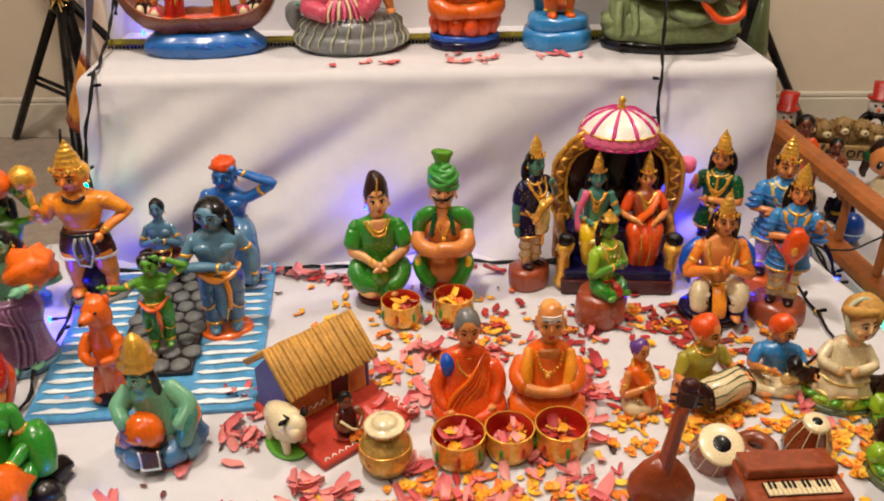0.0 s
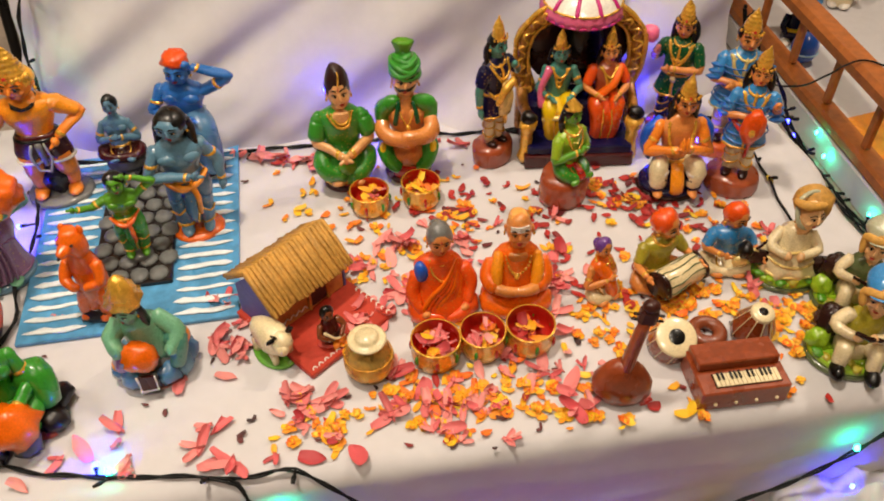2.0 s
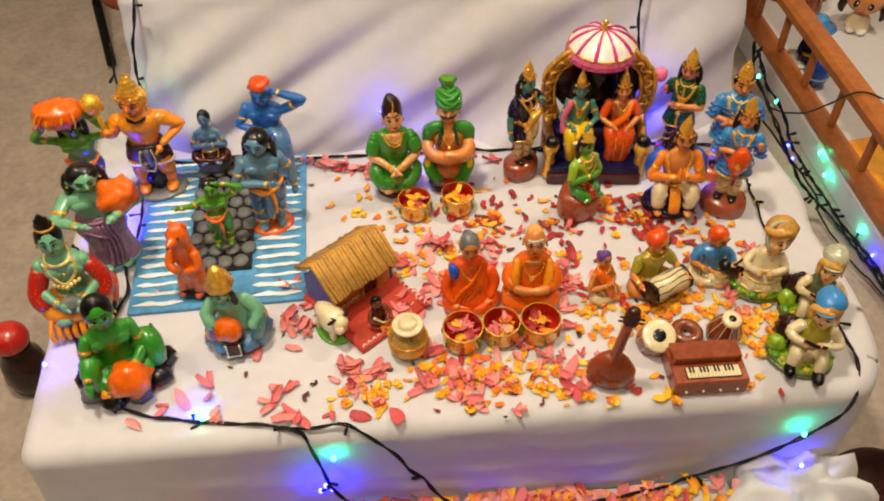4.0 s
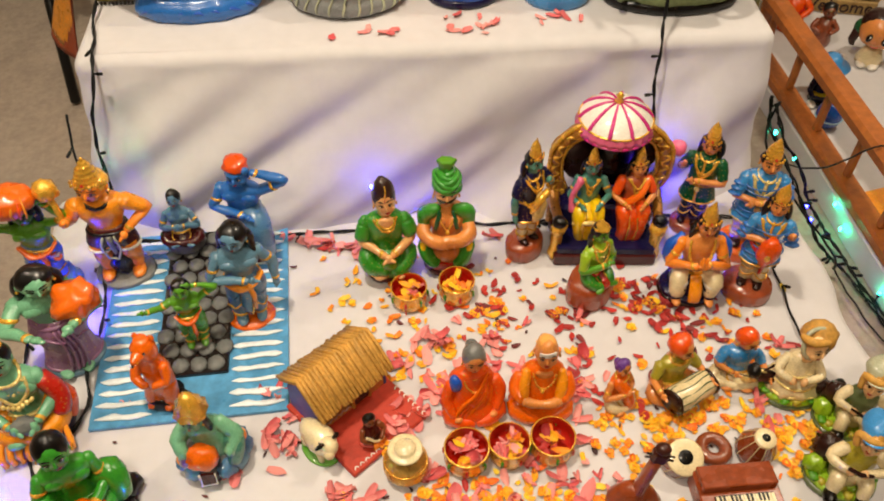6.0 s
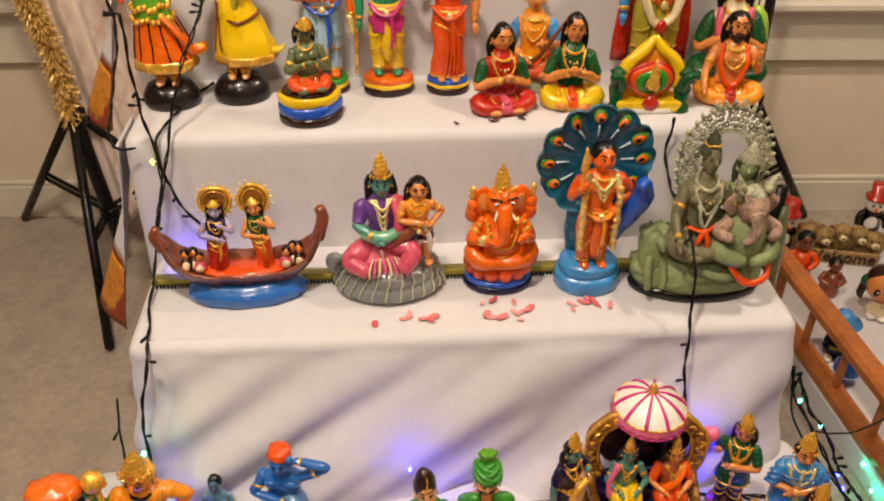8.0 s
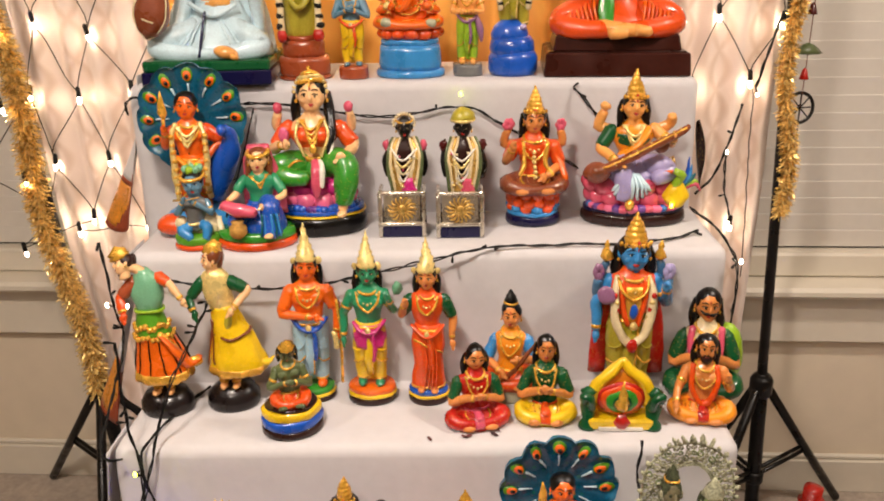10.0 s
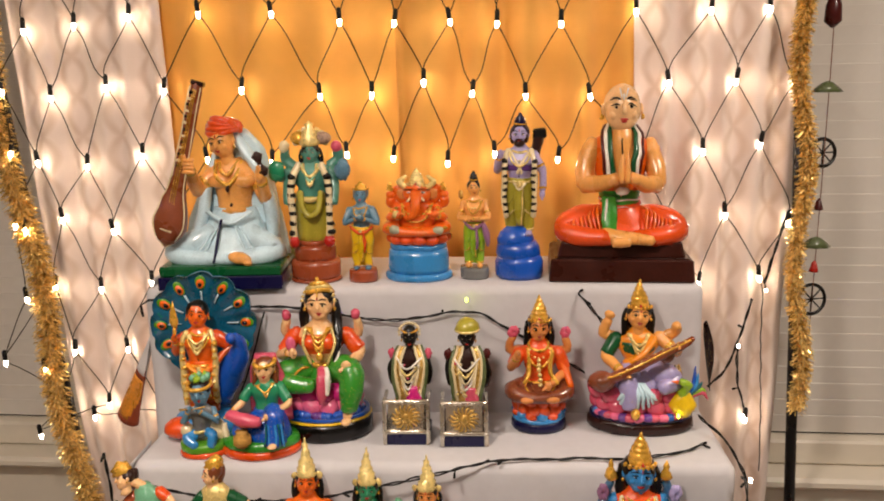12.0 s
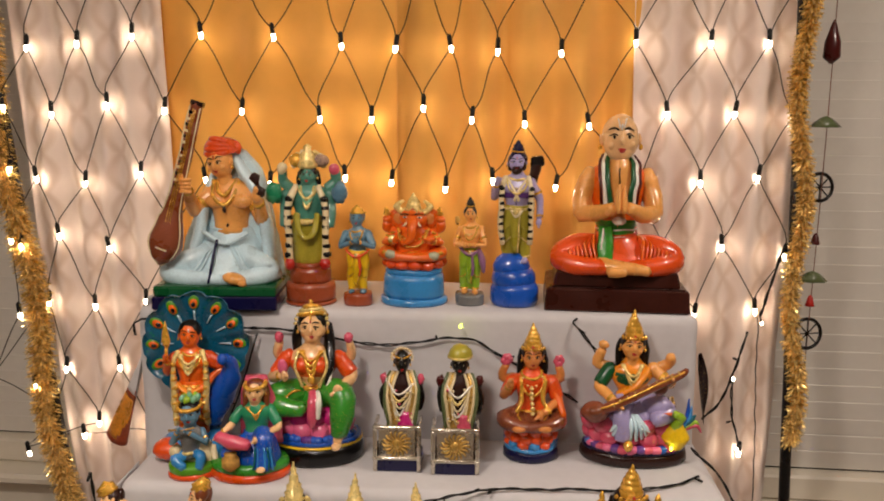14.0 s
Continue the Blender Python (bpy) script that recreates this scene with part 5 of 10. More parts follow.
def praying_kneeler(F):
    b = base_disc(F, (("umber", .04, .27), ("navy", .05, .26)), sy=.85)
    # one knee forward, striped drawers, blue wings of cloth behind the arms
    for q in (-1, 1):
        F.tube([(q * .09, .02, b + .14), (q * .15, -.15, b + .20), (q * .14, -.19, b + .06)], (.085, .08, .06), "ivory", seg=13)
        for k in range(4):
            band(F, (q * .145, -.165 - .008 * k, b + .17 - .04 * k), (0, -.2, -1), .078 - .005 * k, "navy" if k % 2 else "white", .16)
        F.ell((q * .14, -.235, b + .02), (.045, .07, .026), "tan", seg=9, rings=6)
        F.tube([(q * .16, .05, b + .52), (q * .24, .03, b + .44), (q * .26, .0, b + .32), (q * .21, .03, b + .18)], (.04, .062, .058, .03), "blue", seg=11, flat=.7)
    F.loft([(b, .19, .16), (b + .08, .19, .15), (b + .18, .15, .115), (b + .24, .125, .095)], "navy_cloth", seg=30)
    F.loft([(b + .02, .05, .03, 0, -.10), (b + .12, .055, .035, 0, -.08), (b + .22, .045, .03, 0, 0)], "saffron", c=(0, -.14, 0), seg=18, pleats=6, depth=.06)
    F.loft([(b + .20, .12, .095), (b + .30, .11, .085), (b + .42, .15, .10), (b + .50, .17, .09), (b + .55, .12, .07), (b + .60, .055, .055)], "tan", seg=28)
    for q in (-1, 1):
        arm(F, (q * .16, 0, b + .49), (q * .25, -.07, b + .30), (q * .035, -.19, b + .40), .048, "brightskin", "")
        F.loft([(0, .018, .028), (.06, .02, .03), (.12, .006, .01)], "brightskin", c=(q * .018, -.215, b + .40), seg=12)
        F.tube([(q * .10, -.05, b + .55), (q * .09, -.12, b + .42), (q * .02, -.14, b + .34)], .014, "gold", seg=6)
    F.ring((0, 0, b + .22), .125, .018, "gold", sy=.8, seg=22)
    head(F, 0, -.02, b + .70, .105, "tan", style="long", hat="kirita", mark="white")


doll("praying_kneeling_doll", .366, 1.084, P, .190, -6, praying_kneeler, "orange kneeling doll with folded palms and blue cape", COURT, wide=.92)

# musicians
MUS = "musician dolls"
sit("singer_doll", .216, .900, P, .092, 30, "small singer doll in orange with purple hair", MUS, .8, lambda F: F.tube([(-.1, -.02, .5), (.02, -.18, .3), (.08, -.22, .1)], .09, "orange", seg=8),
    skin="tan", upper="orange", lower="cream", arms=("namaste", "namaste"), headkw=dict(style="bun", hair="purple", mark=""), knees=.7)


def drum(F):
    F.lathe([(.12, -.27), (.14, -.2), (.155, 0), (.14, .2), (.12, .27)], "cream", (.06, -.3, .24), rot=(0, 90, 12), seg=22)
    for s in (-1, 1):
        F.lathe([(.135, -.02), (.145, 0), (.135, .02)], "umber", (.06 + s * .265 * math.cos(.2), -.3 + s * .265 * math.sin(.2), .24), rot=(0, 90, 12), seg=20)
    for k in range(12):
        a = k * math.pi / 6
        F.tube([(.06 - .26, -.3 - .052 + .13 * math.cos(a), .24 + .13 * math.sin(a)), (.06, -.3 + .155 * math.cos(a), .24 + .155 * math.sin(a)), (.06 + .26, -.3 + .052 + .13 * math.cos(a), .24 + .13 * math.sin(a))], .008, "olive", seg=5)


sit("drummer_doll", .296, .920, P, .108, 16, "drummer doll in a lime shawl with a striped drum", MUS, 1.0, drum,
    skin="tan", upper="mustard", lower="tan", arms=("out", "out"), sleeve="mustard", necks=1, headkw=dict(style="cap", hair="deeporange", mark="", turn=28, nod=10), head_r=.15)


def violin(F):
    F.ell((.16, -.26, .34), (.09, .04, .13), "palegold", (10, 30, 0))
    F.ell((.1, -.26, .24), (.1, .04, .1), "palegold", (10, 30, 0))
    F.tube([(.2, -.27, .42), (.3, -.28, .58)], .018, "umber")
    F.tube([(-.06, -.33, .44), (.3, -.31, .28)], .008, "umber", seg=5)


sit("fiddler_doll", .392, .932, P, .098, -10, "fiddler doll in a blue shirt with golden fiddle", MUS, 1.0, violin,
    skin="tan", upper="sky", lower="cream", arms=("veena", "out"), sleeve="sky", necks=0, headkw=dict(style="cap", hair="deeporange", mark="", turn=34, nod=16), head_r=.15)


def grassy_base(F, r, seed):
    base_disc(F, (("olive", .05, r), ("lime", .06, r * .95)), sy=.8)
    rnd = random.Random(seed)
    for k in range(34):
        a, q = k * 2.4, r * math.sqrt(rnd.uniform(.3, 1)) * .92
        rock(F, (q * math.cos(a), q * .8 * math.sin(a), .11), (.05, .045, .03), ("leaf", "lime", "mustard")[k % 3], k * 1.1, .4, 8, 6)


def bonnet_child(F):
    """Child sitting with spread dark boots, wide frilled dress and bonnet."""
    grassy_base(F, .33, 4)
    F.loft([(.10, .26, .20, 0, -.02), (.20, .27, .21, 0, -.02), (.34, .20, .16), (.46, .15, .12), (.54, .13, .10), (.60, .07, .06)], "ivory", seg=36, pleats=10, depth=.07)
    for k, (z, r) in enumerate(((.16, .27), (.28, .235), (.40, .18))):
        F.ring((0, -.015, z), r, .014, "palegold", sy=.78, seg=30)
    for q in (-1, 1):
        F.tube([(q * .10, -.05, .20), (q * .28, -.08, .24), (q * .36, -.10, .30)], (.085, .08, .06), "umber", seg=11)
        F.ell((q * .40, -.12, .34), (.07, .09, .085), "black", (0, q * 20, 0), 12, 8)
        F.tube([(q * .12, 0, .52), (q * .20, -.10, .42), (q * .07, -.19, .40)], (.055, .05, .036), "ivory", seg=10)
        F.ell((q * .06, -.2, .40), .04, "peach", seg=9, rings=6)
    head(F, .03, -.03, .76, .14, "peach", style="none", mark="", turn=26)
    F.loft([(.68, .12, .11, .06, .06), (.78, .165, .15, .06, .06), (.88, .14, .13, .06, .06), (.94, .06, .06, .06, .06)], "straw", seg=26, pleats=9, depth=.05)
    F.ring((.04, -.03, .79), .145, .022, "stonelight", rot=(68, 0, 22), sy=1.05, seg=24)
    F.tube([(-.12, -.04, .86), (-.02, -.12, .90), (.12, -.08, .88)], (.03, .045, .03), "straw", seg=9)


def cap_child(cap, vest):
    """Child sitting with pale trousers, dark boots, vest and peaked cap."""
    def fill(F):
        grassy_base(F, .34, 9)
        rock(F, (-.20, .10, .28), (.13, .12, .17), "umber", 3.0, .3, 16, 10)
        rock(F, (-.26, .0, .16), (.10, .10, .10), "lime", 7.0, .4, 14, 9)
        F.loft([(.12, .17, .15, .04), (.24, .17, .15, .04), (.30, .14, .12, .04)], "ivory", seg=24)
        for q in (-1, 1):
            F.tube([(q * .08 + .04, -.02, .24), (q * .12 + .04, -.18, .27), (q * .13 + .04, -.23, .14)], (.08, .072, .06), "ivory", seg=11)
            F.ell((q * .135 + .04, -.29, .12), (.065, .10, .06), "black", seg=12, rings=8)
            F.tube([(q * .14 + .04, 0, .52), (q * .24 + .04, -.08, .42), (q * .08 + .02, -.19, .44)], (.06, .054, .042), "ivory", seg=11)
            F.ell((q * .06 + .02, -.21, .45), .045, "peach", seg=9, rings=6)
        F.loft([(.26, .15, .12, .04), (.38, .15, .12, .04), (.50, .165, .11, .04), (.57, .12, .085, .04), (.61, .06, .06, .04)], vest, seg=26)
        F.tube([(-.08, -.22, .50), (.03, -.24, .47), (.16, -.2, .45)], (.02, .024, .02), "umber", seg=8)
        head(F, .05, -.03, .74, .15, "peach", style="cap", hair="straw", mark="", turn=-14)
        F.loft([(.80, .145, .15, .05, .045), (.85, .15, .155, .05, .05), (.905, .11, .12, .05, .06), (.93, .03, .03, .05, .06)], cap, seg=26)
        F.ell((.03, -.10, .815), (.11, .09, .014), cap, (-12, 0, 0), 16, 8)
        F.tube([(-.09, -.12, .70), (-.10, -.06, .80), (.0, -.13, .84), (.1, -.12, .82)], (.03, .04, .035, .03), "straw", seg=8)
    return fill


doll("garden_child_doll", .455, .898, P, .138, -18, bonnet_child, "porcelain child doll in cream dress on a green grassy base", "garden dolls", wide=.92)
doll("garden_child_doll", .474, .764, P, .135, -22, cap_child("sky", "mustard"), "porcelain child doll with a blue cap on a green grassy base", "garden dolls", wide=.92)
doll("garden_child_doll", .512, .842, P, .132, -24, cap_child("stonelight", "olive"), "porcelain child doll with a grey cap on a green base", "garden dolls", wide=.85)


# ---- toy props on the platform ----
# sea board with a stone bridge
B = thing("sea_board", pose(-.352, .908, P + .001, 0, 0, 3), "painted blue sea board with a grey stone bridge", "model board")
F = Shape()
F.box((0, .170, .003), (.262, .345, .006), "water_blue", bevel=.15)
F.make("water", B)
for s in (-1, 1):
    for k in range(17):
        F = Shape()
        rnd = random.Random(k + 50 * s)
        y0 = .012 + k * .0195
        x0 = s * .088
        pts = [(x0 - .036 + .012 * i + rnd.uniform(-.002, .002), y0 + .0008 * math.sin(i * 1.1 + k) + rnd.uniform(-.0008, .0008), .0065) for i in range(7)]
        F.tube(pts, [.001] + [rnd.uniform(.0036, .0072) for _ in range(5)] + [.001], "foam", seg=6, per=2, flat=.35)
        F.make("wave_crest", B)
F = Shape()
F.box((0.0, .20, .009), (.098, .27, .008), "darkbase", bevel=.2)
F.make("bridge_bed", B)
for r in range(10):
    for q in range(4):
        F = Shape()
        rnd = random.Random(r * 7 + q)
        rock(F, (-.037 + q * .0245 + (.006 if r % 2 else -.004), .08 + r * .0265, .0125), (.0125, .0132, .006), "stone_grey", r + q * 3.3, .2, 10, 6)
        F.make("bridge_stone", B)

# thatched hut on a red yard board
H = thing("toy_hut", pose(-.131, .903, P + .001, 0, 0, 40), "toy hut with straw roof and painted walls on a red yard", "toy hut")
F = Shape()
F.box((0, 0, .004), (.128, .142, .008), "red_board", bevel=.2)
F.make("yard", H)
for k in range(14):
    F = Shape()
    rnd = random.Random(k + 300)
    x, y = (-.058 + .0089 * k, -.066) if k < 7 else (.058, -.066 + .009 * (k - 7))
    F.tube([(x, y, .0083), (x + .003, y + .003, .0088), (x + .006, y, .0083)], .0009, "white", seg=5)
    F.make("painted_motif", H)
F = Shape()
HW, HD, HZ = .108, .062, .048
F.box((0, .036, .008 + HZ / 2), (HW, HD, HZ), "hut_tan", bevel=.04)
F.make("wall", H)
for s in (-1, 1):
    F = Shape()
    x = s * HW / 2
    F.put([(x, .036 - HD / 2, .008), (x, .036 + HD / 2, .008), (x, .036 + HD / 2, .056), (x, .036, .088), (x, .036 - HD / 2, .056),
           (x + s * .003, .036 - HD / 2, .008), (x + s * .003, .036 + HD / 2, .008), (x + s * .003, .036 + HD / 2, .056), (x + s * .003, .036, .088), (x + s * .003, .036 - HD / 2, .056)],
          [(0, 1, 2, 3, 4), (9, 8, 7, 6, 5), (0, 5, 6, 1), (1, 6, 7, 2), (2, 7, 8, 3), (3, 8, 9, 4), (4, 9, 5, 0)], "hut_blue", False)
    F.make("gable", H, label="blue painted gable wall")
F = Shape()
F.box((.012, .036 - HD / 2 - .001, .032), (.024, .004, .032), "black", bevel=.1)
F.make("doorway", H)
F = Shape()
for x in (-.002, .026):
    F.box((x, .036 - HD / 2 - .002, .032), (.004, .006, .038), "straw", bevel=.2)
F.box((.012, .036 - HD / 2 - .002, .050), (.032, .006, .004), "straw", bevel=.2)
F.make("door_frame", H)
for k in range(5):
    F = Shape()
    F.tube([(-.05 + .009 * k, .036 - HD / 2 - .0015, .018), (-.046 + .009 * k, .036 - HD / 2 - .002, .024), (-.042 + .009 * k, .036 - HD / 2 - .0015, .018)], .001, "white", seg=5)
    F.make("painted_zigzag", H)
for s in (-1, 1):
    F = Shape()
    F.box((0, .036 - s * .021, .0755), (HW + .014, .058, .003), "straw", rot=(s * 40, 0, 0), bevel=.2)
    F.make("roof", H)
    for k in range(22):
        F = Shape()
        rnd = random.Random(k + 40 * s)
        x = -.058 + k * .0055 + rnd.uniform(-.0006, .0006)
        F.tube([(x, .036, .0965 + rnd.uniform(-.001, .001)), (x + rnd.uniform(-.001, .001), .036 - s * .022, .0785), (x + rnd.uniform(-.001, .001), .036 - s * (.046 + rnd.uniform(0, .003)), .0575)], .0029, "straw", seg=6, per=1)
        F.make("straw_stick", H)


def cow(F):
    base_disc(F, (("leaf", .06, .4),), sy=.7)
    F.ell((0, 0, .45), (.42, .24, .28), "ivory")
    F.ell((.34, -.06, .62), (.18, .16, .2), "ivory")
    F.ell((.44, -.12, .58), (.11, .1, .1), "cream")
    for s in (-1, 1):
        F.tube([(.36, -.06 + s * .12, .78), (.36, -.06 + s * .18, .88)], (.03, .012), "black", seg=6)
        F.ell((.32, -.06 + s * .17, .72), (.04, .09, .04), "black", seg=8, rings=5)
        F.ell((.46, -.06 + s * .07, .66), .03, "black", seg=6, rings=4)
        for x in (-.24, .2):
            F.tube([(x, s * .13, .3), (x, s * .14, .06)], (.07, .055), "ivory", seg=8)
    F.tube([(-.4, 0, .55), (-.46, .02, .4), (-.44, .05, .2)], (.03, .02, .03), "grey", seg=6)


doll("toy_cow", -.178, .852, P, .066, -48, cow, "small white toy cow with dark horns", "", "toy cow")


def villager(F):
    base_disc(F, (("red_board", .04, .3),))
    F.ell((0, .0, .2), (.24, .2, .16), "umber")
    F.lathe([(.2, .14), (.2, .4), (.1, .62)], "maroon", sy=.8, seg=16)
    for s in (-1, 1):
        F.tube([(s * .17, 0, .52), (s * .28, -.1, .36), (s * .12, -.24, .3)], (.07, .06, .05), "brown", seg=8)
    F.tube([(-.2, -.2, .5), (.0, -.26, .3), (.22, -.2, .2)], .03, "ivory", seg=6)
    head(F, 0, -.02, .78, .16, "brown", style="cap", mark="")


doll("villager_doll", -.112, .858, P + .009, .056, 30, villager, "tiny brown villager doll squatting before the hut")

POT = thing("brass_pot", pose(-.069, .812, P + .001), "small engraved brass pot with a cream lid", "pot")
F = Shape()
F.lathe([(.016, 0), (.022, .004), (.0285, .018), (.0285, .030), (.022, .042), (.0155, .048), (.0145, .052), (.017, .0555)], "brass", seg=32)
for z in (.016, .022, .028, .034):
    F.ring((0, 0, z), .0283 - abs(z - .024) * .12, .0006, "gold", seg=32)
F.make("pot_body", POT)
F = Shape()
F.lathe([(.0180, .0555), (.0215, .0570), (.0218, .0590), (.0185, .0600), (.0140, .0595), (.0130, .0625), (.0105, .0655), (.001, .0668)], "ivory", seg=26)
F.make("lid", POT)

V = thing("toy_veena", pose(.203, .742, P + .001, 0, 0, -14), "small brown wooden toy string instrument standing upright", "toy instrument")
F = Shape()
F.lathe([(.010, 0), (.026, .005), (.033, .018), (.032, .034), (.022, .052), (.011, .064)], "toy_wood", sy=.62, seg=26)
F.make("gourd", V)
F = Shape()
F.tube([(.0, 0, .05), (.004, -.001, .09), (.009, -.001, .132)], (.0115, .0098, .0086), "toy_wood", seg=10, flat=.7)
F.make("neck", V)
F = Shape()
F.box((.0105, 0, .140), (.019, .015, .022), "dark_wood", rot=(0, 6, 0), bevel=.25)
F.ell((.0115, 0, .154), (.009, .008, .007), "dark_wood")
F.make("peg_head", V)
for k in range(4):
    F = Shape()
    F.tube([(-.005 + .001 * k, -.001, .134 + .008 * (k % 2)), (.026, -.001, .134 + .008 * (k % 2))], .0015, "umber", seg=6)
    F.make("tuning_peg", V)
for k in range(3):
    F = Shape()
    F.tube([(-.004 + .004 * k, -.0195, .022), (-.001 + .003 * k, -.0125, .06), (.006 + .002 * k, -.010, .13)], .0004, "cocoa", seg=5)
    F.make("string", V)


def tabla(x, y, h, r0, r1, turn, tip, label):
    t = thing("toy_tabla", pose(x, y, P + .001, tip, 0, turn), label, "toy drum", "toy drums")
    F = Shape()
    F.lathe([(r0 * .75, 0), (r0, h * .12), (r0 * 1.02, h * .4), (r1 * 1.03, h * .9), (r1, h)], "toy_wood", seg=28)
    F.make("drum_shell", t)
    F = Shape()
    F.lathe([(r1 * 1.04, h * .93), (r1 * 1.05, h), (r1 * .96, h * 1.035), (r1 * .4, h * 1.04), (.0005, h * 1.04)], "ivory", seg=28, cap=False)
    F.make("drumskin", t)
    F = Shape()
    F.lathe([(r1 * .42, h * 1.04), (r1 * .36, h * 1.06), (.0005, h * 1.062)], "black", seg=20, cap=False)
    F.make("tuning_patch", t)
    for k in range(10):
        a = 2 * math.pi * k / 10
        F = Shape()
        F.tube([(r1 * 1.04 * math.cos(a), r1 * 1.04 * math.sin(a), h * .95), (r0 * 1.03 * math.cos(a), r0 * 1.03 * math.sin(a), h * .4), (r0 * .99 * math.cos(a), r0 * .99 * math.sin(a), h * .12)], .0007, "cream", seg=5)
        F.make("strap", t)


tabla(.278, .806, .040, .025, .0225, 0, 26, "round brown toy drum with a white skin")
tabla(.378, .808, .052, .0235, .0130, 10, 10, "tapered brown toy drum with a small white skin")
RG = Shape()
RG.ring((0, 0, .0085), .0155, .0085, "cocoa", seg=32, ts=12)
RG.make("drum_ring", None, pose(.327, .812, P + .001), "brown cloth cushion ring for a toy drum", "ring")

HM = thing("toy_harmonium", pose(.334, .744, P + .001, 0, 0, 1) @ Matrix.Scale(.93, 4), "brown wooden toy harmonium with piano keys", "toy harmonium")
F = Shape()
F.box((0, 0, .016), (.108, .068, .032), "toy_wood", bevel=.06)
F.make("case", HM)
F = Shape()
F.box((0, .016, .0375), (.100, .034, .012), "toy_wood", rot=(-6, 0, 0), bevel=.12)
F.make("raised_top", HM)
F = Shape()
F.box((0.004, -.017, .0325), (.080, .020, .002), "umber", bevel=.1)
F.make("key_bed", HM)
for k in range(15):
    F = Shape()
    F.box((-.0325 + k * .0052, -.0175, .0342), (.0046, .018, .0022), "ivory", bevel=.12)
    F.make("white_key", HM)
for k in range(14):
    if k % 7 in (2, 6):
        continue
    F = Shape()
    F.box((-.0299 + k * .0052, -.013, .0362), (.0026, .0105, .0022), "black", bevel=.15)
    F.make("black_key", HM)
for k in range(4):
    F = Shape()
    F.ell((-.036 + k * .025, -.0352, .012), .0024, "ivory", seg=8, rings=6)
    F.make("knob", HM)


# ---- first step: boat, coil pair, elephant-headed doll, peacock doll, stone group ----
def boat(F):
    F.loft([(0, .42, .20), (.03, .45, .215), (.10, .44, .21), (.16, .36, .16)], "azure", seg=44, pleats=11, depth=.02)
    for k in range(7):
        F.tube([(-.40 + .12 * k, -.09 - .11 * math.sin((k + .5) / 7 * math.pi), .06), (-.34 + .12 * k, -.10 - .11 * math.sin((k + .5) / 7 * math.pi), .085), (-.28 + .12 * k, -.09 - .11 * math.sin((k + .7) / 7 * math.pi), .05)], (.004, .012, .004), "blue", seg=6)
    n = 28
    vs, fs = [], []
    for i in range(n + 1):
        t = -1 + 2 * i / n
        x, w = .60 * t, .17 * math.sqrt(max(0.0, 1 - abs(t) ** 2.6)) + .012
        lift = .30 * abs(t) ** 4.5
        for yy, zz in ((0, .13), (-.62, .155), (-1, .25), (-1.06, .28), (-.9, .275), (-.6, .22), (0, .21), (.6, .22), (.9, .275), (1.06, .28), (1, .25), (.62, .155)):
            vs.append((x, w * yy, zz + lift))
    m = 12
    for i in range(n):
        fs += [(i * m + j, (i + 1) * m + j, (i + 1) * m + (j + 1) % m, i * m + (j + 1) % m) for j in range(m)]
    fs += [tuple(range(m)), tuple(range(n * m, n * m + m))[::-1]]
    F.put(vs, fs, "cocoa")
    F.tube([(-.57, 0, .44), (-.62, 0, .54), (-.60, 0, .60)], (.045, .04, .03), "cocoa")
    F.tube([(.57, 0, .44), (.62, 0, .62), (.60, 0, .70)], (.05, .05, .045), "cocoa")
    F.ell((0, 0, .235), (.34, .13, .03), "deeporange")
    for s in (-1, 1):
        keep = F.T.copy()
        F.T = F.T @ Matrix.Translation((s * .18 - .015, .0, .2)) @ Matrix.Scale(.68, 4) @ Matrix.Rotation(radians(-4 * s), 4, "Y")
        standing(F, "tan" if s > 0 else "lilac", "deepgreen" if s > 0 else "navy", "deeporange" if s > 0 else "red", "saree", ("fold", "flute"), garland="", headkw=dict(style="long", hat="small"), sash="gold")
        F.lathe([(.02, -.012), (.12, -.016), (.16, 0), (.12, .016), (.02, .012)], "oldgold", (0, .07, .86), rot=(90, 0, 0), seg=22)
        F.ring((0, .055, .86), .165, .022, "gold", rot=(90, 0, 0), seg=26, ts=7)
        F.ring((0, .050, .86), .125, .010, "gold", rot=(90, 0, 0), seg=26, ts=6)
        for k in range(18):
            a = 2 * math.pi * k / 18
            F.tube([(.17 * math.cos(a), .06, .86 + .17 * math.sin(a)), (.225 * math.cos(a), .06, .86 + .225 * math.sin(a))], (.014, .008), "palegold", seg=6, per=2)
        F.T = keep
        for q in range(3):
            keep = F.T.copy()
            F.T = F.T @ Matrix.Translation((s * (.32 + .05 * q), -.03 + .04 * (q % 2), .23 + .012 * q)) @ Matrix.Scale(.22, 4)
            F.ell((0, 0, .25), (.22, .2, .25), ("rose", "maroon", "umber")[q])
            F.ell((0, -.15, .25), (.14, .1, .16), "ivory")
            head(F, 0, -.02, .66, .17, "tan", style="cap", mark="", face=False)
            F.T = keep


doll("boat_doll", -.352, 1.480, S1, .209, 3, boat, "brown boat with two crowned dolls on blue water", "", wide=.94)


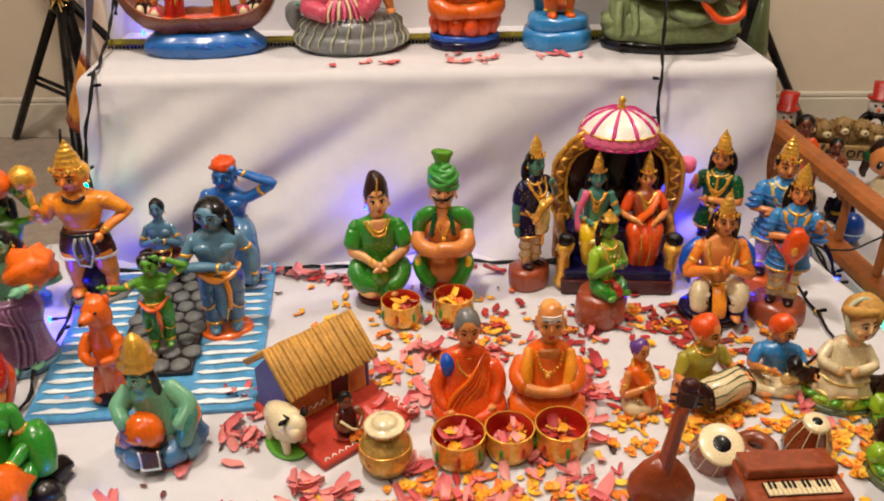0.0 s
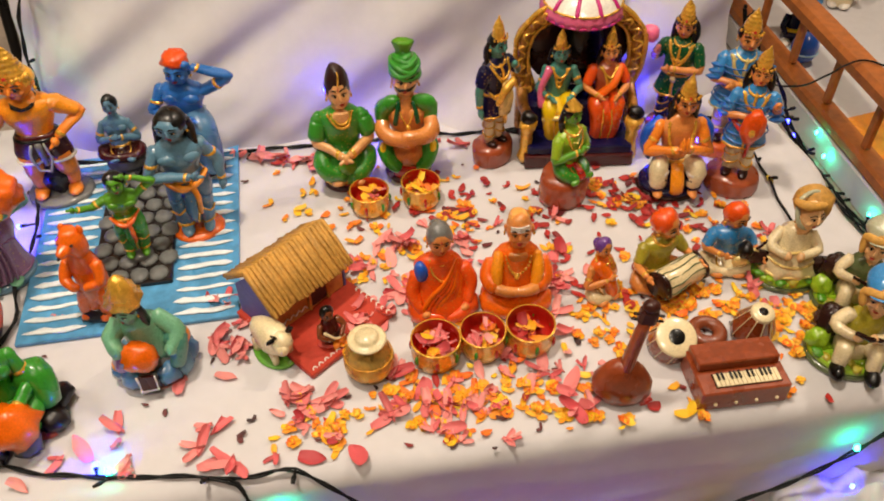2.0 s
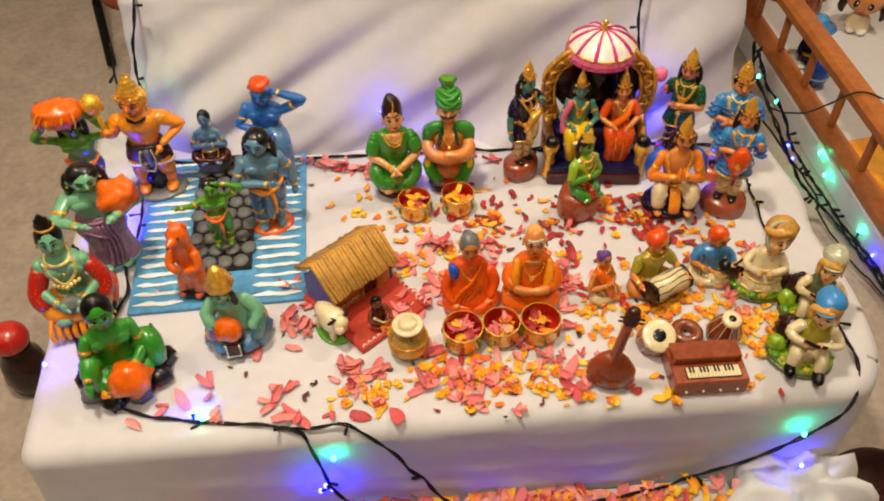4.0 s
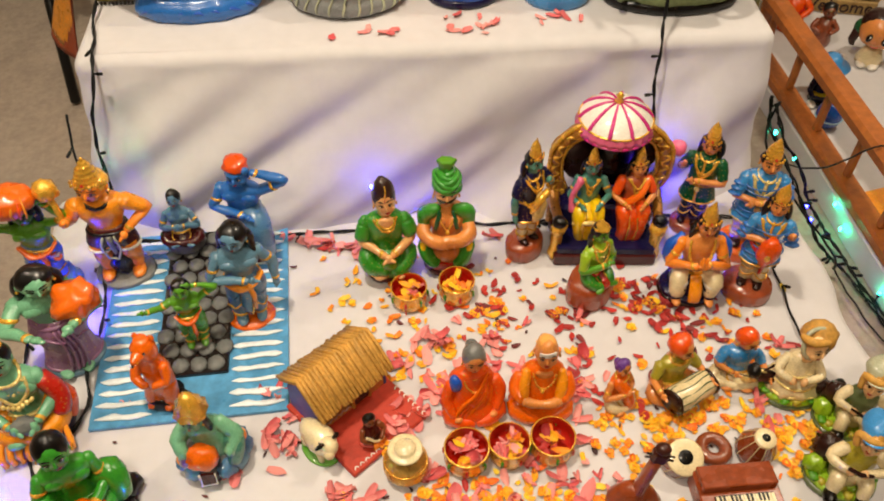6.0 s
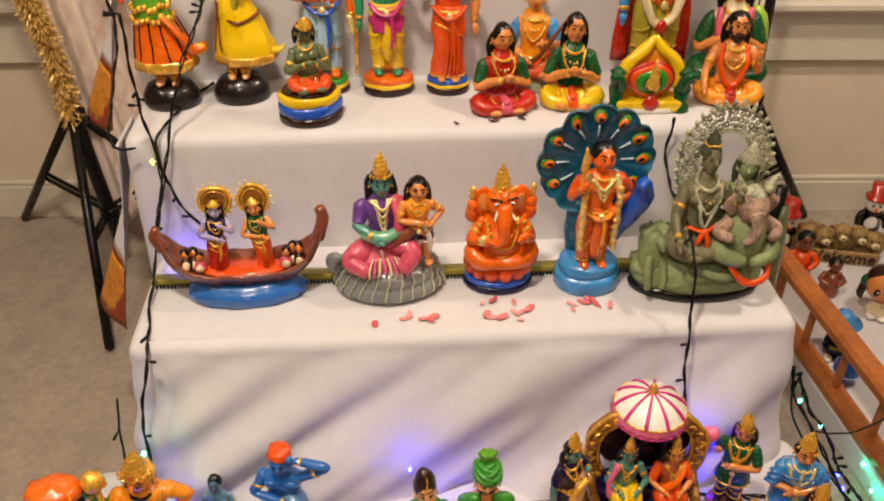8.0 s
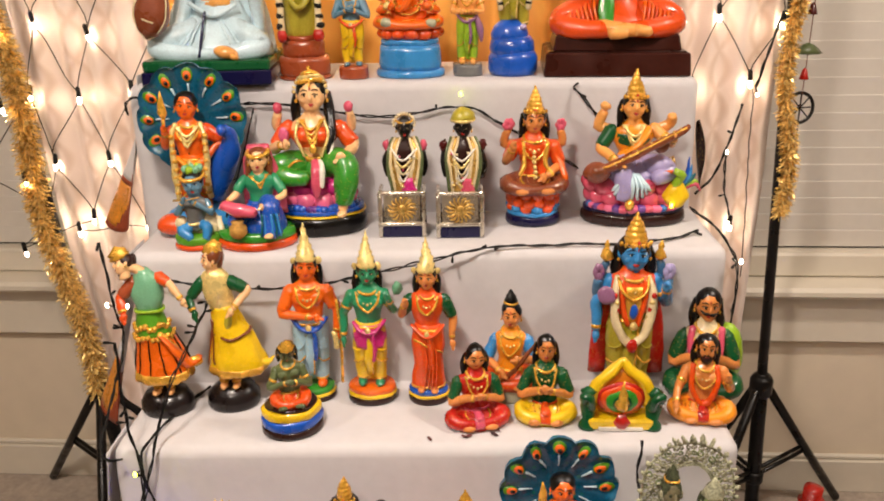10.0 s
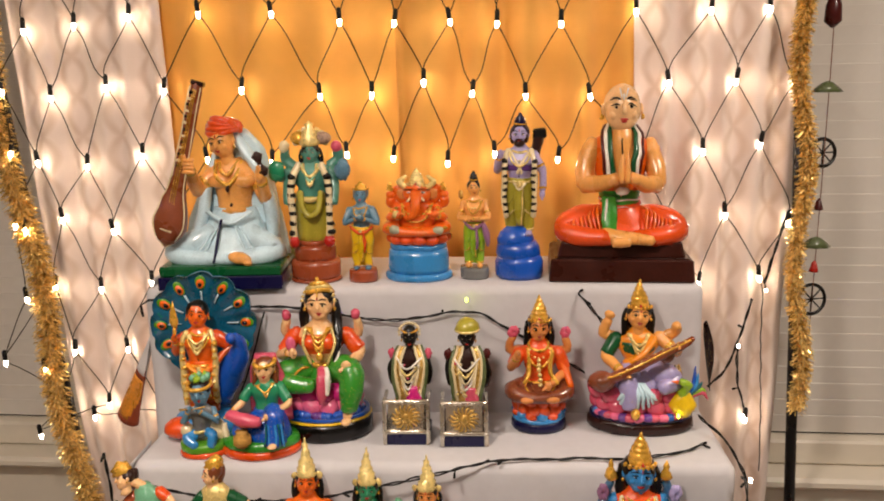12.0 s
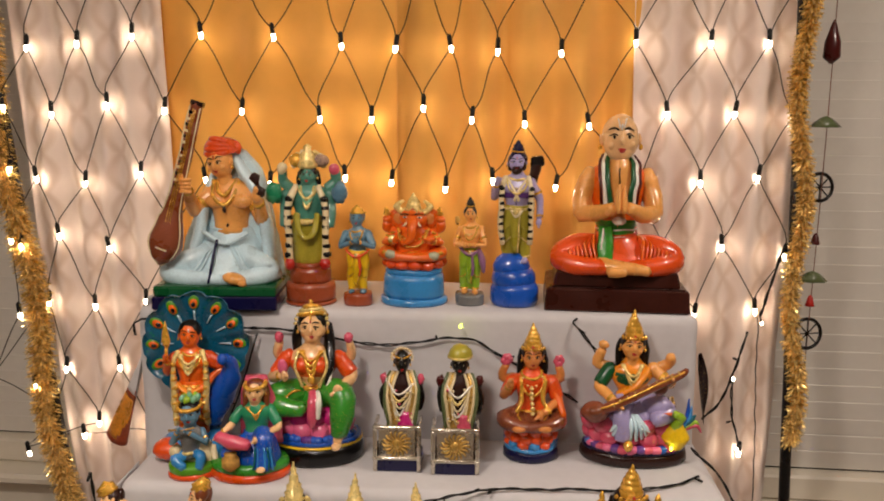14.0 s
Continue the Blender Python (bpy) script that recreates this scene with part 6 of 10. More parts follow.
def coil_pair(F):
    # stacked snake coils with pale slanting stripes
    F.loft([(0, .30, .22), (.035, .345, .25), (.085, .34, .245), (.115, .315, .228), (.145, .318, .23), (.19, .29, .21), (.225, .20, .15), (.235, .05, .04)], "coil", seg=48)
    for k in range(26):
        a = 2 * math.pi * k / 26
        p = [(.310, .225, .012, 0), (.352, .256, .05, .02), (.346, .25, .09, .05), (.322, .233, .125, .08), (.322, .234, .16, .11), (.27, .20, .208, .15)]
        F.tube([(rx * math.cos(a + d), ry * math.sin(a + d), z) for rx, ry, z, d in p], (.003, .008, .008, .006, .008, .003), "stonelight", seg=5, per=2)
    F.tube([(-.30, .04, .12), (-.345, .0, .20), (-.33, -.05, .27), (-.29, -.08, .27)], (.05, .05, .042, .02), "coil", seg=11)
    F.ell((-.30, -.07, .285), (.03, .04, .02), "sea", seg=9, rings=6)
    # pink-skirted figure with crossed legs
    F.loft([(.20, .20, .15, -.06, -.03), (.27, .21, .15, -.06, -.03), (.34, .15, .11, -.04, -.01), (.40, .11, .085, -.03)], "rose_cloth", seg=36, pleats=12, depth=.02)
    F.tube([(-.08, 0, .31), (-.19, -.08, .30), (-.24, -.12, .27), (-.14, -.19, .25)], (.085, .08, .06, .05), "rose_cloth", seg=14)
    F.tube([(.0, 0, .32), (.10, -.10, .37), (.14, -.16, .33), (.08, -.20, .25)], (.085, .08, .065, .05), "rose_cloth", seg=14)
    for k in range(8):
        F.tube([(-.10 + .022 * k, -.165, .32), (-.12 + .03 * k, -.205, .26), (-.13 + .034 * k, -.215, .215)], .009, "pink" if k % 2 else "ivory", seg=5)
    F.loft([(.36, .105, .08, -.03), (.45, .098, .074, -.03), (.53, .104, .082, -.03), (.60, .125, .078, -.03), (.645, .10, .062, -.03), (.68, .06, .05, -.03), (.71, .04, .04, -.03)], "purple", seg=30)
    F.tube([(.06, -.02, .66), (.085, -.08, .55), (.05, -.11, .44), (.0, -.12, .38)], (.045, .06, .05, .04), "rose", seg=11, flat=.7)
    F.tube([(-.15, -.10, .46), (-.04, -.14, .455), (.08, -.11, .48)], (.032, .042, .03), "mint", seg=10)
    F.tube([(.02, -.13, .40), (.12, -.13, .47), (.2, -.08, .56)], (.03, .036, .03), "cocoa", seg=9)
    arm(F, (-.145, 0, .61), (-.185, -.06, .50), (-.09, -.15, .46), .038, "sea", "purple")
    arm(F, (.10, 0, .61), (.17, -.06, .54), (.20, -.1, .50), .040, "tan", "rose")
    for k in range(4):
        F.tube([(-.10 + .012 * k, -.05, .67), (-.03, -.095 - .004 * k, .62 - .05 * k), (.045 - .012 * k, -.05, .67)], .010, ("palegold", "ivory")[k % 2], seg=6)
    head(F, -.03, -.02, .775, .082, "sea", style="long", hat="kirita")
    # companion at the side
    keep = F.T.copy()
    F.T = F.T @ Matrix.Translation((.185, -.09, .225)) @ Matrix.Scale(.68, 4) @ Matrix.Diagonal((.88, .95, 1, 1))
    standing(F, "tan", "saffron", "navy", "shorts", ("fold", "hip"), headkw=dict(style="long", mark="white"), stocky=1.2, head_r=.098)
    F.tube([(.06, -.07, .44), (.1, -.09, .3), (.1, -.07, .16)], (.04, .05, .03), "white", seg=8, flat=.6)
    F.T = keep


doll("serpent_seat_doll", -.122, 1.492, S1, .253, 2, coil_pair, "crowned green doll and companion seated on a grey coil", "", wide=1.0)


def elephant_headed(body, seat, base, garlanded=False):
    def fill(F):
        b = base_disc(F, base, sy=.8)
        keep = F.T.copy()
        F.T = F.T @ Matrix.Translation((0, 0, b)) @ Matrix.Scale(1 - b, 4)
        for k in range(13):
            a = 2 * math.pi * k / 13
            F.ell((.235 * math.cos(a), .19 * math.sin(a), .07), (.065, .055, .07), seat, (14 * math.sin(a), -14 * math.cos(a), 0), 11, 7)
        F.loft([(0, .235, .19), (.08, .25, .20), (.15, .22, .18)], seat, seg=30)
        F.T = F.T @ Matrix.Translation((0, 0, .1)) @ Matrix.Scale(.9, 4)
        for s in (-1, 1):
            F.tube([(s * .1, .02, .12), (s * .25, -.08, .12), (s * .18, -.2, .09), (-s * .03, -.23, .085)], (.1, .1, .075, .05), body + "_cloth", seg=13)
            # broad ears behind the cheeks
            F.loft([(-.13, .03, .016), (-.06, .085, .024), (.03, .10, .026), (.10, .06, .02), (.13, .02, .012)], body, c=(s * .165, -.01, .575), seg=22)
            F.ell((s * .16, -.04, .575), (.055, .012, .075), "tan", (0, s * 12, s * 16))
            # four arms
            F.tube([(s * .16, .03, .40), (s * .265, .02, .42), (s * .27, -.03, .52)], (.066, .056, .045), body, seg=11)
            F.ell((s * .268, -.035, .565), (.048, .044, .052), body, seg=11, rings=7)
            F.lathe([(.016, -.03), (.036, 0), (.022, .03), (.030, .05), (.006, .09)], "gold", (s * .262, -.04, .645), seg=12)
            arm(F, (s * .18, -.02, .38), (s * .27, -.1, .26), (s * .19, -.22, .31), .056, body)
            F.ell((s * .19, -.255, .34), (.045, .035, .05), "palegold" if s < 0 else body, seg=10, rings=6)
            F.tube([(s * .05, -.16, .55), (s * .09, -.24, .50)], (.02, .01), "ivory", seg=6)
            F.ell((s * .07, -.165, .62), (.022, .012, .014), "white", seg=8, rings=5)
            F.ell((s * .07, -.174, .62), .010, "black", seg=6, rings=4)
            F.tube([(s * .03, -.178, .655), (s * .075, -.17, .668), (s * .12, -.13, .65)], .008, "umber", seg=5)
            for k in range(4):
                F.ell((s * (.20 + .012 * k), -.10 + .02 * k, .40 - .012 * k), .022, "gold", seg=7, rings=5)
        F.loft([(.06, .17, .15, 0, -.02), (.16, .195, .18, 0, -.05), (.26, .185, .17, 0, -.05), (.36, .19, .14, 0, -.01), (.44, .17, .11), (.5, .09, .08)], body, seg=30)
        F.loft([(.46, .10, .09, 0, -.03), (.53, .135, .13, 0, -.05), (.60, .145, .14, 0, -.045), (.67, .115, .12, 0, -.03), (.71, .06, .07, 0, -.02)], body, seg=28)
        F.ell((0, -.14, .665), (.05, .05, .04), body)
        F.tube([(0, -.16, .58), (.0, -.24, .47), (-.01, -.255, .36), (-.07, -.25, .29), (-.115, -.235, .30)], (.07, .054, .045, .034, .024), body, seg=13)
        for k in range(6):
            band(F, (-.001 * k, -.2 - .011 * k, .53 - .028 * k), (0, -.3, -1), .060 - .003 * k, "palegold" if k % 2 else body, .16)
        for k in range(11):
            a = math.pi * k / 10
            F.ell((.13 * math.cos(a), -.19 + .05 * abs(math.cos(a)), .42 - .13 * math.sin(a)), .018, "gold", seg=7, rings=5)
        F.tube([(-.15, -.1, .46), (-.1, -.22, .28), (0, -.235, .22), (.1, -.22, .28), (.15, -.1, .46)], .013, "gold", seg=6)
        F.ring((0, -.03, .13), .205, .018, "gold", sy=.92, seg=26)
        crown(F, 0, -.02, .68, .125, "kirita", "palegold" if garlanded else "gold")
        if garlanded:
            for s in (-1, 1):
                for k in range(5):
                    rock(F, (s * (.20 + .02 * k), -.2, .05 + .02 * k), (.03, .03, .03), "mustard" if k % 2 else "gold", k + s, .3, 9, 6)
                rock(F, (s * .215, -.235, .11), (.062, .05, .06), "stonelight", 3.0 + s, .12, 14, 9)
                F.tube([(s * .12, -.06, .66), (s * .17, -.05, .74), (s * .11, -.02, .82)], (.03, .034, .02), "palegold", seg=8)
        F.T = keep
    return fill


doll("elephant_headed_doll", .059, 1.494, S1, .227, 2, elephant_headed("orange", "deeporange", (("navy", .05, .27), ("blue", .04, .26))), "orange elephant-headed seated doll with golden crown", "elephant-headed dolls", wide=.90)


def peacock_doll(base, peacock_low):
    def fill(F):
        if peacock_low:
            F.loft([(0, .2, .14), (.06, .21, .15), (.13, .16, .12), (.16, .08, .07)], "sky", seg=26)
            F.ell((-.13, -.08, .07), (.10, .08, .06), "deeporange")
        b = base_disc(F, base, sy=.85) if base else .1
        keep = F.T.copy()
        # fan: a dished sheet with a scalloped rim
        n, cz, R = 12, b + .53, .305
        seg, rings = 72, 9
        vs, fs = [], []
        for side in (0, 1):
            for i in range(rings + 1):
                for j in range(seg):
                    a = 2 * math.pi * j / seg
                    w = abs(math.cos(n * (a + math.pi / 2) / 2)) ** .7
                    q = i / rings
                    rr = R * q * (1 - .07 * (1 - w) * q ** 3)
                    y = .10 - .045 * q * q + .010 * math.cos(n * (a + math.pi / 2)) * q * q + (.022 if side else 0)
                    vs.append((rr * math.cos(a) * .98, y, cz + rr * math.sin(a)))
            o = side * (rings + 1) * seg
            for i in range(rings):
                for j in range(seg):
                    q = (o + i * seg + j, o + i * seg + (j + 1) % seg, o + (i + 1) * seg + (j + 1) % seg, o + (i + 1) * seg + j)
                    fs.append(q if side else q[::-1])
        o, o2 = rings * seg, (2 * rings + 1) * seg
        fs += [(o + j, o + (j + 1) % seg, o2 + (j + 1) % seg, o2 + j) for j in range(seg)]
        F.put(vs, fs, "peacock_teal")
        for k in range(n):
            a = -math.pi / 2 + 2 * math.pi * k / n
            if math.sin(a) < -.55:
                continue
            e = (0, -math.degrees(a) + 90, 0)
            for rr, size, m, up in ((.79, (.030, .008, .040), "leaf", .0), (.77, (.023, .010, .029), "orange", .004), (.75, (.012, .010, .015), "black", .010)):
                F.ell((R * rr * math.cos(a), .068 - up, cz + R * rr * math.sin(a)), size, m, e, 12, 7)
            F.tube([(R * .42 * math.cos(a), .085, cz + R * .42 * math.sin(a)), (R * .63 * math.cos(a), .074, cz + R * .63 * math.sin(a))], (.003, .007), "robe", seg=6)
        F.loft([(b - .02, .10, .06), (b + .12, .12, .07), (b + .3, .10, .05)], "peacock_teal", c=(0, .10, 0), seg=22)
        # bird's breast, neck and head at the side
        F.tube([(.06, .03, b + .12), (.14, .0, b + .26), (.205, -.05, b + .36), (.215, -.08, b + .46), (.19, -.11, b + .50)], (.09, .085, .06, .04, .03), "blue", seg=12)
        F.ell((.185, -.13, b + .50), (.028, .04, .028), "blue", seg=9, rings=6)
        F.T = F.T @ Matrix.Translation((0, -.045, b - .01)) @ Matrix.Scale(.80, 4)
        standing(F, "orange", "orange", "orange", "dhoti", ("bless", "hip"), headkw=dict(style="cap", mark="white"), garland="palegold", sash="saffron", stocky=1.0, sleeve="deeporange", head_r=.088)
        F.tube([(-.150, -.10, .60), (-.140, -.10, .72)], .012, "gold", seg=7)
        F.lathe([(.010, 0), (.028, .04), (.024, .11), (.014, .15), (.003, .19)], "gold", (-.137, -.10, .72), sy=.5, seg=12)
        for k in range(3):
            F.tube([(-.07 + .01 * k, -.06, .66), (0, -.098, .60 - .035 * k), (.07 - .01 * k, -.06, .66)], .011, "palegold", seg=6)
        F.T = keep
    return fill


doll("peacock_rider_doll", .206, 1.480, S1, .312, 2, peacock_doll((("sky", .09, .175), ("sky", .07, .155)), False), "orange doll before a peacock tail on a blue base", "peacock dolls", wide=1.0)


def stone_seated(F, m, at, sc, turn, arms, hair, head_r=.10):
    keep = F.T.copy()
    F.T = F.T @ Matrix.Translation(at) @ Matrix.Rotation(radians(turn), 4, "Z") @ Matrix.Scale(sc, 4) @ Matrix.Diagonal((.80, .9, 1, 1))
    seated(F, m, m, m, arms, headkw=dict(style=hair, hair="carved_dark", mark="", face=False), trim="carved_pale", knees=.95, head_r=head_r)
    F.tube([(0, -.1, .73), (0, -.115, .69)], (.012, .024), m, seg=7)
    F.ell((0, -.09, .655), (.03, .014, .012), "carved_dark", seg=7, rings=5)
    for q in (-1, 1):
        F.ell((q * .035, -.086, .715), (.022, .01, .012), "carved_dark", seg=7, rings=5)
        F.ell((q * .09, .0, .68), (.022, .02, .04), "carved_pale", seg=7, rings=5)
    F.T = keep


def stone_group(F):
    F.loft([(0, .40, .20), (.02, .415, .21), (.05, .41, .205), (.06, .39, .19)], "black", seg=40)
    # rocky mound with hollows
    rock(F, (0, -.005, .15), (.405, .205, .135), "carved_stone", 11.0, .14, 48, 26)
    rock(F, (.06, .03, .27), (.31, .14, .12), "carved_stone", 21.0, .25, 34, 18)
    rock(F, (-.26, .03, .30), (.12, .12, .13), "carved_stone", 24.0, .3, 24, 14)
    F.loft([(.05, .385, .195), (.09, .41, .208), (.16, .40, .203), (.22, .37, .18), (.28, .30, .14)], "carved_stone", seg=44, pleats=7, depth=.02)
    F.tube([(-.06, -.20, .24), (.08, -.215, .20), (.22, -.19, .22)], (.02, .035, .02), "carved_stone", seg=10)
    # openwork arch: beaded inner rim, scrolls between, leaf tips outside
    rnd = random.Random(77)
    cx, cz = .072, .80

    def on_arch(r, a, y=.11):
        return Vector((cx + .83 * r * math.cos(a), y, cz + r * 1.04 * math.sin(a)))

    lo, hi = -.24 * math.pi, 1.20 * math.pi
    for k in range(46):
        F.ell(on_arch(.185, lo + (hi - lo) * k / 45), .0085, "carved_pale", seg=7, rings=5)
    for r in (.20, .325):
        F.tube([on_arch(r, lo + (hi - lo) * k / 30) for k in range(31)], .007, "carved_pale", seg=6, per=2)
    for row, (r, n, size) in enumerate(((.228, 24, .024), (.268, 27, .024), (.304, 30, .020))):
        for k in range(n):
            a = lo + (hi - lo) * (k + .5 * (row % 2) + rnd.uniform(-.12, .12)) / n
            c = on_arch(r, a, .11 + rnd.uniform(-.008, .004))
            F.ring(c, size * .64, size * .24, "carved_pale" if rnd.random() < .8 else "carved_stone", rot=(90 + rnd.uniform(-16, 16), 0, rnd.uniform(-20, 20)), seg=12, ts=5)
            F.ell(c + Vector((0, -.008, 0)), size * .26, "carved_pale", seg=6, rings=5)
            b = on_arch(r + size * .8, a + .07, .108)
            F.tube([c, c.lerp(b, .6) + Vector((0, -.008, 0)), b], (size * .14, size * .26, size * .05), "carved_pale", seg=5, per=2)
    for k in range(27):
        a = lo + (hi - lo) * k / 26
        F.tube([on_arch(.325, a), on_arch(.345, a + .02, .10), on_arch(.356 + .008 * (k % 2), a)], (.006, .016, .003), "carved_pale", seg=6, per=2)
    for k in range(5):
        a = math.pi * (.38 + .24 * k / 4)
        F.tube([on_arch(.33, a), on_arch(.365, a, .10), on_arch(.385, a)], (.008, .014, .003), "carved_pale", seg=6, per=2)
    for q in (-1, 1):
        F.tube([(cx + q * .215, .11, .30), (cx + q * .225, .11, .5), (cx + q * .19, .11, .66)], (.03, .026, .022), "carved_stone", seg=10)
    stone_seated(F, "carved_umber", (-.055, -.01, .31), .83, 6, ("knee", "bless"), "topknot", .105)
    F.tube([(-.11, -.11, .64), (-.06, -.155, .50), (.0, -.11, .64)], .011, "carved_pale", seg=6)
    F.tube([(-.13, -.10, .65), (-.06, -.15, .46), (.02, -.10, .65)], .008, "carved_dark", seg=6)
    stone_seated(F, "carved_stone", (.19, .04, .36), .64, -10, ("lap", "bless"), "long", .12)
    F.lathe([(.05, 0), (.062, .02), (.045, .06), (.02, .1), (.004, .13)], "carved_pale", (.195, .03, .835), seg=12, flutes=6, depth=.1)
    # elephant-headed child on the lap
    keep = F.T.copy()
    F.T = keep @ Matrix.Translation((.195, -.12, .255)) @ Matrix.Scale(.60, 4)
    for q in (-1, 1):
        F.tube([(q * .1, .02, .2), (q * .26, -.1, .2), (q * .05, -.24, .14)], (.12, .11, .07), "carved_stone", seg=11)
        F.tube([(q * .17, 0, .46), (q * .29, -.06, .38), (q * .2, -.2, .40)], (.075, .065, .05), "rosy_stone", seg=9)
        F.loft([(-.12, .03, .016), (-.05, .085, .024), (.04, .09, .024), (.11, .03, .016)], "rosy_stone", c=(q * .17, .0, .66), seg=18)
        F.lathe([(.06, 0), (.05, .07), (.02, .14), (.004, .2)], "carved_pale", (q * .12, 0, .80), seg=9, rot=(0, q * 22, 0))
    F.loft([(.1, .2, .16, 0, -.02), (.3, .2, .18, 0, -.04), (.45, .19, .14), (.55, .11, .09)], "carved_stone", seg=24)
    F.loft([(.52, .10, .1, 0, -.03), (.62, .14, .14, 0, -.05), (.72, .14, .14, 0, -.05), (.80, .09, .1, 0, -.02)], "rosy_stone", seg=22)
    F.tube([(0, -.18, .66), (.01, -.25, .54), (-.02, -.26, .42), (-.09, -.25, .38)], (.075, .055, .045, .028), "rosy_stone", seg=11)
    crown(F, 0, -.02, .78, .12, "small", "carved_pale")
    F.T = keep
    # painted orange scarves
    lift = F.T.copy()
    F.T = F.T @ Matrix.Translation((0, .015, .05))
    F.tube([(-.14, -.13, .45), (-.06, -.18, .43), (.02, -.14, .46)], .018, "deeporange", seg=8, flat=.7)
    F.tube([(-.06, -.18, .44), (-.09, -.195, .38), (-.095, -.19, .34)], (.02, .016, .006), "deeporange", seg=7)
    F.tube([(-.06, -.18, .44), (-.03, -.20, .38), (-.035, -.195, .33)], (.02, .018, .006), "deeporange", seg=7)
    F.tube([(.08, -.20, .36), (.11, -.26, .25), (.18, -.30, .17), (.27, -.30, .16), (.33, -.26, .22), (.36, -.18, .34)], (.012, .020, .024, .024, .018, .010), "deeporange", seg=8)
    F.tube([(.13, -.17, .40), (.2, -.23, .36), (.26, -.24, .34)], .014, "deeporange", seg=7)
    F.T = lift
    # hound resting at the flank
    F.loft([(.14, .07, .06), (.26, .085, .07), (.36, .06, .06), (.42, .035, .035)], "carved_stone", c=(-.31, -.06, 0), seg=20)
    F.tube([(-.30, -.08, .38), (-.285, -.13, .385), (-.28, -.16, .35)], (.042, .036, .022), "carved_stone", seg=10)
    for q in (-1, 1):
        F.tube([(-.30 + q * .045, -.11, .27), (-.30 + q * .05, -.16, .18), (-.30 + q * .04, -.185, .10)], (.030, .024, .02), "carved_stone", seg=8)


doll("stone_family_statue", .384, 1.462, S1, .324, -2, stone_group, "grey-green carved stone family group under an openwork arch", "", wide=.98)


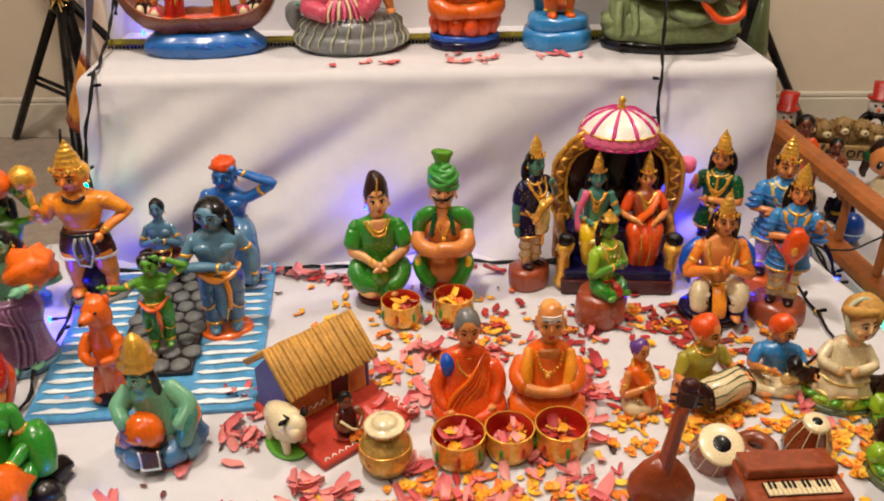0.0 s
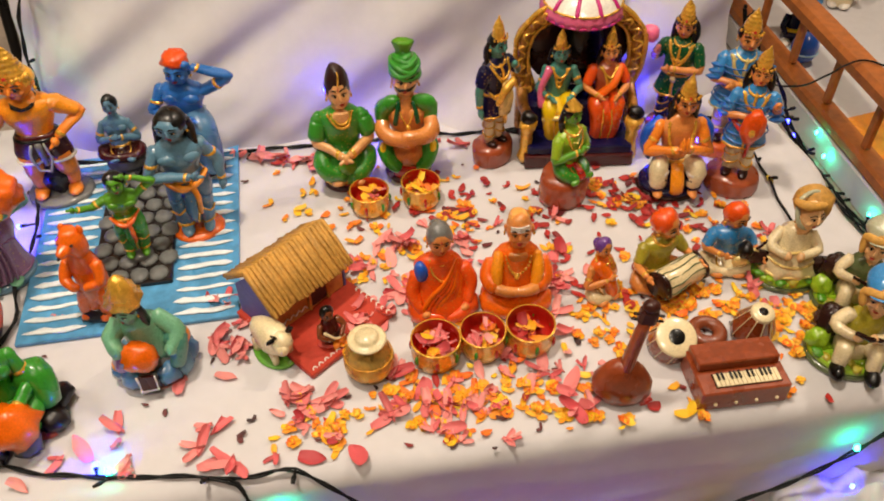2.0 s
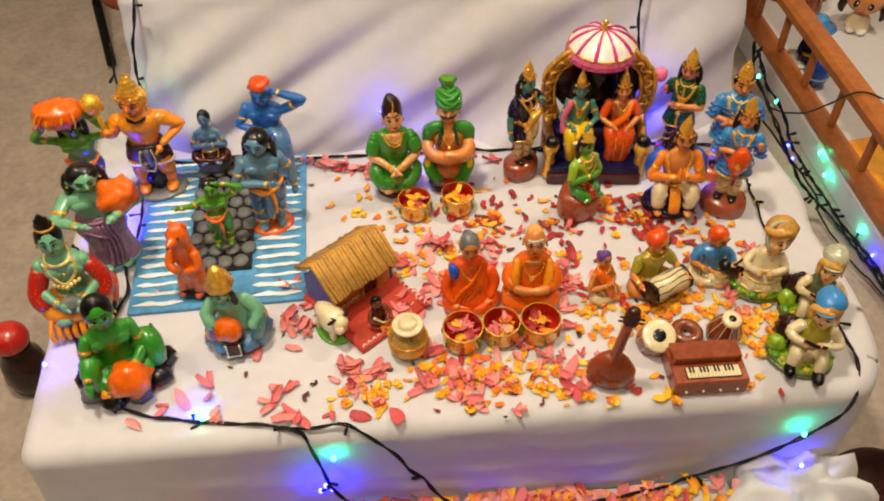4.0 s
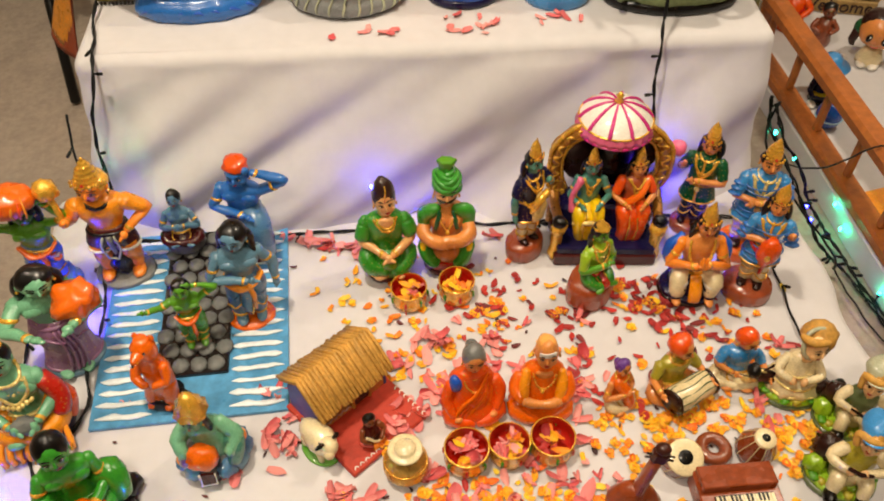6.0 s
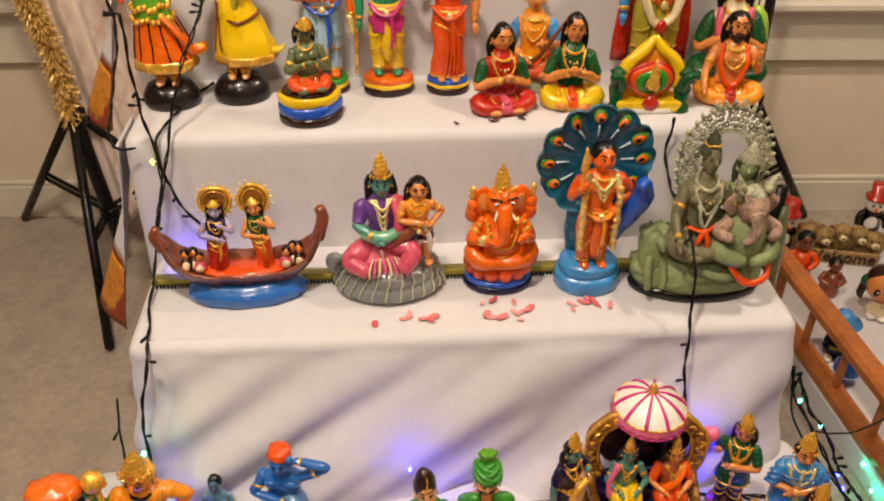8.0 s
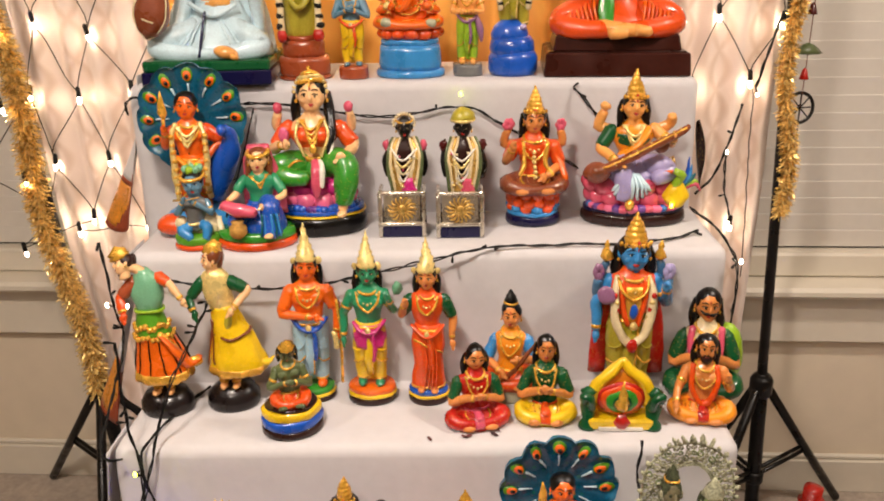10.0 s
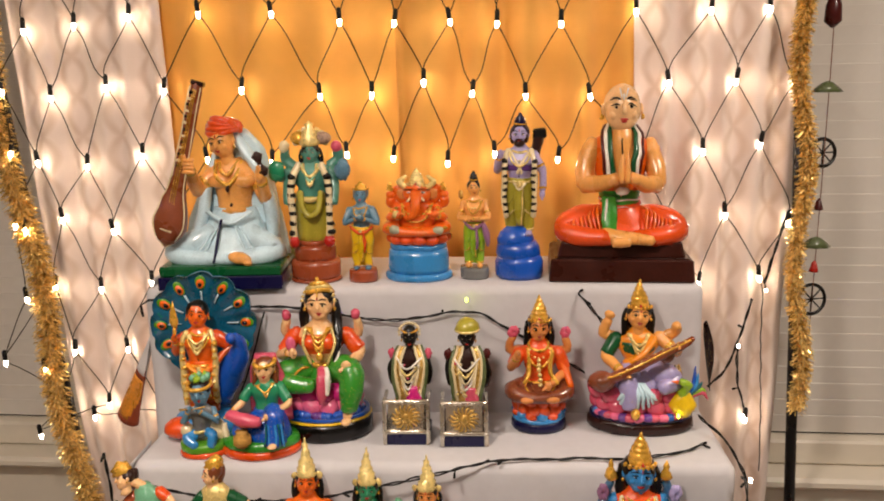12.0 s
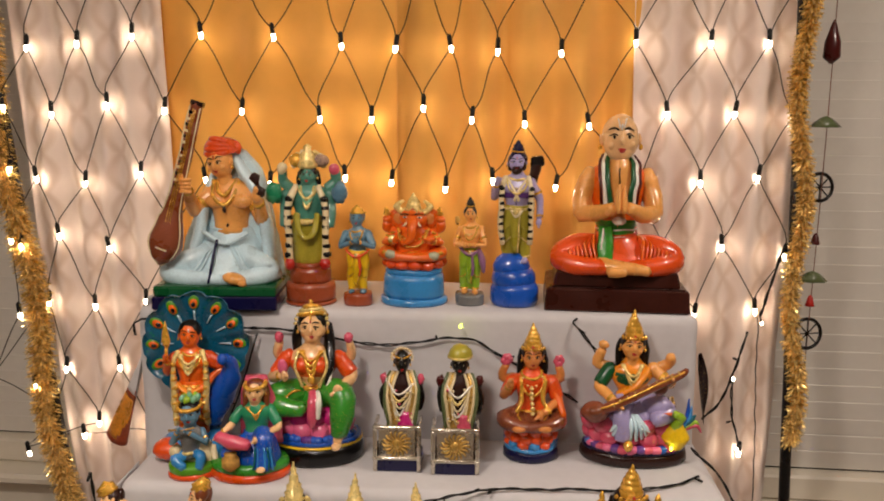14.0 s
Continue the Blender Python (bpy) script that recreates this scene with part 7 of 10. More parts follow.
# ---- second step ----
def dancer(skirt):
    one = skirt == "yellow"

    def fill(F):
        F.lathe([(.142, 0), (.150, .02), (.145, .07), (.115, .115), (.06, .14), (.01, .145)], "darkbase", seg=30, sy=.85)
        for q in (-1, 1):
            F.tube([(q * .04 - .01, 0, .34), (q * .04, -.02, .24), (q * .035, -.04, .15)], (.026, .025, .024), "skin", seg=9)
            F.ell((q * .038, -.065, .145), (.024, .045, .016), "skin", seg=8, rings=5)
            band(F, (q * .036, -.035, .168), (0, 0, 1), .029, "gold", .3)
        # bell skirt swinging out to one side, waist drawn to the other
        sway = .145 if one else .19
        F.T = F.T @ Matrix(((1, 0, sway, -.14 * sway), (0, 1, 0, 0), (0, 0, 1, 0), (0, 0, 0, 1)))
        if one:
            F.loft([(.225, .158, .125, .035), (.26, .160, .128, .035), (.34, .140, .112, .015), (.44, .112, .088, -.015), (.54, .086, .066, -.048), (.615, .068, .054, -.072)], "yellow", seg=44, pleats=9, depth=.03)
            F.loft([(.216, .158, .126, .037), (.236, .167, .134, .037), (.262, .163, .130, .035)], "gold", seg=44, pleats=9, depth=.03)
            F.tube([(.13, -.02, .28), (.20, -.02, .262), (.222, 0, .285)], (.05, .04, .012), "yellow", seg=9, flat=.5)
            F.tube([(-.115, -.035, .455), (-.015, -.098, .44), (.075, -.055, .462), (.085, .0, .47)], .008, "brown", seg=7)
            for q in (0, 1):
                F.tube([(-.115 - .015 * q, -.03, .54), (-.12 + .01 * q, -.06, .44), (-.115 + .03 * q, -.09, .29)], .005, "brown", seg=5)
            F.loft([(.47, .006, .006), (.52, .022, .014), (.58, .016, .010)], "mustard", c=(-.025, -.066, 0), seg=14)
            F.loft([(.60, .066, .052, -.074), (.66, .074, .058, -.095), (.73, .082, .060, -.112), (.79, .074, .05, -.122), (.825, .036, .032, -.13)], "palegold", seg=28)
            arm(F, (-.19, 0, .755), (-.245, -.03, .67), (-.215, -.075, .61), .030, "deepgreen", "deepgreen")
            arm(F, (-.045, 0, .755), (.055, -.02, .70), (-.005, -.085, .62), .028, "peach", "deepgreen")
            F.tube([(-.128, 0, .80), (-.136, -.005, .84), (-.14, -.008, .86)], (.03, .026, .028), "peach", seg=9)
            head(F, -.145, -.012, .885, .058, "peach", style="cap", hair="brown", mark="red", turn=-60)
            F.ell((-.105, .012, .875), (.028, .034, .06), "brown", seg=10, rings=7)
            F.lathe([(.046, .0), (.052, .012), (.042, .024), (.046, .042), (.026, .055), (.004, .072)], "gold", (-.14, .0, .92), seg=14, flutes=7, depth=.12)
        else:
            F.loft([(.225, .162, .13, -.015), (.262, .160, .13, -.018), (.34, .140, .112, -.04), (.41, .118, .092, -.062), (.48, .10, .078, -.085)], "orange", seg=44, pleats=12, depth=.03)
            F.loft([(.214, .163, .131, -.014), (.236, .170, .137, -.014), (.27, .164, .132, -.018)], "gold", seg=44, pleats=12, depth=.03)
            for k in range(12):
                a = 2 * math.pi * (k + .5) / 12
                F.tube([(-.018 + .160 * math.cos(a), .130 * math.sin(a), .275), (-.04 + .142 * math.cos(a), .114 * math.sin(a), .34), (-.078 + .104 * math.cos(a), .08 * math.sin(a), .47)], .0045, "black", seg=5)
            F.tube([(-.03, -.085, .50), (.06, -.10, .41), (.12, -.05, .31), (.18, -.01, .32)], (.02, .036, .045, .025), "orange", seg=9, flat=.5)
            F.ell((.15, -.02, .30), (.05, .03, .035), "gold", seg=10, rings=6)
            for row, z in enumerate((.475, .535)):
                for k in range(22):
                    a = 2 * math.pi * k / 22
                    F.ell((-.088 - .018 * row + (.104 - .014 * row) * math.cos(a), (.082 - .01 * row) * math.sin(a), z + .012 * math.sin(k * 1.7)), .017, "gold", seg=7, rings=5)
            for k in range(6):
                F.ell((-.03 + .014 * k, -.085 + .004 * k, .50 - .016 * k), .020, "gold", seg=7, rings=5)
            F.loft([(.47, .098, .076, -.085), (.54, .088, .07, -.105), (.60, .076, .058, -.118), (.635, .072, .055, -.122)], "leaf", seg=26)
            F.loft([(.625, .066, .052, -.122), (.69, .082, .062, -.135), (.76, .084, .062, -.148), (.82, .066, .05, -.158), (.86, .034, .03, -.17)], "mint", seg=28)
            F.ring((-.12, 0, .625), .078, .010, "lime", sy=.76, seg=24)
            arm(F, (-.215, .0, .79), (-.275, -.03, .71), (-.245, -.08, .64), .030, "deeporange", "terracotta")
            arm(F, (-.095, 0, .81), (-.02, -.03, .785), (.06, -.07, .70), .026, "peach", "deeporange")
            F.tube([(-.17, 0, .83), (-.21, -.005, .865), (-.245, -.008, .88)], (.03, .026, .028), "peach", seg=9)
            head(F, -.275, -.012, .90, .056, "peach", style="cap", hair="umber", mark="red", turn=-60, tip=-28)
            F.ell((-.235, .012, .905), (.026, .032, .05), "umber", seg=10, rings=7)
            F.lathe([(.046, .0), (.054, .012), (.042, .024), (.048, .042), (.026, .055), (.004, .075)], "gold", (-.293, .0, .93), rot=(0, -32, 0), seg=14, flutes=7, depth=.12)
    return fill


DAN = "bell-skirt dancer dolls"
doll("dancer_doll", -.489, 1.757, S2, .322, 4, dancer("orange"), "dancing doll with an orange bell skirt on a dark base", DAN, wide=1.0)
doll("dancer_doll", -.371, 1.775, S2, .326, 4, dancer("yellow"), "dancing doll with a yellow bell skirt on a dark base", DAN, wide=1.0)


def bow_quiver(F):
    F.tube([(.17, -.05, .1), (.18, -.05, .4), (.17, -.06, .62)], .010, "gold", seg=6)


sit("kneeling_olive_doll", -.245, 1.686, S2, .178, 14, "olive kneeling doll with dark hair on a striped base", "crowned standing dolls", .90,
    skin="olive", upper="olive", lower="deeporange", arms=("namaste", "namaste"), bands=(("umber", .08, .31), ("blue", .09, .31), ("yellow", .08, .30), ("umber", .03, .27)), headkw=dict(style="long", hat="small", mark="", nod=24), knees=.75, head_r=.13, necks=1)
TRIO = "crowned standing dolls"
stand("crowned_orange_doll", -.222, 1.800, S2, .346, 4, "tall orange doll with golden crown and staff", TRIO, .95, bow_quiver,
      skin="orange", upper="orange", lower="paleblue", arms=("fold", "down"), sash="blue", bands=(("umber", .03, .13), ("yellow", .02, .13), ("green", .03, .125)), headkw=dict(style="long", hat="tall"), sleeve="orange")
stand("crowned_green_doll", -.112, 1.790, S2, .334, 2, "tall green doll in yellow dhoti with golden crown", TRIO, .95, lambda F: (F.tube([(-.2, -.04, .35), (-.21, -.04, .45)], .02, "palegold"), rock(F, (.18, .0, .70), (.03, .025, .04), "mint", 2.0, .3, 10, 7), F.loft([(.36, .098, .076), (.42, .104, .08), (.50, .084, .066)], "magenta", seg=28, pleats=10, depth=.03)),
      skin="jade", upper="jade", lower="yellow", arms=("down", "bless"), sash="magenta", bands=(("umber", .04, .15), ("yellow", .025, .15), ("orange", .035, .145)), headkw=dict(style="long", hat="tall"))
stand("crowned_lady_doll", -.005, 1.785, S2, .324, -2, "crowned lady doll in a red-orange saree", TRIO, .96,
      skin="tan", upper="deeporange", lower="deeporange", dress="saree", arms=("bless", "down"), sash="deeporange", sleeve="deepgreen", bands=(("umber", .04, .13), ("yellow", .02, .13), ("blue", .03, .125)), headkw=dict(style="long", hat="tall"))
SAGE = "seated devotee dolls"
sit("seated_devotee_doll", .080, 1.712, S2, .150, 10, "seated lady doll in red with a green blouse", SAGE, .93,
    skin="tan", upper="red", lower="red", arms=("namaste", "namaste"), sleeve="deepgreen", sash="rose", headkw=dict(style="long"))


def small_veena(F):
    F.tube([(-.16, -.22, .16), (.05, -.25, .34), (.26, -.2, .58)], (.03, .022, .018), "brown", seg=8)
    F.ell((-.16, -.2, .16), (.08, .07, .08), "brown")


sit("seated_devotee_doll", .148, 1.800, S2, .215, -6, "seated doll with topknot playing a long lute", SAGE, .85, small_veena,
    skin="tan", upper="saffron", lower="deeporange", arms=("lap", "veena"), sleeve="sky", bands=(("stonelight", .12, .26),), headkw=dict(style="topknot"))
sit("seated_devotee_doll", .205, 1.725, S2, .160, -2, "seated praying doll in green and yellow", SAGE, .84,
    skin="tan", upper="deepgreen", lower="yellow", arms=("namaste", "namaste"), sleeve="deepgreen", sash="deeporange", headkw=dict(style="long"))
sit("seated_devotee_doll", .488, 1.728, S2, .158, -10, "bearded seated doll in orange and yellow", SAGE, .90,
    skin="tan", upper="tan", lower="saffron", arms=("knee", "bless"), sash="red", garland="deeporange", headkw=dict(style="long", beard="umber"))
sit("seated_devotee_doll", .508, 1.805, S2, .212, -10, "seated doll with green shawl and long hair", SAGE, .85, lambda F: F.ell((.2, .1, .25), (.16, .12, .28), "lime"),
    skin="tan", upper="ivory", lower="deepgreen", arms=("namaste", "namaste"), sleeve="deepgreen", garland="rose", headkw=dict(style="long", mous=True))


def four_armed(F):
    for q in (-1, 1):
        F.tube([(q * .11, .03, .61), (q * .19, .02, .57), (q * .195, -.03, .66)], (.036, .033, .026), "stoneblue", seg=9)
        for k in range(6):
            a = k * math.pi / 3
            F.ell((q * .195 + .018 * math.cos(a), -.03, .70 + .022 * math.sin(a)), (.018, .018, .026), "mauve" if q < 0 else "lilac", seg=8, rings=6)
        F.tube([(q * .11, .04, .63), (q * .165, .04, .67), (q * .15, .02, .74)], (.03, .028, .024), "stoneblue", seg=9)
        F.lathe([(.014, 0), (.038, .02), (.030, .05), (.014, .07), (.018, .085), (.003, .11)], "gold", (q * .15, .01, .75), seg=14)
        # red cape behind, flaring to the knees
        F.loft([(.10, .05, .02, q * .17, .06), (.3, .06, .025, q * .155, .06), (.5, .055, .03, q * .125, .05), (.64, .04, .035, q * .10, .03)], "red_cloth", seg=18)
        F.tube([(q * .085, -.03, .68), (q * .105, -.075, .58), (q * .10, -.09, .48), (q * .06, -.10, .38), (0, -.108, .33)], (.018, .024, .024, .024, .024), "ivory", seg=9)
        for k in range(6):
            F.ell((q * (.108 - .006 * k), -.098, .60 - .04 * k), (.016, .010, .016), "palegold" if k % 2 else "red", seg=7, rings=5)
        F.tube([(q * .055, -.05, .68), (q * .065, -.085, .56), (q * .03, -.1, .44)], .014, "deeporange", seg=7)
    F.loft([(.44, .035, .014), (.54, .05, .016), (.64, .045, .014)], "gold", c=(0, -.082, 0), seg=18)
    F.ell((0, -.10, .51), (.024, .014, .04), "blue", seg=10, rings=7)
    F.ell((-.155, -.10, .60), (.05, .02, .05), "mauve", seg=12, rings=8)
    F.ell((0, -.125, .33), (.03, .02, .04), "red", seg=10, rings=7)


stand("four_armed_blue_doll", .366, 1.800, S2, .362, -2, "tall blue four-armed doll with red cape and garland", "", .90, four_armed,
      skin="sky", upper="deeporange", lower="mustard", arms=("down", "bless"), sash="", bands=(("umber", .04, .15),), headkw=dict(style="long", hat="kirita"), stocky=1.2, shoulder=.11, head_r=.09)


def crest_throne(F):
    F.box((0, 0, .08), (.72, .3, .16), "yellow", bevel=.15)
    F.box((0, -.14, .03), (.5, .05, .06), "white", bevel=.2)
    for s in (-1, 1):
        F.lathe([(.11, 0), (.10, .05), (.06, .12), (.085, .3), (.05, .46), (.09, .52), (.02, .58)], "deepgreen", (s * .36, -.06, 0), seg=16)
        F.tube([(s * .33, 0, .3), (s * .26, 0, .6), (s * .1, 0, .8), (0, 0, .95)], (.09, .08, .07, .03), "yellow", seg=10)
    F.ell((0, .04, .42), (.3, .07, .4), "saffron", seg=24, rings=12)
    for r, m, y in ((.27, "red", -.06), (.23, "deeporange", -.085), (.18, "green", -.11), (.12, "deepgreen", -.13), (.09, "gold", -.15)):
        F.ell((0, y, .42), (r, .05, r * .92), m, seg=24, rings=10)
    F.lathe([(.06, .36), (.075, .42), (.05, .5), (.055, .56), (.02, .66), (.005, .76)], "gold", (0, -.19, 0), seg=14)
    F.lathe([(.04, -.1), (.1, .02), (.05, .1)], "red", (0, -.17, .15), rot=(180, 0, 0), sy=.4, seg=14)
    for s in (-1, 1):
        F.tube([(s * .33, -.12, .3), (s * .36, -.16, .48), (s * .43, -.16, .5), (s * .42, -.14, .4)], (.05, .05, .045, .03), "deepgreen", seg=10)
        F.tube([(s * .3, -.05, .1), (s * .24, -.1, .02)], (.05, .03), "saffron", seg=8)


doll("crest_pedestal", .334, 1.690, S2, .130, -2, crest_throne, "yellow and green ornamental pedestal with a golden crest", "", "pedestal", wide=1.16)

# ---- third step ----
doll("peacock_rider_doll", -.462, 1.995, S3, .330, 6, peacock_doll((), True), "orange doll with a peacock tail fan behind", "peacock dolls", wide=1.0)


def flute_cow(F):
    base_disc(F, (("deeporange", .06, .27), ("leaf", .09, .265)), sy=.75)
    F.loft([(.14, .17, .10, .08, .06), (.26, .19, .11, .08, .06), (.36, .12, .08, .08, .06)], "ivory", seg=22)
    F.ell((-.17, -.02, .28), (.07, .09, .08), "cream")
    F.tube([(.22, .05, .3), (.26, .0, .2), (.25, -.03, .14)], (.05, .04, .035), "ivory", seg=9)
    # seated figure with crossed legs
    F.tube([(-.02, .0, .24), (-.16, -.10, .22), (-.06, -.17, .16)], (.065, .06, .045), "sky", seg=10)
    F.tube([(.04, .0, .24), (.13, -.12, .25), (.10, -.15, .13)], (.065, .06, .045), "sky", seg=10)
    F.loft([(.2, .12, .09), (.34, .105, .085), (.48, .15, .085), (.54, .11, .07), (.58, .05, .05)], "grey", seg=24)
    F.ring((0, 0, .27), .112, .02, "palegold", sy=.8, seg=20)
    for q in (-1, 1):
        arm(F, (q * .13, 0, .5), (q * .19, -.08, .4), (q * .05 - .06, -.15, .56), .038, "slate", "")
    F.tube([(-.2, -.17, .58), (.08, -.17, .60)], .012, "brass", seg=6)
    head(F, 0, -.02, .72, .135, "slate", style="cap", mark="white")
    F.ring((0, 0, .80), .125, .024, "gold", rot=(10, 0, 0), seg=20)
    for k in range(7):
        a = 2 * math.pi * k / 7
        rock(F, (.08 * math.cos(a), .02 + .06 * math.sin(a), .88), (.04, .035, .045), "lime" if k % 2 else "mint", k * 1.3, .3, 9, 6)


doll("flute_player_doll", -.442, 1.905, S3, .160, 8, flute_cow, "small blue-grey doll sitting beside a white calf", "", wide=.98)


def sitting_lady(F):
    base_disc(F, (("deeporange", .07, .33), ("green", .07, .32)), sy=.7)
    keep = F.T.copy()
    F.T = F.T @ Matrix.Translation((.06, .02, .14)) @ Matrix.Scale(.86, 4)
    # skirt: one knee up, pleats down to the base
    F.loft([(-.02, .22, .19, 0, -.04), (.1, .21, .17, 0, -.04), (.2, .16, .12), (.27, .12, .095)], "blue_cloth", seg=32, pleats=12, depth=.03)
    F.tube([(.05, 0, .18), (.09, -.17, .27), (.09, -.22, .12), (.10, -.23, -.01)], (.10, .095, .09, .10), "blue_cloth", seg=14)
    F.tube([(-.06, 0, .16), (-.2, -.12, .13), (-.26, -.16, .05)], (.11, .09, .07), "blue_cloth", seg=14)
    for k in range(6):
        F.tube([(.02 + .028 * k, -.29 + .006 * abs(k - 3), .2), (.01 + .036 * k, -.325 + .008 * abs(k - 3), -.01)], .012, "sky" if k % 2 else "teal", seg=5)
    F.ell((.08, -.34, .0), (.045, .05, .022), "peach", seg=9, rings=6)
    F.loft([(.24, .115, .09), (.32, .105, .08), (.42, .145, .095), (.49, .145, .08), (.53, .09, .065), (.57, .045, .045)], "jade", seg=28)
    for k in range(3):
        F.tube([(-.09 + .02 * k, -.05, .53), (0, -.1, .46 - .03 * k), (.09 - .02 * k, -.05, .53)], .008, "gold", seg=5)
    # veil behind the shoulders
    F.loft([(.1, .2, .05, .03, .1), (.35, .2, .05, .02, .1), (.6, .16, .06, 0, .08), (.8, .1, .06, 0, .05)], "rose", seg=24)
    arm(F, (-.14, 0, .48), (-.22, -.08, .36), (-.31, -.16, .30), .040, "peach", "jade")
    arm(F, (.14, 0, .48), (.22, -.1, .34), (.06, -.24, .28), .040, "peach", "jade")
    F.tube([(-.34, -.18, .28), (-.2, -.22, .24), (-.04, -.25, .22)], (.05, .075, .05), "rose", seg=10)
    F.lathe([(.04, 0), (.085, .04), (.08, .1), (.045, .14), (.06, .16)], "straw", (-.21, -.26, -.02), seg=16)
    head(F, 0, -.02, .67, .11, "peach", style="long", hair="brown", hat="")
    F.ring((0, -.01, .735), .095, .022, "gold", rot=(14, 0, 0), seg=20)
    F.T = keep


doll("seated_pot_lady_doll", -.333, 1.918, S3, .190, 6, sitting_lady, "seated lady doll in blue skirt and green blouse", "", wide=1.0)


def lotus_queen(F):
    base_disc(F, (("black", .10, .262), ("yellow", .012, .258), ("blue", .03, .25)), sy=.74)
    for k in range(40):
        a = k * 2.4
        F.ell((.20 * math.cos(a), .145 * math.sin(a) - .02, .15), (.03, .026, .022), "blue" if k % 3 else "purple", seg=7, rings=5)
    # lotus seat of puffed petals in two tiers
    for n, rr, z, w, m in ((12, .17, .185, .055, "pink"), (11, .15, .255, .058, "magenta")):
        for k in range(n):
            a = 2 * math.pi * (k + .5) / n
            F.ell((rr * math.cos(a), rr * .74 * math.sin(a), z), (w, w * .8, .052), m, (16 * math.sin(a), -16 * math.cos(a), 0), 12, 8)
    F.loft([(.15, .16, .12), (.24, .17, .125), (.31, .15, .11)], "magenta", seg=28)
    # folded leg and hanging leg in green
    F.loft([(.29, .14, .11), (.35, .135, .1), (.41, .10, .08)], "green_cloth", seg=26)
    F.tube([(-.04, 0, .36), (-.15, -.07, .37), (-.215, -.09, .355), (-.15, -.155, .335), (-.03, -.175, .325)], (.075, .08, .06, .055, .035), "green_cloth", seg=14)
    F.tube([(.05, 0, .36), (.14, -.10, .39), (.175, -.15, .35), (.165, -.17, .26), (.15, -.175, .19)], (.075, .08, .072, .058, .045), "green_cloth", seg=14)
    F.tube([(.15, -.178, .19), (.145, -.19, .155)], (.030, .026), "peach", seg=10)
    F.ell((.145, -.215, .145), (.028, .05, .018), "peach", seg=10, rings=6)
    for q in (-1, 1):
        F.tube([(q * .06, -.09, .40), (q * .11, -.14, .40), (q * .14, -.17, .35)], .007, "gold", seg=5)
    F.tube([(.01, -.12, .41), (.02, -.165, .36), (.02, -.185, .28), (.01, -.18, .22)], (.02, .034, .03, .014), "rose", seg=8, flat=.6)
    F.tube([(.035, -.12, .41), (.05, -.17, .36), (.05, -.185, .28)], (.012, .02, .012), "white", seg=7, flat=.6)
    # torso in a gilded bodice
    F.loft([(.38, .088, .07), (.43, .08, .062), (.48, .105, .076), (.54, .135, .078), (.575, .13, .068), (.605, .08, .052), (.64, .045, .042)], "peach", seg=30)
    F.loft([(.455, .092, .068), (.50, .118, .086), (.545, .138, .083), (.572, .120, .074)], "deeporange_cloth", seg=30)
    for q in (-1, 1):
        F.ell((q * .05, -.06, .525), (.048, .036, .042), "deeporange_cloth", seg=12, rings=8)
        F.tube([(q * .07, -.06, .61), (q * .085, -.095, .53), (q * .045, -.115, .43)], .009, "palegold", seg=6)
    arm(F, (-.135, 0, .56), (-.215, -.03, .46), (-.145, -.14, .50), .036, "peach", "deeporange")
    F.ell((-.138, -.165, .555), (.03, .014, .045), "pink", (10, 0, 0), 10, 7)
    arm(F, (.135, 0, .56), (.215, -.03, .46), (.155, -.13, .43), .036, "peach", "deeporange")
    F.ell((.15, -.165, .425), (.03, .016, .045), "peach", (10, 0, 0), 10, 7)
    for q in (-1, 1):
        F.tube([(q * .125, .04, .55), (q * .20, .05, .55), (q * .19, .02, .64)], (.03, .028, .022), "peach", seg=9)
        F.ell((q * .188, .01, .665), (.026, .022, .03), "rose", seg=10, rings=7)
        for t in (.45, .6):
            band(F, Vector((q * .135, 0, .56)).lerp(Vector((q * .215, -.03, .46)), t), (q * .08, -.03, -.1), .042, "gold", .25)
    for k in range(4):
        F.tube([(-.07 + .008 * k, -.05, .61), (0, -.095 - .006 * k, .565 - .028 * k), (.07 - .008 * k, -.05, .61)], .008, "gold", seg=6)
    F.ell((0, -.115, .47), (.02, .012, .024), "gold", seg=9, rings=6)
    F.ring((0, 0, .405), .092, .017, "gold", sy=.8, seg=26)
    for k in range(9):
        F.ell((-.072 + .018 * k, -.085 + .03 * abs(k - 4) / 4, .392), (.010, .008, .016), "palegold", seg=6, rings=4)
    # long plaits over the shoulders
    F.tube([(.075, .02, .74), (.092, -.01, .64), (.10, -.07, .54), (.088, -.11, .44)], (.026, .03, .024, .012), "black", seg=9)
    F.tube([(.108, -.075, .55), (.104, -.10, .48), (.09, -.12, .43)], .010, "white", seg=6)
    F.tube([(-.075, .03, .74), (-.092, .02, .64), (-.085, .04, .52)], (.026, .028, .016), "black", seg=9)
    head(F, 0, -.012, .735, .092, "peach", style="cap")
    for z, r, m in ((.812, .078, "gold"), (.832, .066, "palegold"), (.848, .050, "gold")):
        F.tube([(-r, .0, z - .018), (-r * .7, -.045, z), (0, -.062, z + .010), (r * .7, -.045, z), (r, .0, z - .018)], (.008, .014, .017, .014, .008), m, seg=8)
    F.tube([(0, -.092, .79), (0, -.075, .83)], .006, "gold", seg=6)
    F.ell((0, -.045, .872), (.012, .010, .020), "gold", seg=8, rings=6)
    for k in range(11):
        a = math.pi * k / 10
        F.ell((.088 * math.cos(a), -.035, .755 + .086 * math.sin(a)), .011, "palegold", seg=7, rings=5)


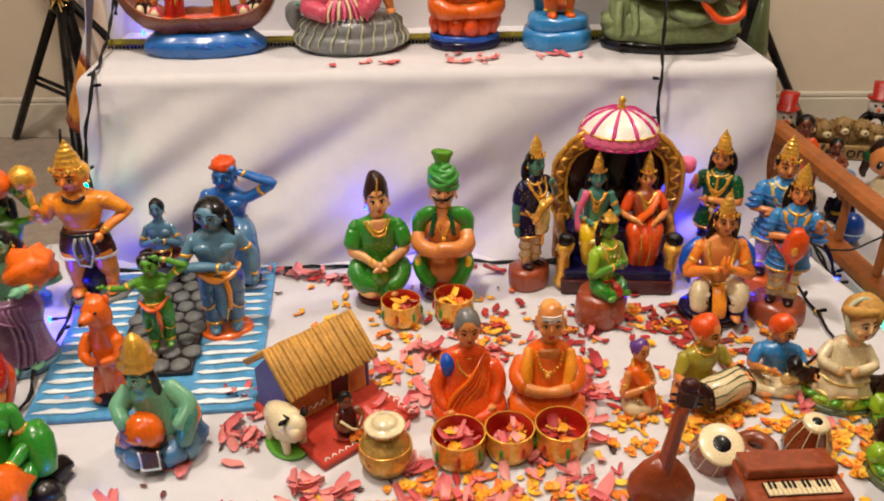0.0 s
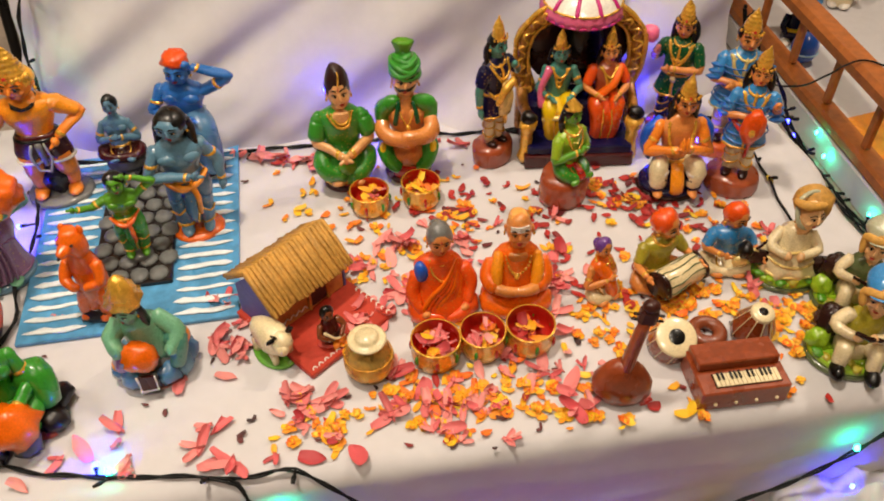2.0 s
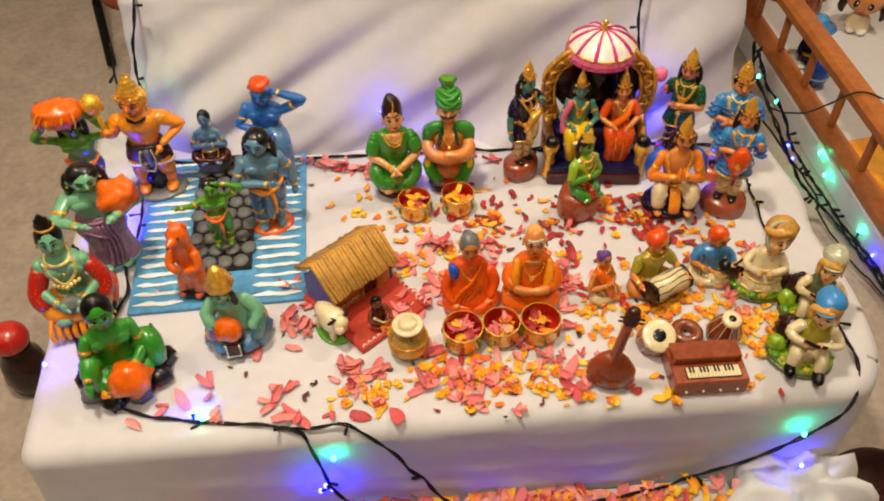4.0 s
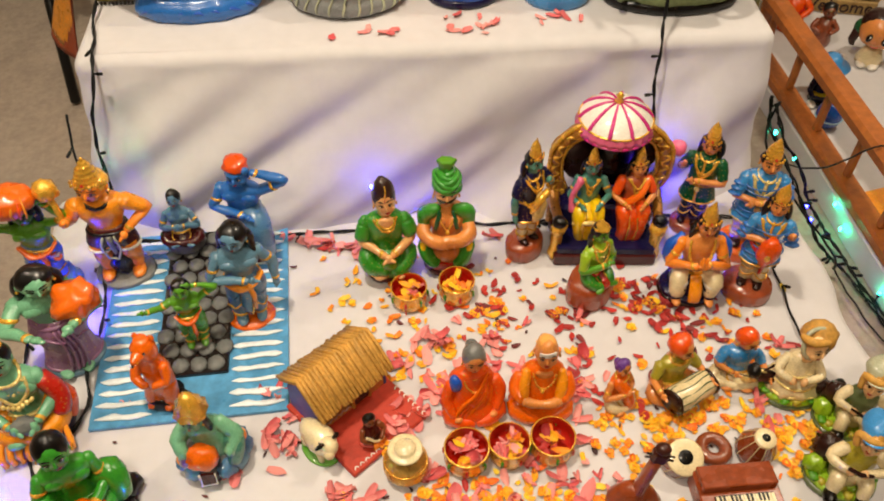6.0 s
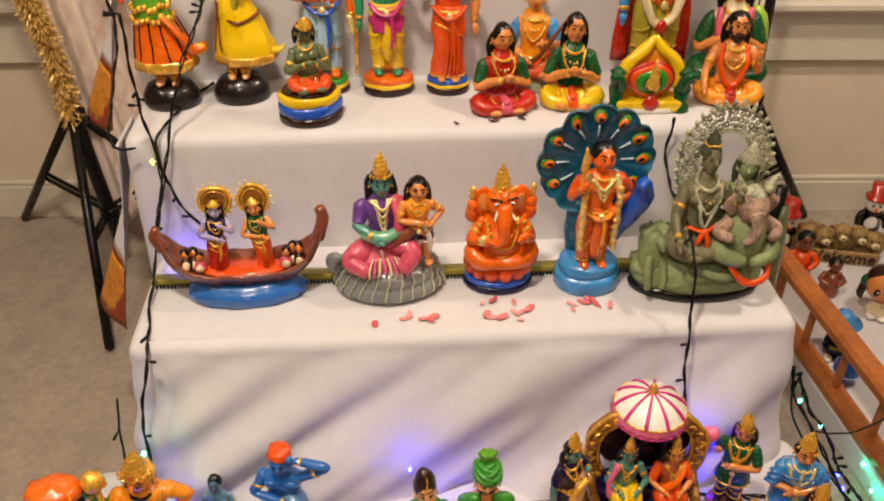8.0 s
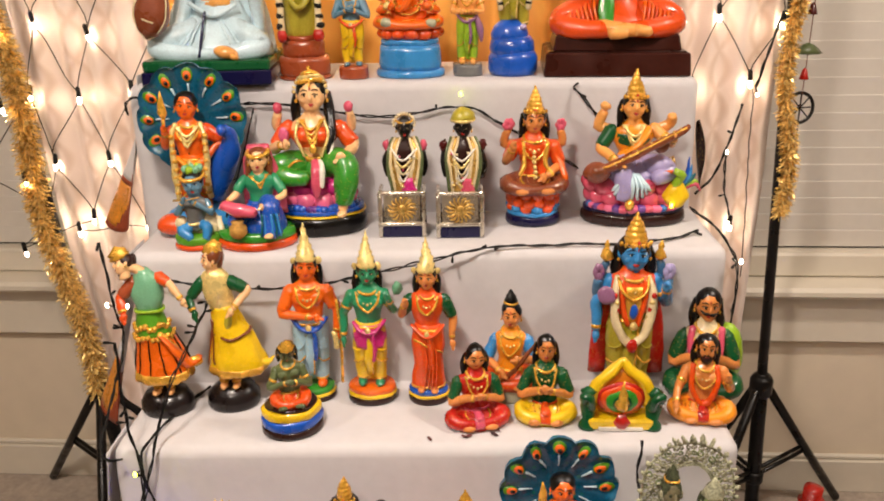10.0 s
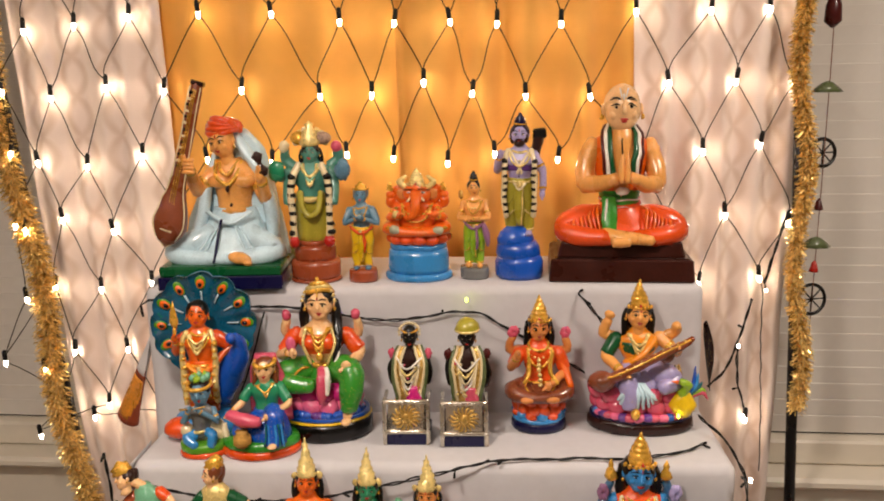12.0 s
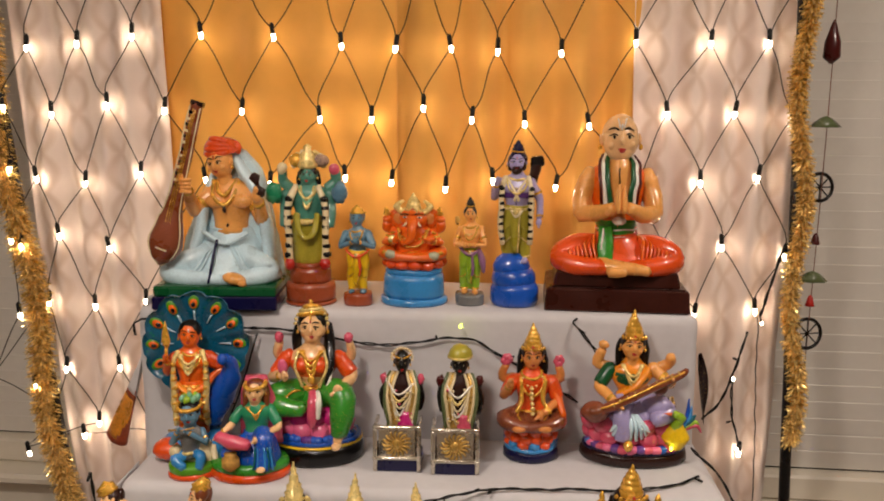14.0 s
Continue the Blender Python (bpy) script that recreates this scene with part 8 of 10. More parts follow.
doll("lotus_queen_doll", -.226, 2.010, S3, .325, 2, lotus_queen, "seated queen doll on a pink lotus with green skirt", "lotus-seated dolls", wide=1.0)


def dark_idol(hat):
    def fill(F):
        rnd = random.Random(3 + hat)
        F.loft([(0, .17, .10), (.2, .155, .09), (.4, .16, .09), (.56, .19, .095), (.64, .13, .08), (.7, .06, .06)], "umber", seg=26, pleats=9, depth=.03)
        for q in (-1, 1):
            F.tube([(q * .17, -.01, .60), (q * .215, -.04, .46), (q * .19, -.09, .33)], (.052, .048, .04), "black", seg=9)
            rock(F, (q * .21, -.03, .62), (.05, .045, .055), "maroon" if hat else "rose", 2.0 + q, .35, 12, 8)
            for k in range(4):
                F.tube([(q * (.05 + .028 * k), -.05 + .012 * k, .70), (q * (.10 + .03 * k), -.115, .54), (q * (.07 + .032 * k), -.14, .34 - .02 * k), (q * (.02 + .03 * k), -.13, .14 - .03 * k)], (.014, .020, .022, .016), ("ivory", "brass", "cream", "olive")[k], seg=7)
        for k in range(5):
            z = .60 - .055 * k
            F.tube([(-.14 + .016 * k, -.10, z), (-.02, -.165, z - .11 - .012 * k), (.13 - .016 * k, -.10, z)], .013, ("white", "palegold", "ivory")[k % 3], seg=6)
        for k in range(26):
            F.ell((rnd.uniform(-.13, .13), -.155 + rnd.uniform(-.01, .02), rnd.uniform(.15, .58)), rnd.uniform(.010, .018), rnd.choice(("white", "palegold", "ivory", "rose")), seg=6, rings=5)
        F.loft([(.06, .10, .03), (.18, .12, .035), (.30, .08, .03)], "brass", c=(-.06, -.12, 0), seg=20, pleats=7, depth=.08)
        F.loft([(.04, .08, .03), (.18, .09, .04), (.32, .05, .03)], "magenta" if not hat else "rose", c=(.05, -.145, 0), seg=18, pleats=6, depth=.08)
        head(F, 0, -.02, .80, .115, "black", style="none", mark="white", face=True)
        if hat:
            F.lathe([(.12, .86), (.13, .88), (.115, .93), (.075, .975), (.01, 1.0)], "mustard", (0, 0, 0), seg=20, flutes=9, depth=.04)
            F.ring((0, 0, .87), .124, .014, "palegold", seg=20)
        else:
            for k in range(13):
                a = math.pi * (-.05 + 1.1 * k / 12)
                F.ell((.118 * math.cos(a), -.01, .83 + .105 * math.sin(a)), .017, "ivory", seg=7, rings=5)
            F.ring((0, 0, .87), .098, .012, "gold", rot=(12, 0, 0), seg=20)
    return fill


for i, (x, y, hat) in enumerate(((-.048, 1.985, False), (.064, 1.977, True))):
    doll("dark_garlanded_doll", x, y, S3 + .052, .186 + .010 * i, 0, dark_idol(hat), "dark-faced doll with white garlands on a silver seat", "garlanded dolls", wide=.88)
    st = thing("silver_seat", pose(x - .007, y - .030, S3 + .001, 0, 0, 1), "small silver seat with a gilded front panel", "small seat", "silver seats")
    F = Shape()
    F.box((0, .020, .012), (.092, .070, .024), "navy", bevel=.06)
    F.make("plinth", st)
    F = Shape()
    F.box((0, .024, .0375), (.080, .060, .027), "umber", bevel=.05)
    F.make("seat_block", st)
    F = Shape()
    F.box((0, -.012, .056), (.070, .004, .062), "silver", bevel=.1)
    F.make("front_panel", st)
    for k in range(16):
        a = 2 * math.pi * k / 16
        F = Shape()
        F.tube([(.007 * math.cos(a), -.0155, .056 + .008 * math.sin(a)), (.020 * math.cos(a + .2), -.0165, .056 + .021 * math.sin(a + .2)), (.028 * math.cos(a), -.0150, .056 + .026 * math.sin(a))], (.0016, .0026, .0012), "brass", seg=6, per=2)
        F.make("gilded_leaf", st)
    F = Shape()
    F.ell((0, -.0165, .056), (.008, .004, .011), "brass", seg=10, rings=7)
    F.make("gilded_boss", st)
    for q in (-1, 1):
        F = Shape()
        F.tube([(q * .042, -.014, .002), (q * .042, -.014, .088)], .0045, "silver", seg=10)
        F.ell((q * .042, -.014, .026), (.006, .006, .004), "silver", seg=9, rings=6)
        F.make("corner_post", st)
        F = Shape()
        F.tube([(q * .042, -.014, .088), (q * .042, .045, .088)], .0038, "silver", seg=8)
        F.make("side_bar", st)
    for z in (.089, .027):
        F = Shape()
        F.tube([(-.044, -.014, z), (.044, -.014, z)], .0046, "silver", seg=10)
        F.make("cross_bar", st)


def orange_lotus(F):
    base_disc(F, (("navy", .075, .205), ("sky", .03, .20)), sy=.85)
    for k in range(13):
        a = 2 * math.pi * k / 13
        F.ell((.165 * math.cos(a), .14 * math.sin(a), .125), (.045, .04, .032), "deeporange" if k % 2 else "sky", seg=10, rings=6)
    for n, rr, z in ((12, .15, .175), (11, .158, .245)):
        for k in range(n):
            a = 2 * math.pi * (k + .5) / n
            F.ell((rr * math.cos(a), rr * .84 * math.sin(a), z), (.052, .045, .052), "deeporange", (18 * math.sin(a), -18 * math.cos(a), 0), 11, 8)
    F.loft([(.13, .15, .125), (.24, .16, .135), (.29, .14, .12)], "deeporange", seg=26)
    F.T = F.T @ Matrix.Translation((0, 0, .255)) @ Matrix.Scale(.76, 4)
    seated(F, "tan", "deeporange", "cocoa", ("bless", "lap"), sleeve="deeporange", headkw=dict(style="long", hat="kirita"), garland="", knees=.95, head_r=.13)
    for q in (-1, 1):
        F.tube([(q * .16, .04, .45), (q * .28, .04, .46), (q * .25, .0, .60)], (.048, .044, .036), "tan", seg=9)
        for k in range(6):
            a = k * math.pi / 3
            F.ell((q * .25 + .03 * math.cos(a), -.01, .655 + .03 * math.sin(a)), (.03, .026, .034), "rose", seg=8, rings=6)
        F.tube([(q * .12, -.12, .5), (q * .10, -.17, .3), (q * .16, -.24, .2)], (.02, .024, .016), "gold", seg=7)
    F.tube([(.1, .02, .5), (.24, -.05, .3), (.3, -.16, .14)], (.06, .07, .05), "orange", seg=9, flat=.6)
    for k in range(6):
        F.ell((0, -.145 - .012 * k, .40 - .045 * k), .022, "palegold", seg=8, rings=6)


doll("lotus_seated_orange_doll", .205, 2.035, S3, .275, 0, orange_lotus, "orange seated four-armed doll on a lotus base", "lotus-seated dolls", wide=1.02)


def lute_queen(F):
    base_disc(F, (("umber", .075, .335), ("navy", .03, .325)), sy=.58)
    for k in range(34):
        a = k * 2.4
        F.ell((.27 * math.cos(a), .15 * math.sin(a) - .03, .115), (.045, .036, .026), ("pink", "blue", "purple", "rose", "sky")[k % 5], seg=8, rings=5)
    for n, rr, z in ((13, .24, .17), (12, .255, .24)):
        for k in range(n):
            a = 2 * math.pi * (k + .5) / n
            F.ell((rr * math.cos(a) - .02, rr * .58 * math.sin(a), z), (.068, .05, .055), "rose", (14 * math.sin(a), -14 * math.cos(a), 0), 11, 8)
    F.loft([(.11, .24, .14, -.02), (.22, .255, .145, -.02), (.29, .2, .12, -.02)], "magenta", seg=30)
    # pale skirt: one leg folded, one down, spreading in pleats
    F.loft([(.26, .20, .13, -.02, -.02), (.32, .19, .12, -.02, -.02), (.40, .11, .085, -.03)], "lilac_cloth", seg=34, pleats=10, depth=.03)
    F.tube([(.02, 0, .35), (.13, -.08, .36), (.19, -.10, .33), (.10, -.17, .31)], (.075, .075, .06, .045), "lilac_cloth", seg=13)
    F.tube([(-.06, -.02, .36), (-.10, -.13, .37), (-.10, -.175, .27), (-.09, -.18, .19)], (.075, .07, .055, .045), "lilac_cloth", seg=13)
    for k in range(9):
        a = math.pi * (.1 + .8 * k / 8)
        F.tube([(-.05 + .05 * math.cos(a), -.17, .34), (-.05 + .10 * math.cos(a), -.205, .27), (-.05 + .125 * math.cos(a), -.19, .27 - .09 * math.sin(a))], (.010, .020, .014), "robe", seg=6, flat=.6)
    F.ell((-.06, -.215, .155), (.03, .03, .036), "gold", seg=9, rings=6)
    # torso with a green blouse
    F.loft([(.37, .09, .07, -.03), (.43, .082, .064, -.03), (.49, .11, .078, -.03), (.55, .14, .076, -.03), (.585, .12, .066, -.03), (.61, .07, .05, -.03), (.64, .045, .045, -.03)], "saffron", seg=30)
    F.loft([(.46, .09, .068, -.03), (.51, .118, .084, -.03), (.56, .135, .078, -.03)], "deepgreen_cloth", seg=28)
    for k in range(3):
        F.tube([(-.10 + .008 * k, -.05, .61), (-.03, -.1 - .004 * k, .55 - .03 * k), (.04 - .008 * k, -.05, .61)], .009, "palegold", seg=6)
    F.tube([(.06, -.05, .59), (-.02, -.1, .5), (-.12, -.07, .42)], (.03, .036, .03), "saffron", seg=8, flat=.6)
    arm(F, (-.165, 0, .57), (-.235, -.05, .47), (-.15, -.17, .42), .040, "goldskin", "deepgreen")
    arm(F, (.105, 0, .57), (.20, -.05, .50), (.19, -.15, .55), .040, "goldskin", "")
    F.tube([(-.16, .03, .57), (-.24, .03, .60), (-.215, .0, .685)], (.038, .036, .028), "goldskin", seg=10)
    F.ell((-.21, -.005, .72), (.035, .026, .03), "goldskin", seg=10, rings=7)
    F.tube([(.11, .03, .56), (.20, .02, .60), (.20, -.02, .66)], (.036, .032, .026), "goldskin", seg=10)
    # lute across the lap
    F.tube([(-.30, -.16, .33), (-.16, -.20, .40), (.05, -.21, .51), (.22, -.20, .60), (.27, -.19, .635)], (.028, .032, .026, .022, .016), "cocoa", seg=10)
    F.ell((-.265, -.17, .345), (.088, .066, .066), "cocoa", seg=18, rings=11)
    F.ell((-.265, -.205, .36), (.05, .04, .04), "brown", seg=14, rings=9)
    F.tube([(-.31, -.20, .35), (-.05, -.235, .475), (.25, -.21, .63)], .007, "gold", seg=6)
    F.ell((.12, -.16, .51), (.05, .04, .045), "cocoa", seg=12, rings=8)
    for k in range(10):
        F.ell((-.16 + .042 * k, -.225 + .002 * k, .415 + .0225 * k), (.006, .010, .016), "palegold", (0, -30, 0), 6, 5)
    head(F, -.03, -.02, .725, .088, "goldskin", style="long", hat="kirita")
    # bird at the foot
    F.loft([(.13, .05, .05), (.19, .085, .06), (.25, .06, .05), (.29, .03, .03)], "yellow", c=(.235, -.14, 0), seg=18)
    F.tube([(.225, -.15, .26), (.255, -.17, .33), (.21, -.19, .36)], (.034, .028, .022), "lime", seg=9)
    F.lathe([(.012, 0), (.006, .025), (.001, .04)], "orange", (.19, -.20, .355), rot=(0, -80, 0), seg=8)
    for k, m in enumerate(("blue", "sky", "teal", "lime", "rose")):
        F.tube([(.26, -.08, .2), (.31 + .012 * k, -.07, .30 - .012 * k), (.315 + .022 * k, -.07, .42 - .055 * k)], (.03, .026, .006), m, seg=8, flat=.6)
    for k in range(5):
        F.ring((.18 + .012 * k, -.03 - .006 * k, .36 + .004 * k), .032, .010, ("ivory", "brass", "umber")[k % 3], rot=(0, 80, 0), seg=14)


doll("lute_playing_queen_doll", .410, 2.040, S3, .306, -2, lute_queen, "crowned queen doll playing a lute beside a bird", "lotus-seated dolls", wide=.98)


# ---- top step ----
def saint(F):
    F.box((0, .0, .032), (.555, .44, .064), "navy", bevel=.08)
    F.box((0, .0, .083), (.545, .43, .044), "deepgreen", bevel=.2)
    # shawl falling from the turban behind both shoulders
    F.loft([(.10, .245, .10, .02, .06), (.24, .225, .085, .02, .06), (.38, .185, .07, .03, .07), (.50, .135, .06, .06, .075), (.60, .10, .05, .07, .07), (.69, .06, .04, .045, .05), (.72, .02, .02, .03, .04)], "robe", seg=40, pleats=11, depth=.035)
    F.tube([(.04, .02, .69), (.10, .0, .60), (.165, -.02, .50), (.205, -.03, .36), (.22, -.05, .2)], (.02, .035, .04, .045, .04), "robe", seg=10, flat=.7)
    F.tube([(-.03, .02, .60), (-.075, -.01, .46), (-.10, -.04, .32), (-.13, -.07, .2)], (.02, .035, .04, .04), "robe", seg=10, flat=.7)
    # wide crossed legs under the robe
    F.loft([(.10, .25, .15, .01, -.01), (.14, .25, .15, .01, -.02), (.19, .215, .135, .01, -.01), (.25, .15, .11, .025, .0), (.32, .11, .085, .035, .02), (.345, .10, .08, .035, .02)], "robe", seg=44, pleats=14, depth=.02)
    for q in (-1, 1):
        F.tube([(q * .07 + .02, -.05, .23), (q * .16 + .01, -.09, .19), (q * .225, -.085, .155), (q * .17, -.135, .135), (.02, -.155, .125)], (.05, .056, .05, .042, .03), "robe", seg=14)
        for k in range(5):
            F.tube([(q * (.03 + .022 * k) + .02, -.10 + .006 * k, .285 - .02 * k), (q * (.07 + .03 * k) + .02, -.145 + .006 * k, .205 - .014 * k), (q * (.11 + .034 * k) + .01, -.168 + .014 * k, .125)], .0055, "robe", seg=5)
    F.tube([(.0, -.125, .30), (-.015, -.165, .20), (-.03, -.185, .115)], .010, "navy", seg=6, flat=.6)
    F.tube([(-.07, -.10, .335), (.03, -.12, .285), (.13, -.09, .33)], .011, "robe", seg=6)
    F.ell((.085, -.18, .135), (.055, .04, .028), "goldskin", (0, 10, 0))
    F.ell((.12, -.19, .118), (.022, .03, .018), "goldskin", (0, 20, 0), 9, 6)
    # bare torso
    F.loft([(.32, .080, .065, .04, 0), (.37, .077, .062, .04, 0), (.43, .088, .068, .04, 0), (.49, .106, .066, .045, 0), (.53, .085, .055, .04, 0), (.565, .045, .04, .03, 0)], "goldskin", seg=28)
    for q in (-1, 1):
        F.ell((q * .052 + .04, -.048, .465), (.055, .028, .036), "goldskin", seg=14, rings=9)
    F.ell((.04, -.062, .36), (.008, .006, .009), "umber", seg=6, rings=4)
    F.tube([(-.03, -.02, .56), (-.02, -.066, .49), (.025, -.082, .455), (.065, -.066, .49), (.085, -.02, .55)], .010, "gold", seg=6)
    F.tube([(-.015, -.02, .56), (.0, -.066, .515), (.025, -.076, .495), (.05, -.066, .515), (.07, -.02, .555)], .009, "gold", seg=6)
    F.ell((.028, -.088, .435), (.010, .008, .018), "umber", seg=8, rings=6)
    arm(F, (.135, 0, .50), (.19, -.04, .385), (.19, -.12, .48), .038, "goldskin", "", "gold")
    F.lathe([(.012, -.055), (.028, -.03), (.010, -.005), (.010, .01), (.026, .04), (.008, .06)], "umber", (.195, -.145, .55), rot=(0, -18, 0), seg=12)
    arm(F, (-.05, 0, .50), (-.118, -.04, .42), (-.125, -.14, .54), .036, "goldskin", "", "gold")
    for k in range(4):
        F.tube([(-.155, -.175, .575 - .017 * k), (-.115, -.195, .578 - .017 * k), (-.085, -.185, .575 - .017 * k)], .009, "goldskin", seg=6)
    # tilted smiling head in a wound turban
    head(F, .005, -.03, .640, .072, "goldskin", style="none", mark="red", turn=-14, nod=6, tip=-8)
    rock(F, (.012, .0, .712), (.078, .075, .040), "deeporange", 8.8, .15)
    for k in range(4):
        F.ring((.010, -.004, .690 + .014 * k), .068 - .004 * k * k * .5, .014, "deeporange", rot=(10 - 6 * k, -9 + 7 * k, 0), seg=24, ts=8)
    F.ell((.075, -.01, .705), (.024, .024, .032), "deeporange", seg=9, rings=6)
    # long lute leaning on the shoulder
    keep = F.T.copy()
    F.T = F.T @ Matrix.Translation((-.243, -.17, .195)) @ Matrix.Rotation(radians(15.6), 4, "Y")
    F.loft([(0, .012, .014), (.03, .048, .04), (.09, .072, .056), (.15, .070, .052), (.22, .052, .04), (.29, .036, .03), (.38, .028, .023), (.70, .025, .02), (.735, .024, .018)], "cocoa", seg=26)
    for q in (-1, 1):
        F.tube([(q * .006, -.012, .0), (q * .048, -.026, .05), (q * .066, -.034, .12), (q * .052, -.03, .2), (q * .030, -.022, .32), (q * .022, -.018, .72)], .0032, "ivory", seg=5)
    for k in range(13):
        F.box((-.013, -.021, .37 + .027 * k), (.014, .008, .013), "ivory" if k % 2 else "black", bevel=.15)
    F.box((0, -.050, .085), (.05, .012, .010), "ivory", bevel=.2)
    F.box((0, .0, .735), (.054, .034, .018), "umber", bevel=.15)
    for k in range(3):
        F.tube([(-.012 + .012 * k, -.055, .08), (-.008 + .008 * k, -.036, .3), (-.006 + .006 * k, -.024, .71)], .0016, "gold", seg=4)
    F.T = keep


doll("lute_saint_doll", -.450, 2.182, S4, .425, 3, saint, "seated musician saint doll in pale blue holding a long lute", "", wide=1.0)


def many_armed_top(F):
    base_disc(F, (("terracotta", .015, .118), ("terracotta", .085, .115), ("terracotta", .07, .094), ("terracotta", .02, .075)), sy=.85)
    # dhoti, torso and sash
    F.loft([(.185, .072, .05, 0, 0, .4), (.25, .08, .056, 0, 0, .4), (.33, .083, .06, 0, 0, .2), (.40, .068, .054)], "mustard_cloth", pleats=16, depth=.03)
    F.loft([(.37, .07, .054), (.43, .066, .05), (.48, .085, .056), (.52, .092, .05), (.55, .04, .035), (.57, .03, .03)], "sea", seg=28)
    F.tube([(-.045, -.06, .42), (-.035, -.075, .345), (0, -.082, .315), (.035, -.075, .345), (.045, -.06, .42)], .014, "mustard", seg=8)
    F.tube([(-.07, -.03, .40), (0, -.066, .385), (.07, -.03, .40)], .011, "palegold", seg=7)
    for k in range(3):
        F.tube([(-.05 + .01 * k, -.03, .545), (0, -.066 - .004 * k, .49 - .022 * k), (.05 - .01 * k, -.03, .545)], .008, ("palegold", "mint", "palegold")[k], seg=6)
    for q in (-1, 1):
        # raised pairs of arms with broad palms
        F.tube([(q * .085, 0, .51), (q * .135, -.01, .49), (q * .145, -.04, .53)], (.03, .028, .022), "sea", seg=9)
        rock(F, (q * .148, -.045, .515), (.036, .022, .05), "jade" if q < 0 else "slate", 7.0 + q, .25, 12, 8)
        F.tube([(q * .08, .02, .525), (q * .12, .03, .56), (q * .12, .01, .605)], (.026, .024, .02), "sea", seg=9)
        F.ell((q * .12, .0, .62), (.024, .02, .028), "ivory" if q < 0 else "rose", seg=10, rings=7)
        F.ell((q * .055, .02, .655), (.04, .03, .032), "gold" if q < 0 else "rosy_stone", seg=10, rings=7)
        F.tube([(q * .09, .0, .50), (q * .105, -.03, .42), (q * .10, -.055, .37)], (.03, .026, .02), "sea", seg=9)
        # spotted garland strings
        F.tube([(q * .05, -.04, .545), (q * .078, -.062, .48), (q * .084, -.07, .36), (q * .078, -.066, .20)], .016, "ivory", seg=8)
        for k in range(7):
            band(F, (q * (.080 + .001 * k), -.064 - .001 * k, .49 - .042 * k), (0, 0, 1), .0185, "black", .42)
        F.ell((q * .08, -.07, .195), (.026, .024, .03), "red", seg=9, rings=6)
    head(F, 0, -.012, .592, .046, "sea", style="long", hat="")
    F.lathe([(.042, .625), (.046, .64), (.034, .66), (.036, .685), (.018, .705), (.02, .72), (.003, .735)], "palegold", (0, 0, 0), seg=16, flutes=8, depth=.06)
    for k in range(9):
        a = math.pi * k / 8
        rock(F, (.068 * math.cos(a), .03, .635 + .055 * math.sin(a)), (.018, .014, .018), ("palegold", "rose", "ivory")[k % 3], k * 1.1, .3, 9, 6)


doll("garlanded_green_doll", -.262, 2.170, S4, .337, 2, many_armed_top, "standing green doll with black and white garlands", "garlanded dolls", wide=1.0)
stand("small_slate_doll", -.159, 2.158, S4, .212, 0, "small slate-grey doll in yellow dhoti", "small standing dolls", .80,
      skin="slate", upper="slate", lower="yellow", arms=("namaste", "namaste"), sash="deeporange", sleeve="slate", bands=(("terracotta", .11, .17),), headkw=dict(style="cap", hat="small", mark="", hair="grey"), stocky=1.25, head_r=.09)
doll("elephant_headed_doll", -.043, 2.188, S4, .236, 0, elephant_headed("orange", "deeporange", (("sky", .06, .215), ("sky", .20, .195), ("sky", .05, .18)), True), "orange elephant-headed doll on a blue base", "elephant-headed dolls", wide=1.36)
stand("small_gold_doll", .077, 2.178, S4, .229, 0, "small golden-skinned doll with topknot and folded arms", "small standing dolls", .76, lambda F: (F.ell((-.15, -.02, .76), (.03, .03, .04), "brass"), F.tube([(.1, -.05, .5), (.14, -.05, .4), (.15, -.03, .3)], (.03, .04, .02), "mauve", seg=8)),
      skin="goldskin", upper="goldskin", lower="lime", arms=("fold", "fold"), sash="mauve", bands=(("grey", .10, .17),), headkw=dict(style="topknot"), stocky=1.2)


def archer(F):
    F.tube([(.08, .08, .5), (.13, .09, .66), (.15, .06, .78)], (.04, .045, .05), "umber", seg=9)
    F.box((.165, .04, .80), (.11, .06, .075), "black", rot=(0, -10, 0), bevel=.2)
    F.loft([(.52, .125, .078), (.58, .132, .082), (.64, .12, .07)], "purple", seg=26)
    for q in (-1, 1):
        F.tube([(q * .07, -.05, .66), (q * .02, -.085, .58), (-q * .02, -.085, .5)], .012, "ivory", seg=6)
    F.tube([(-.05, -.06, .44), (0, -.1, .38), (.06, -.06, .43)], .014, "ivory", seg=6)


def blue_rocks(F, inner):
    F.lathe([(.140, 0), (.152, .03), (.150, .10), (.132, .135)], "blue", sy=.85, seg=28)
    F.lathe([(.128, .11), (.140, .15), (.130, .19), (.108, .22)], "blue", sy=.85, seg=26, c=(-.006, 0, 0))
    F.lathe([(.110, .19), (.116, .23), (.098, .275), (.05, .31)], "blue", sy=.85, seg=26, c=(-.022, 0, 0))
    keep = F.T.copy()
    F.T = F.T @ Matrix.Translation((.005, 0, .25)) @ Matrix.Scale(.75, 4)
    inner(F)
    F.T = keep


doll("garlanded_archer_doll", .171, 2.186, S4, .346, -4, lambda F: blue_rocks(F, lambda G: (standing(G, "lilac", "lilac", "mustard", "dhoti", ("bless", "down"), garland="ivory", headkw=dict(style="topknot", hair="navy", beard="umber"), stocky=1.12, trim="palegold"), archer(G))),
     "standing doll with garlands and dark topknot on blue rocks", "garlanded dolls", wide=.95)


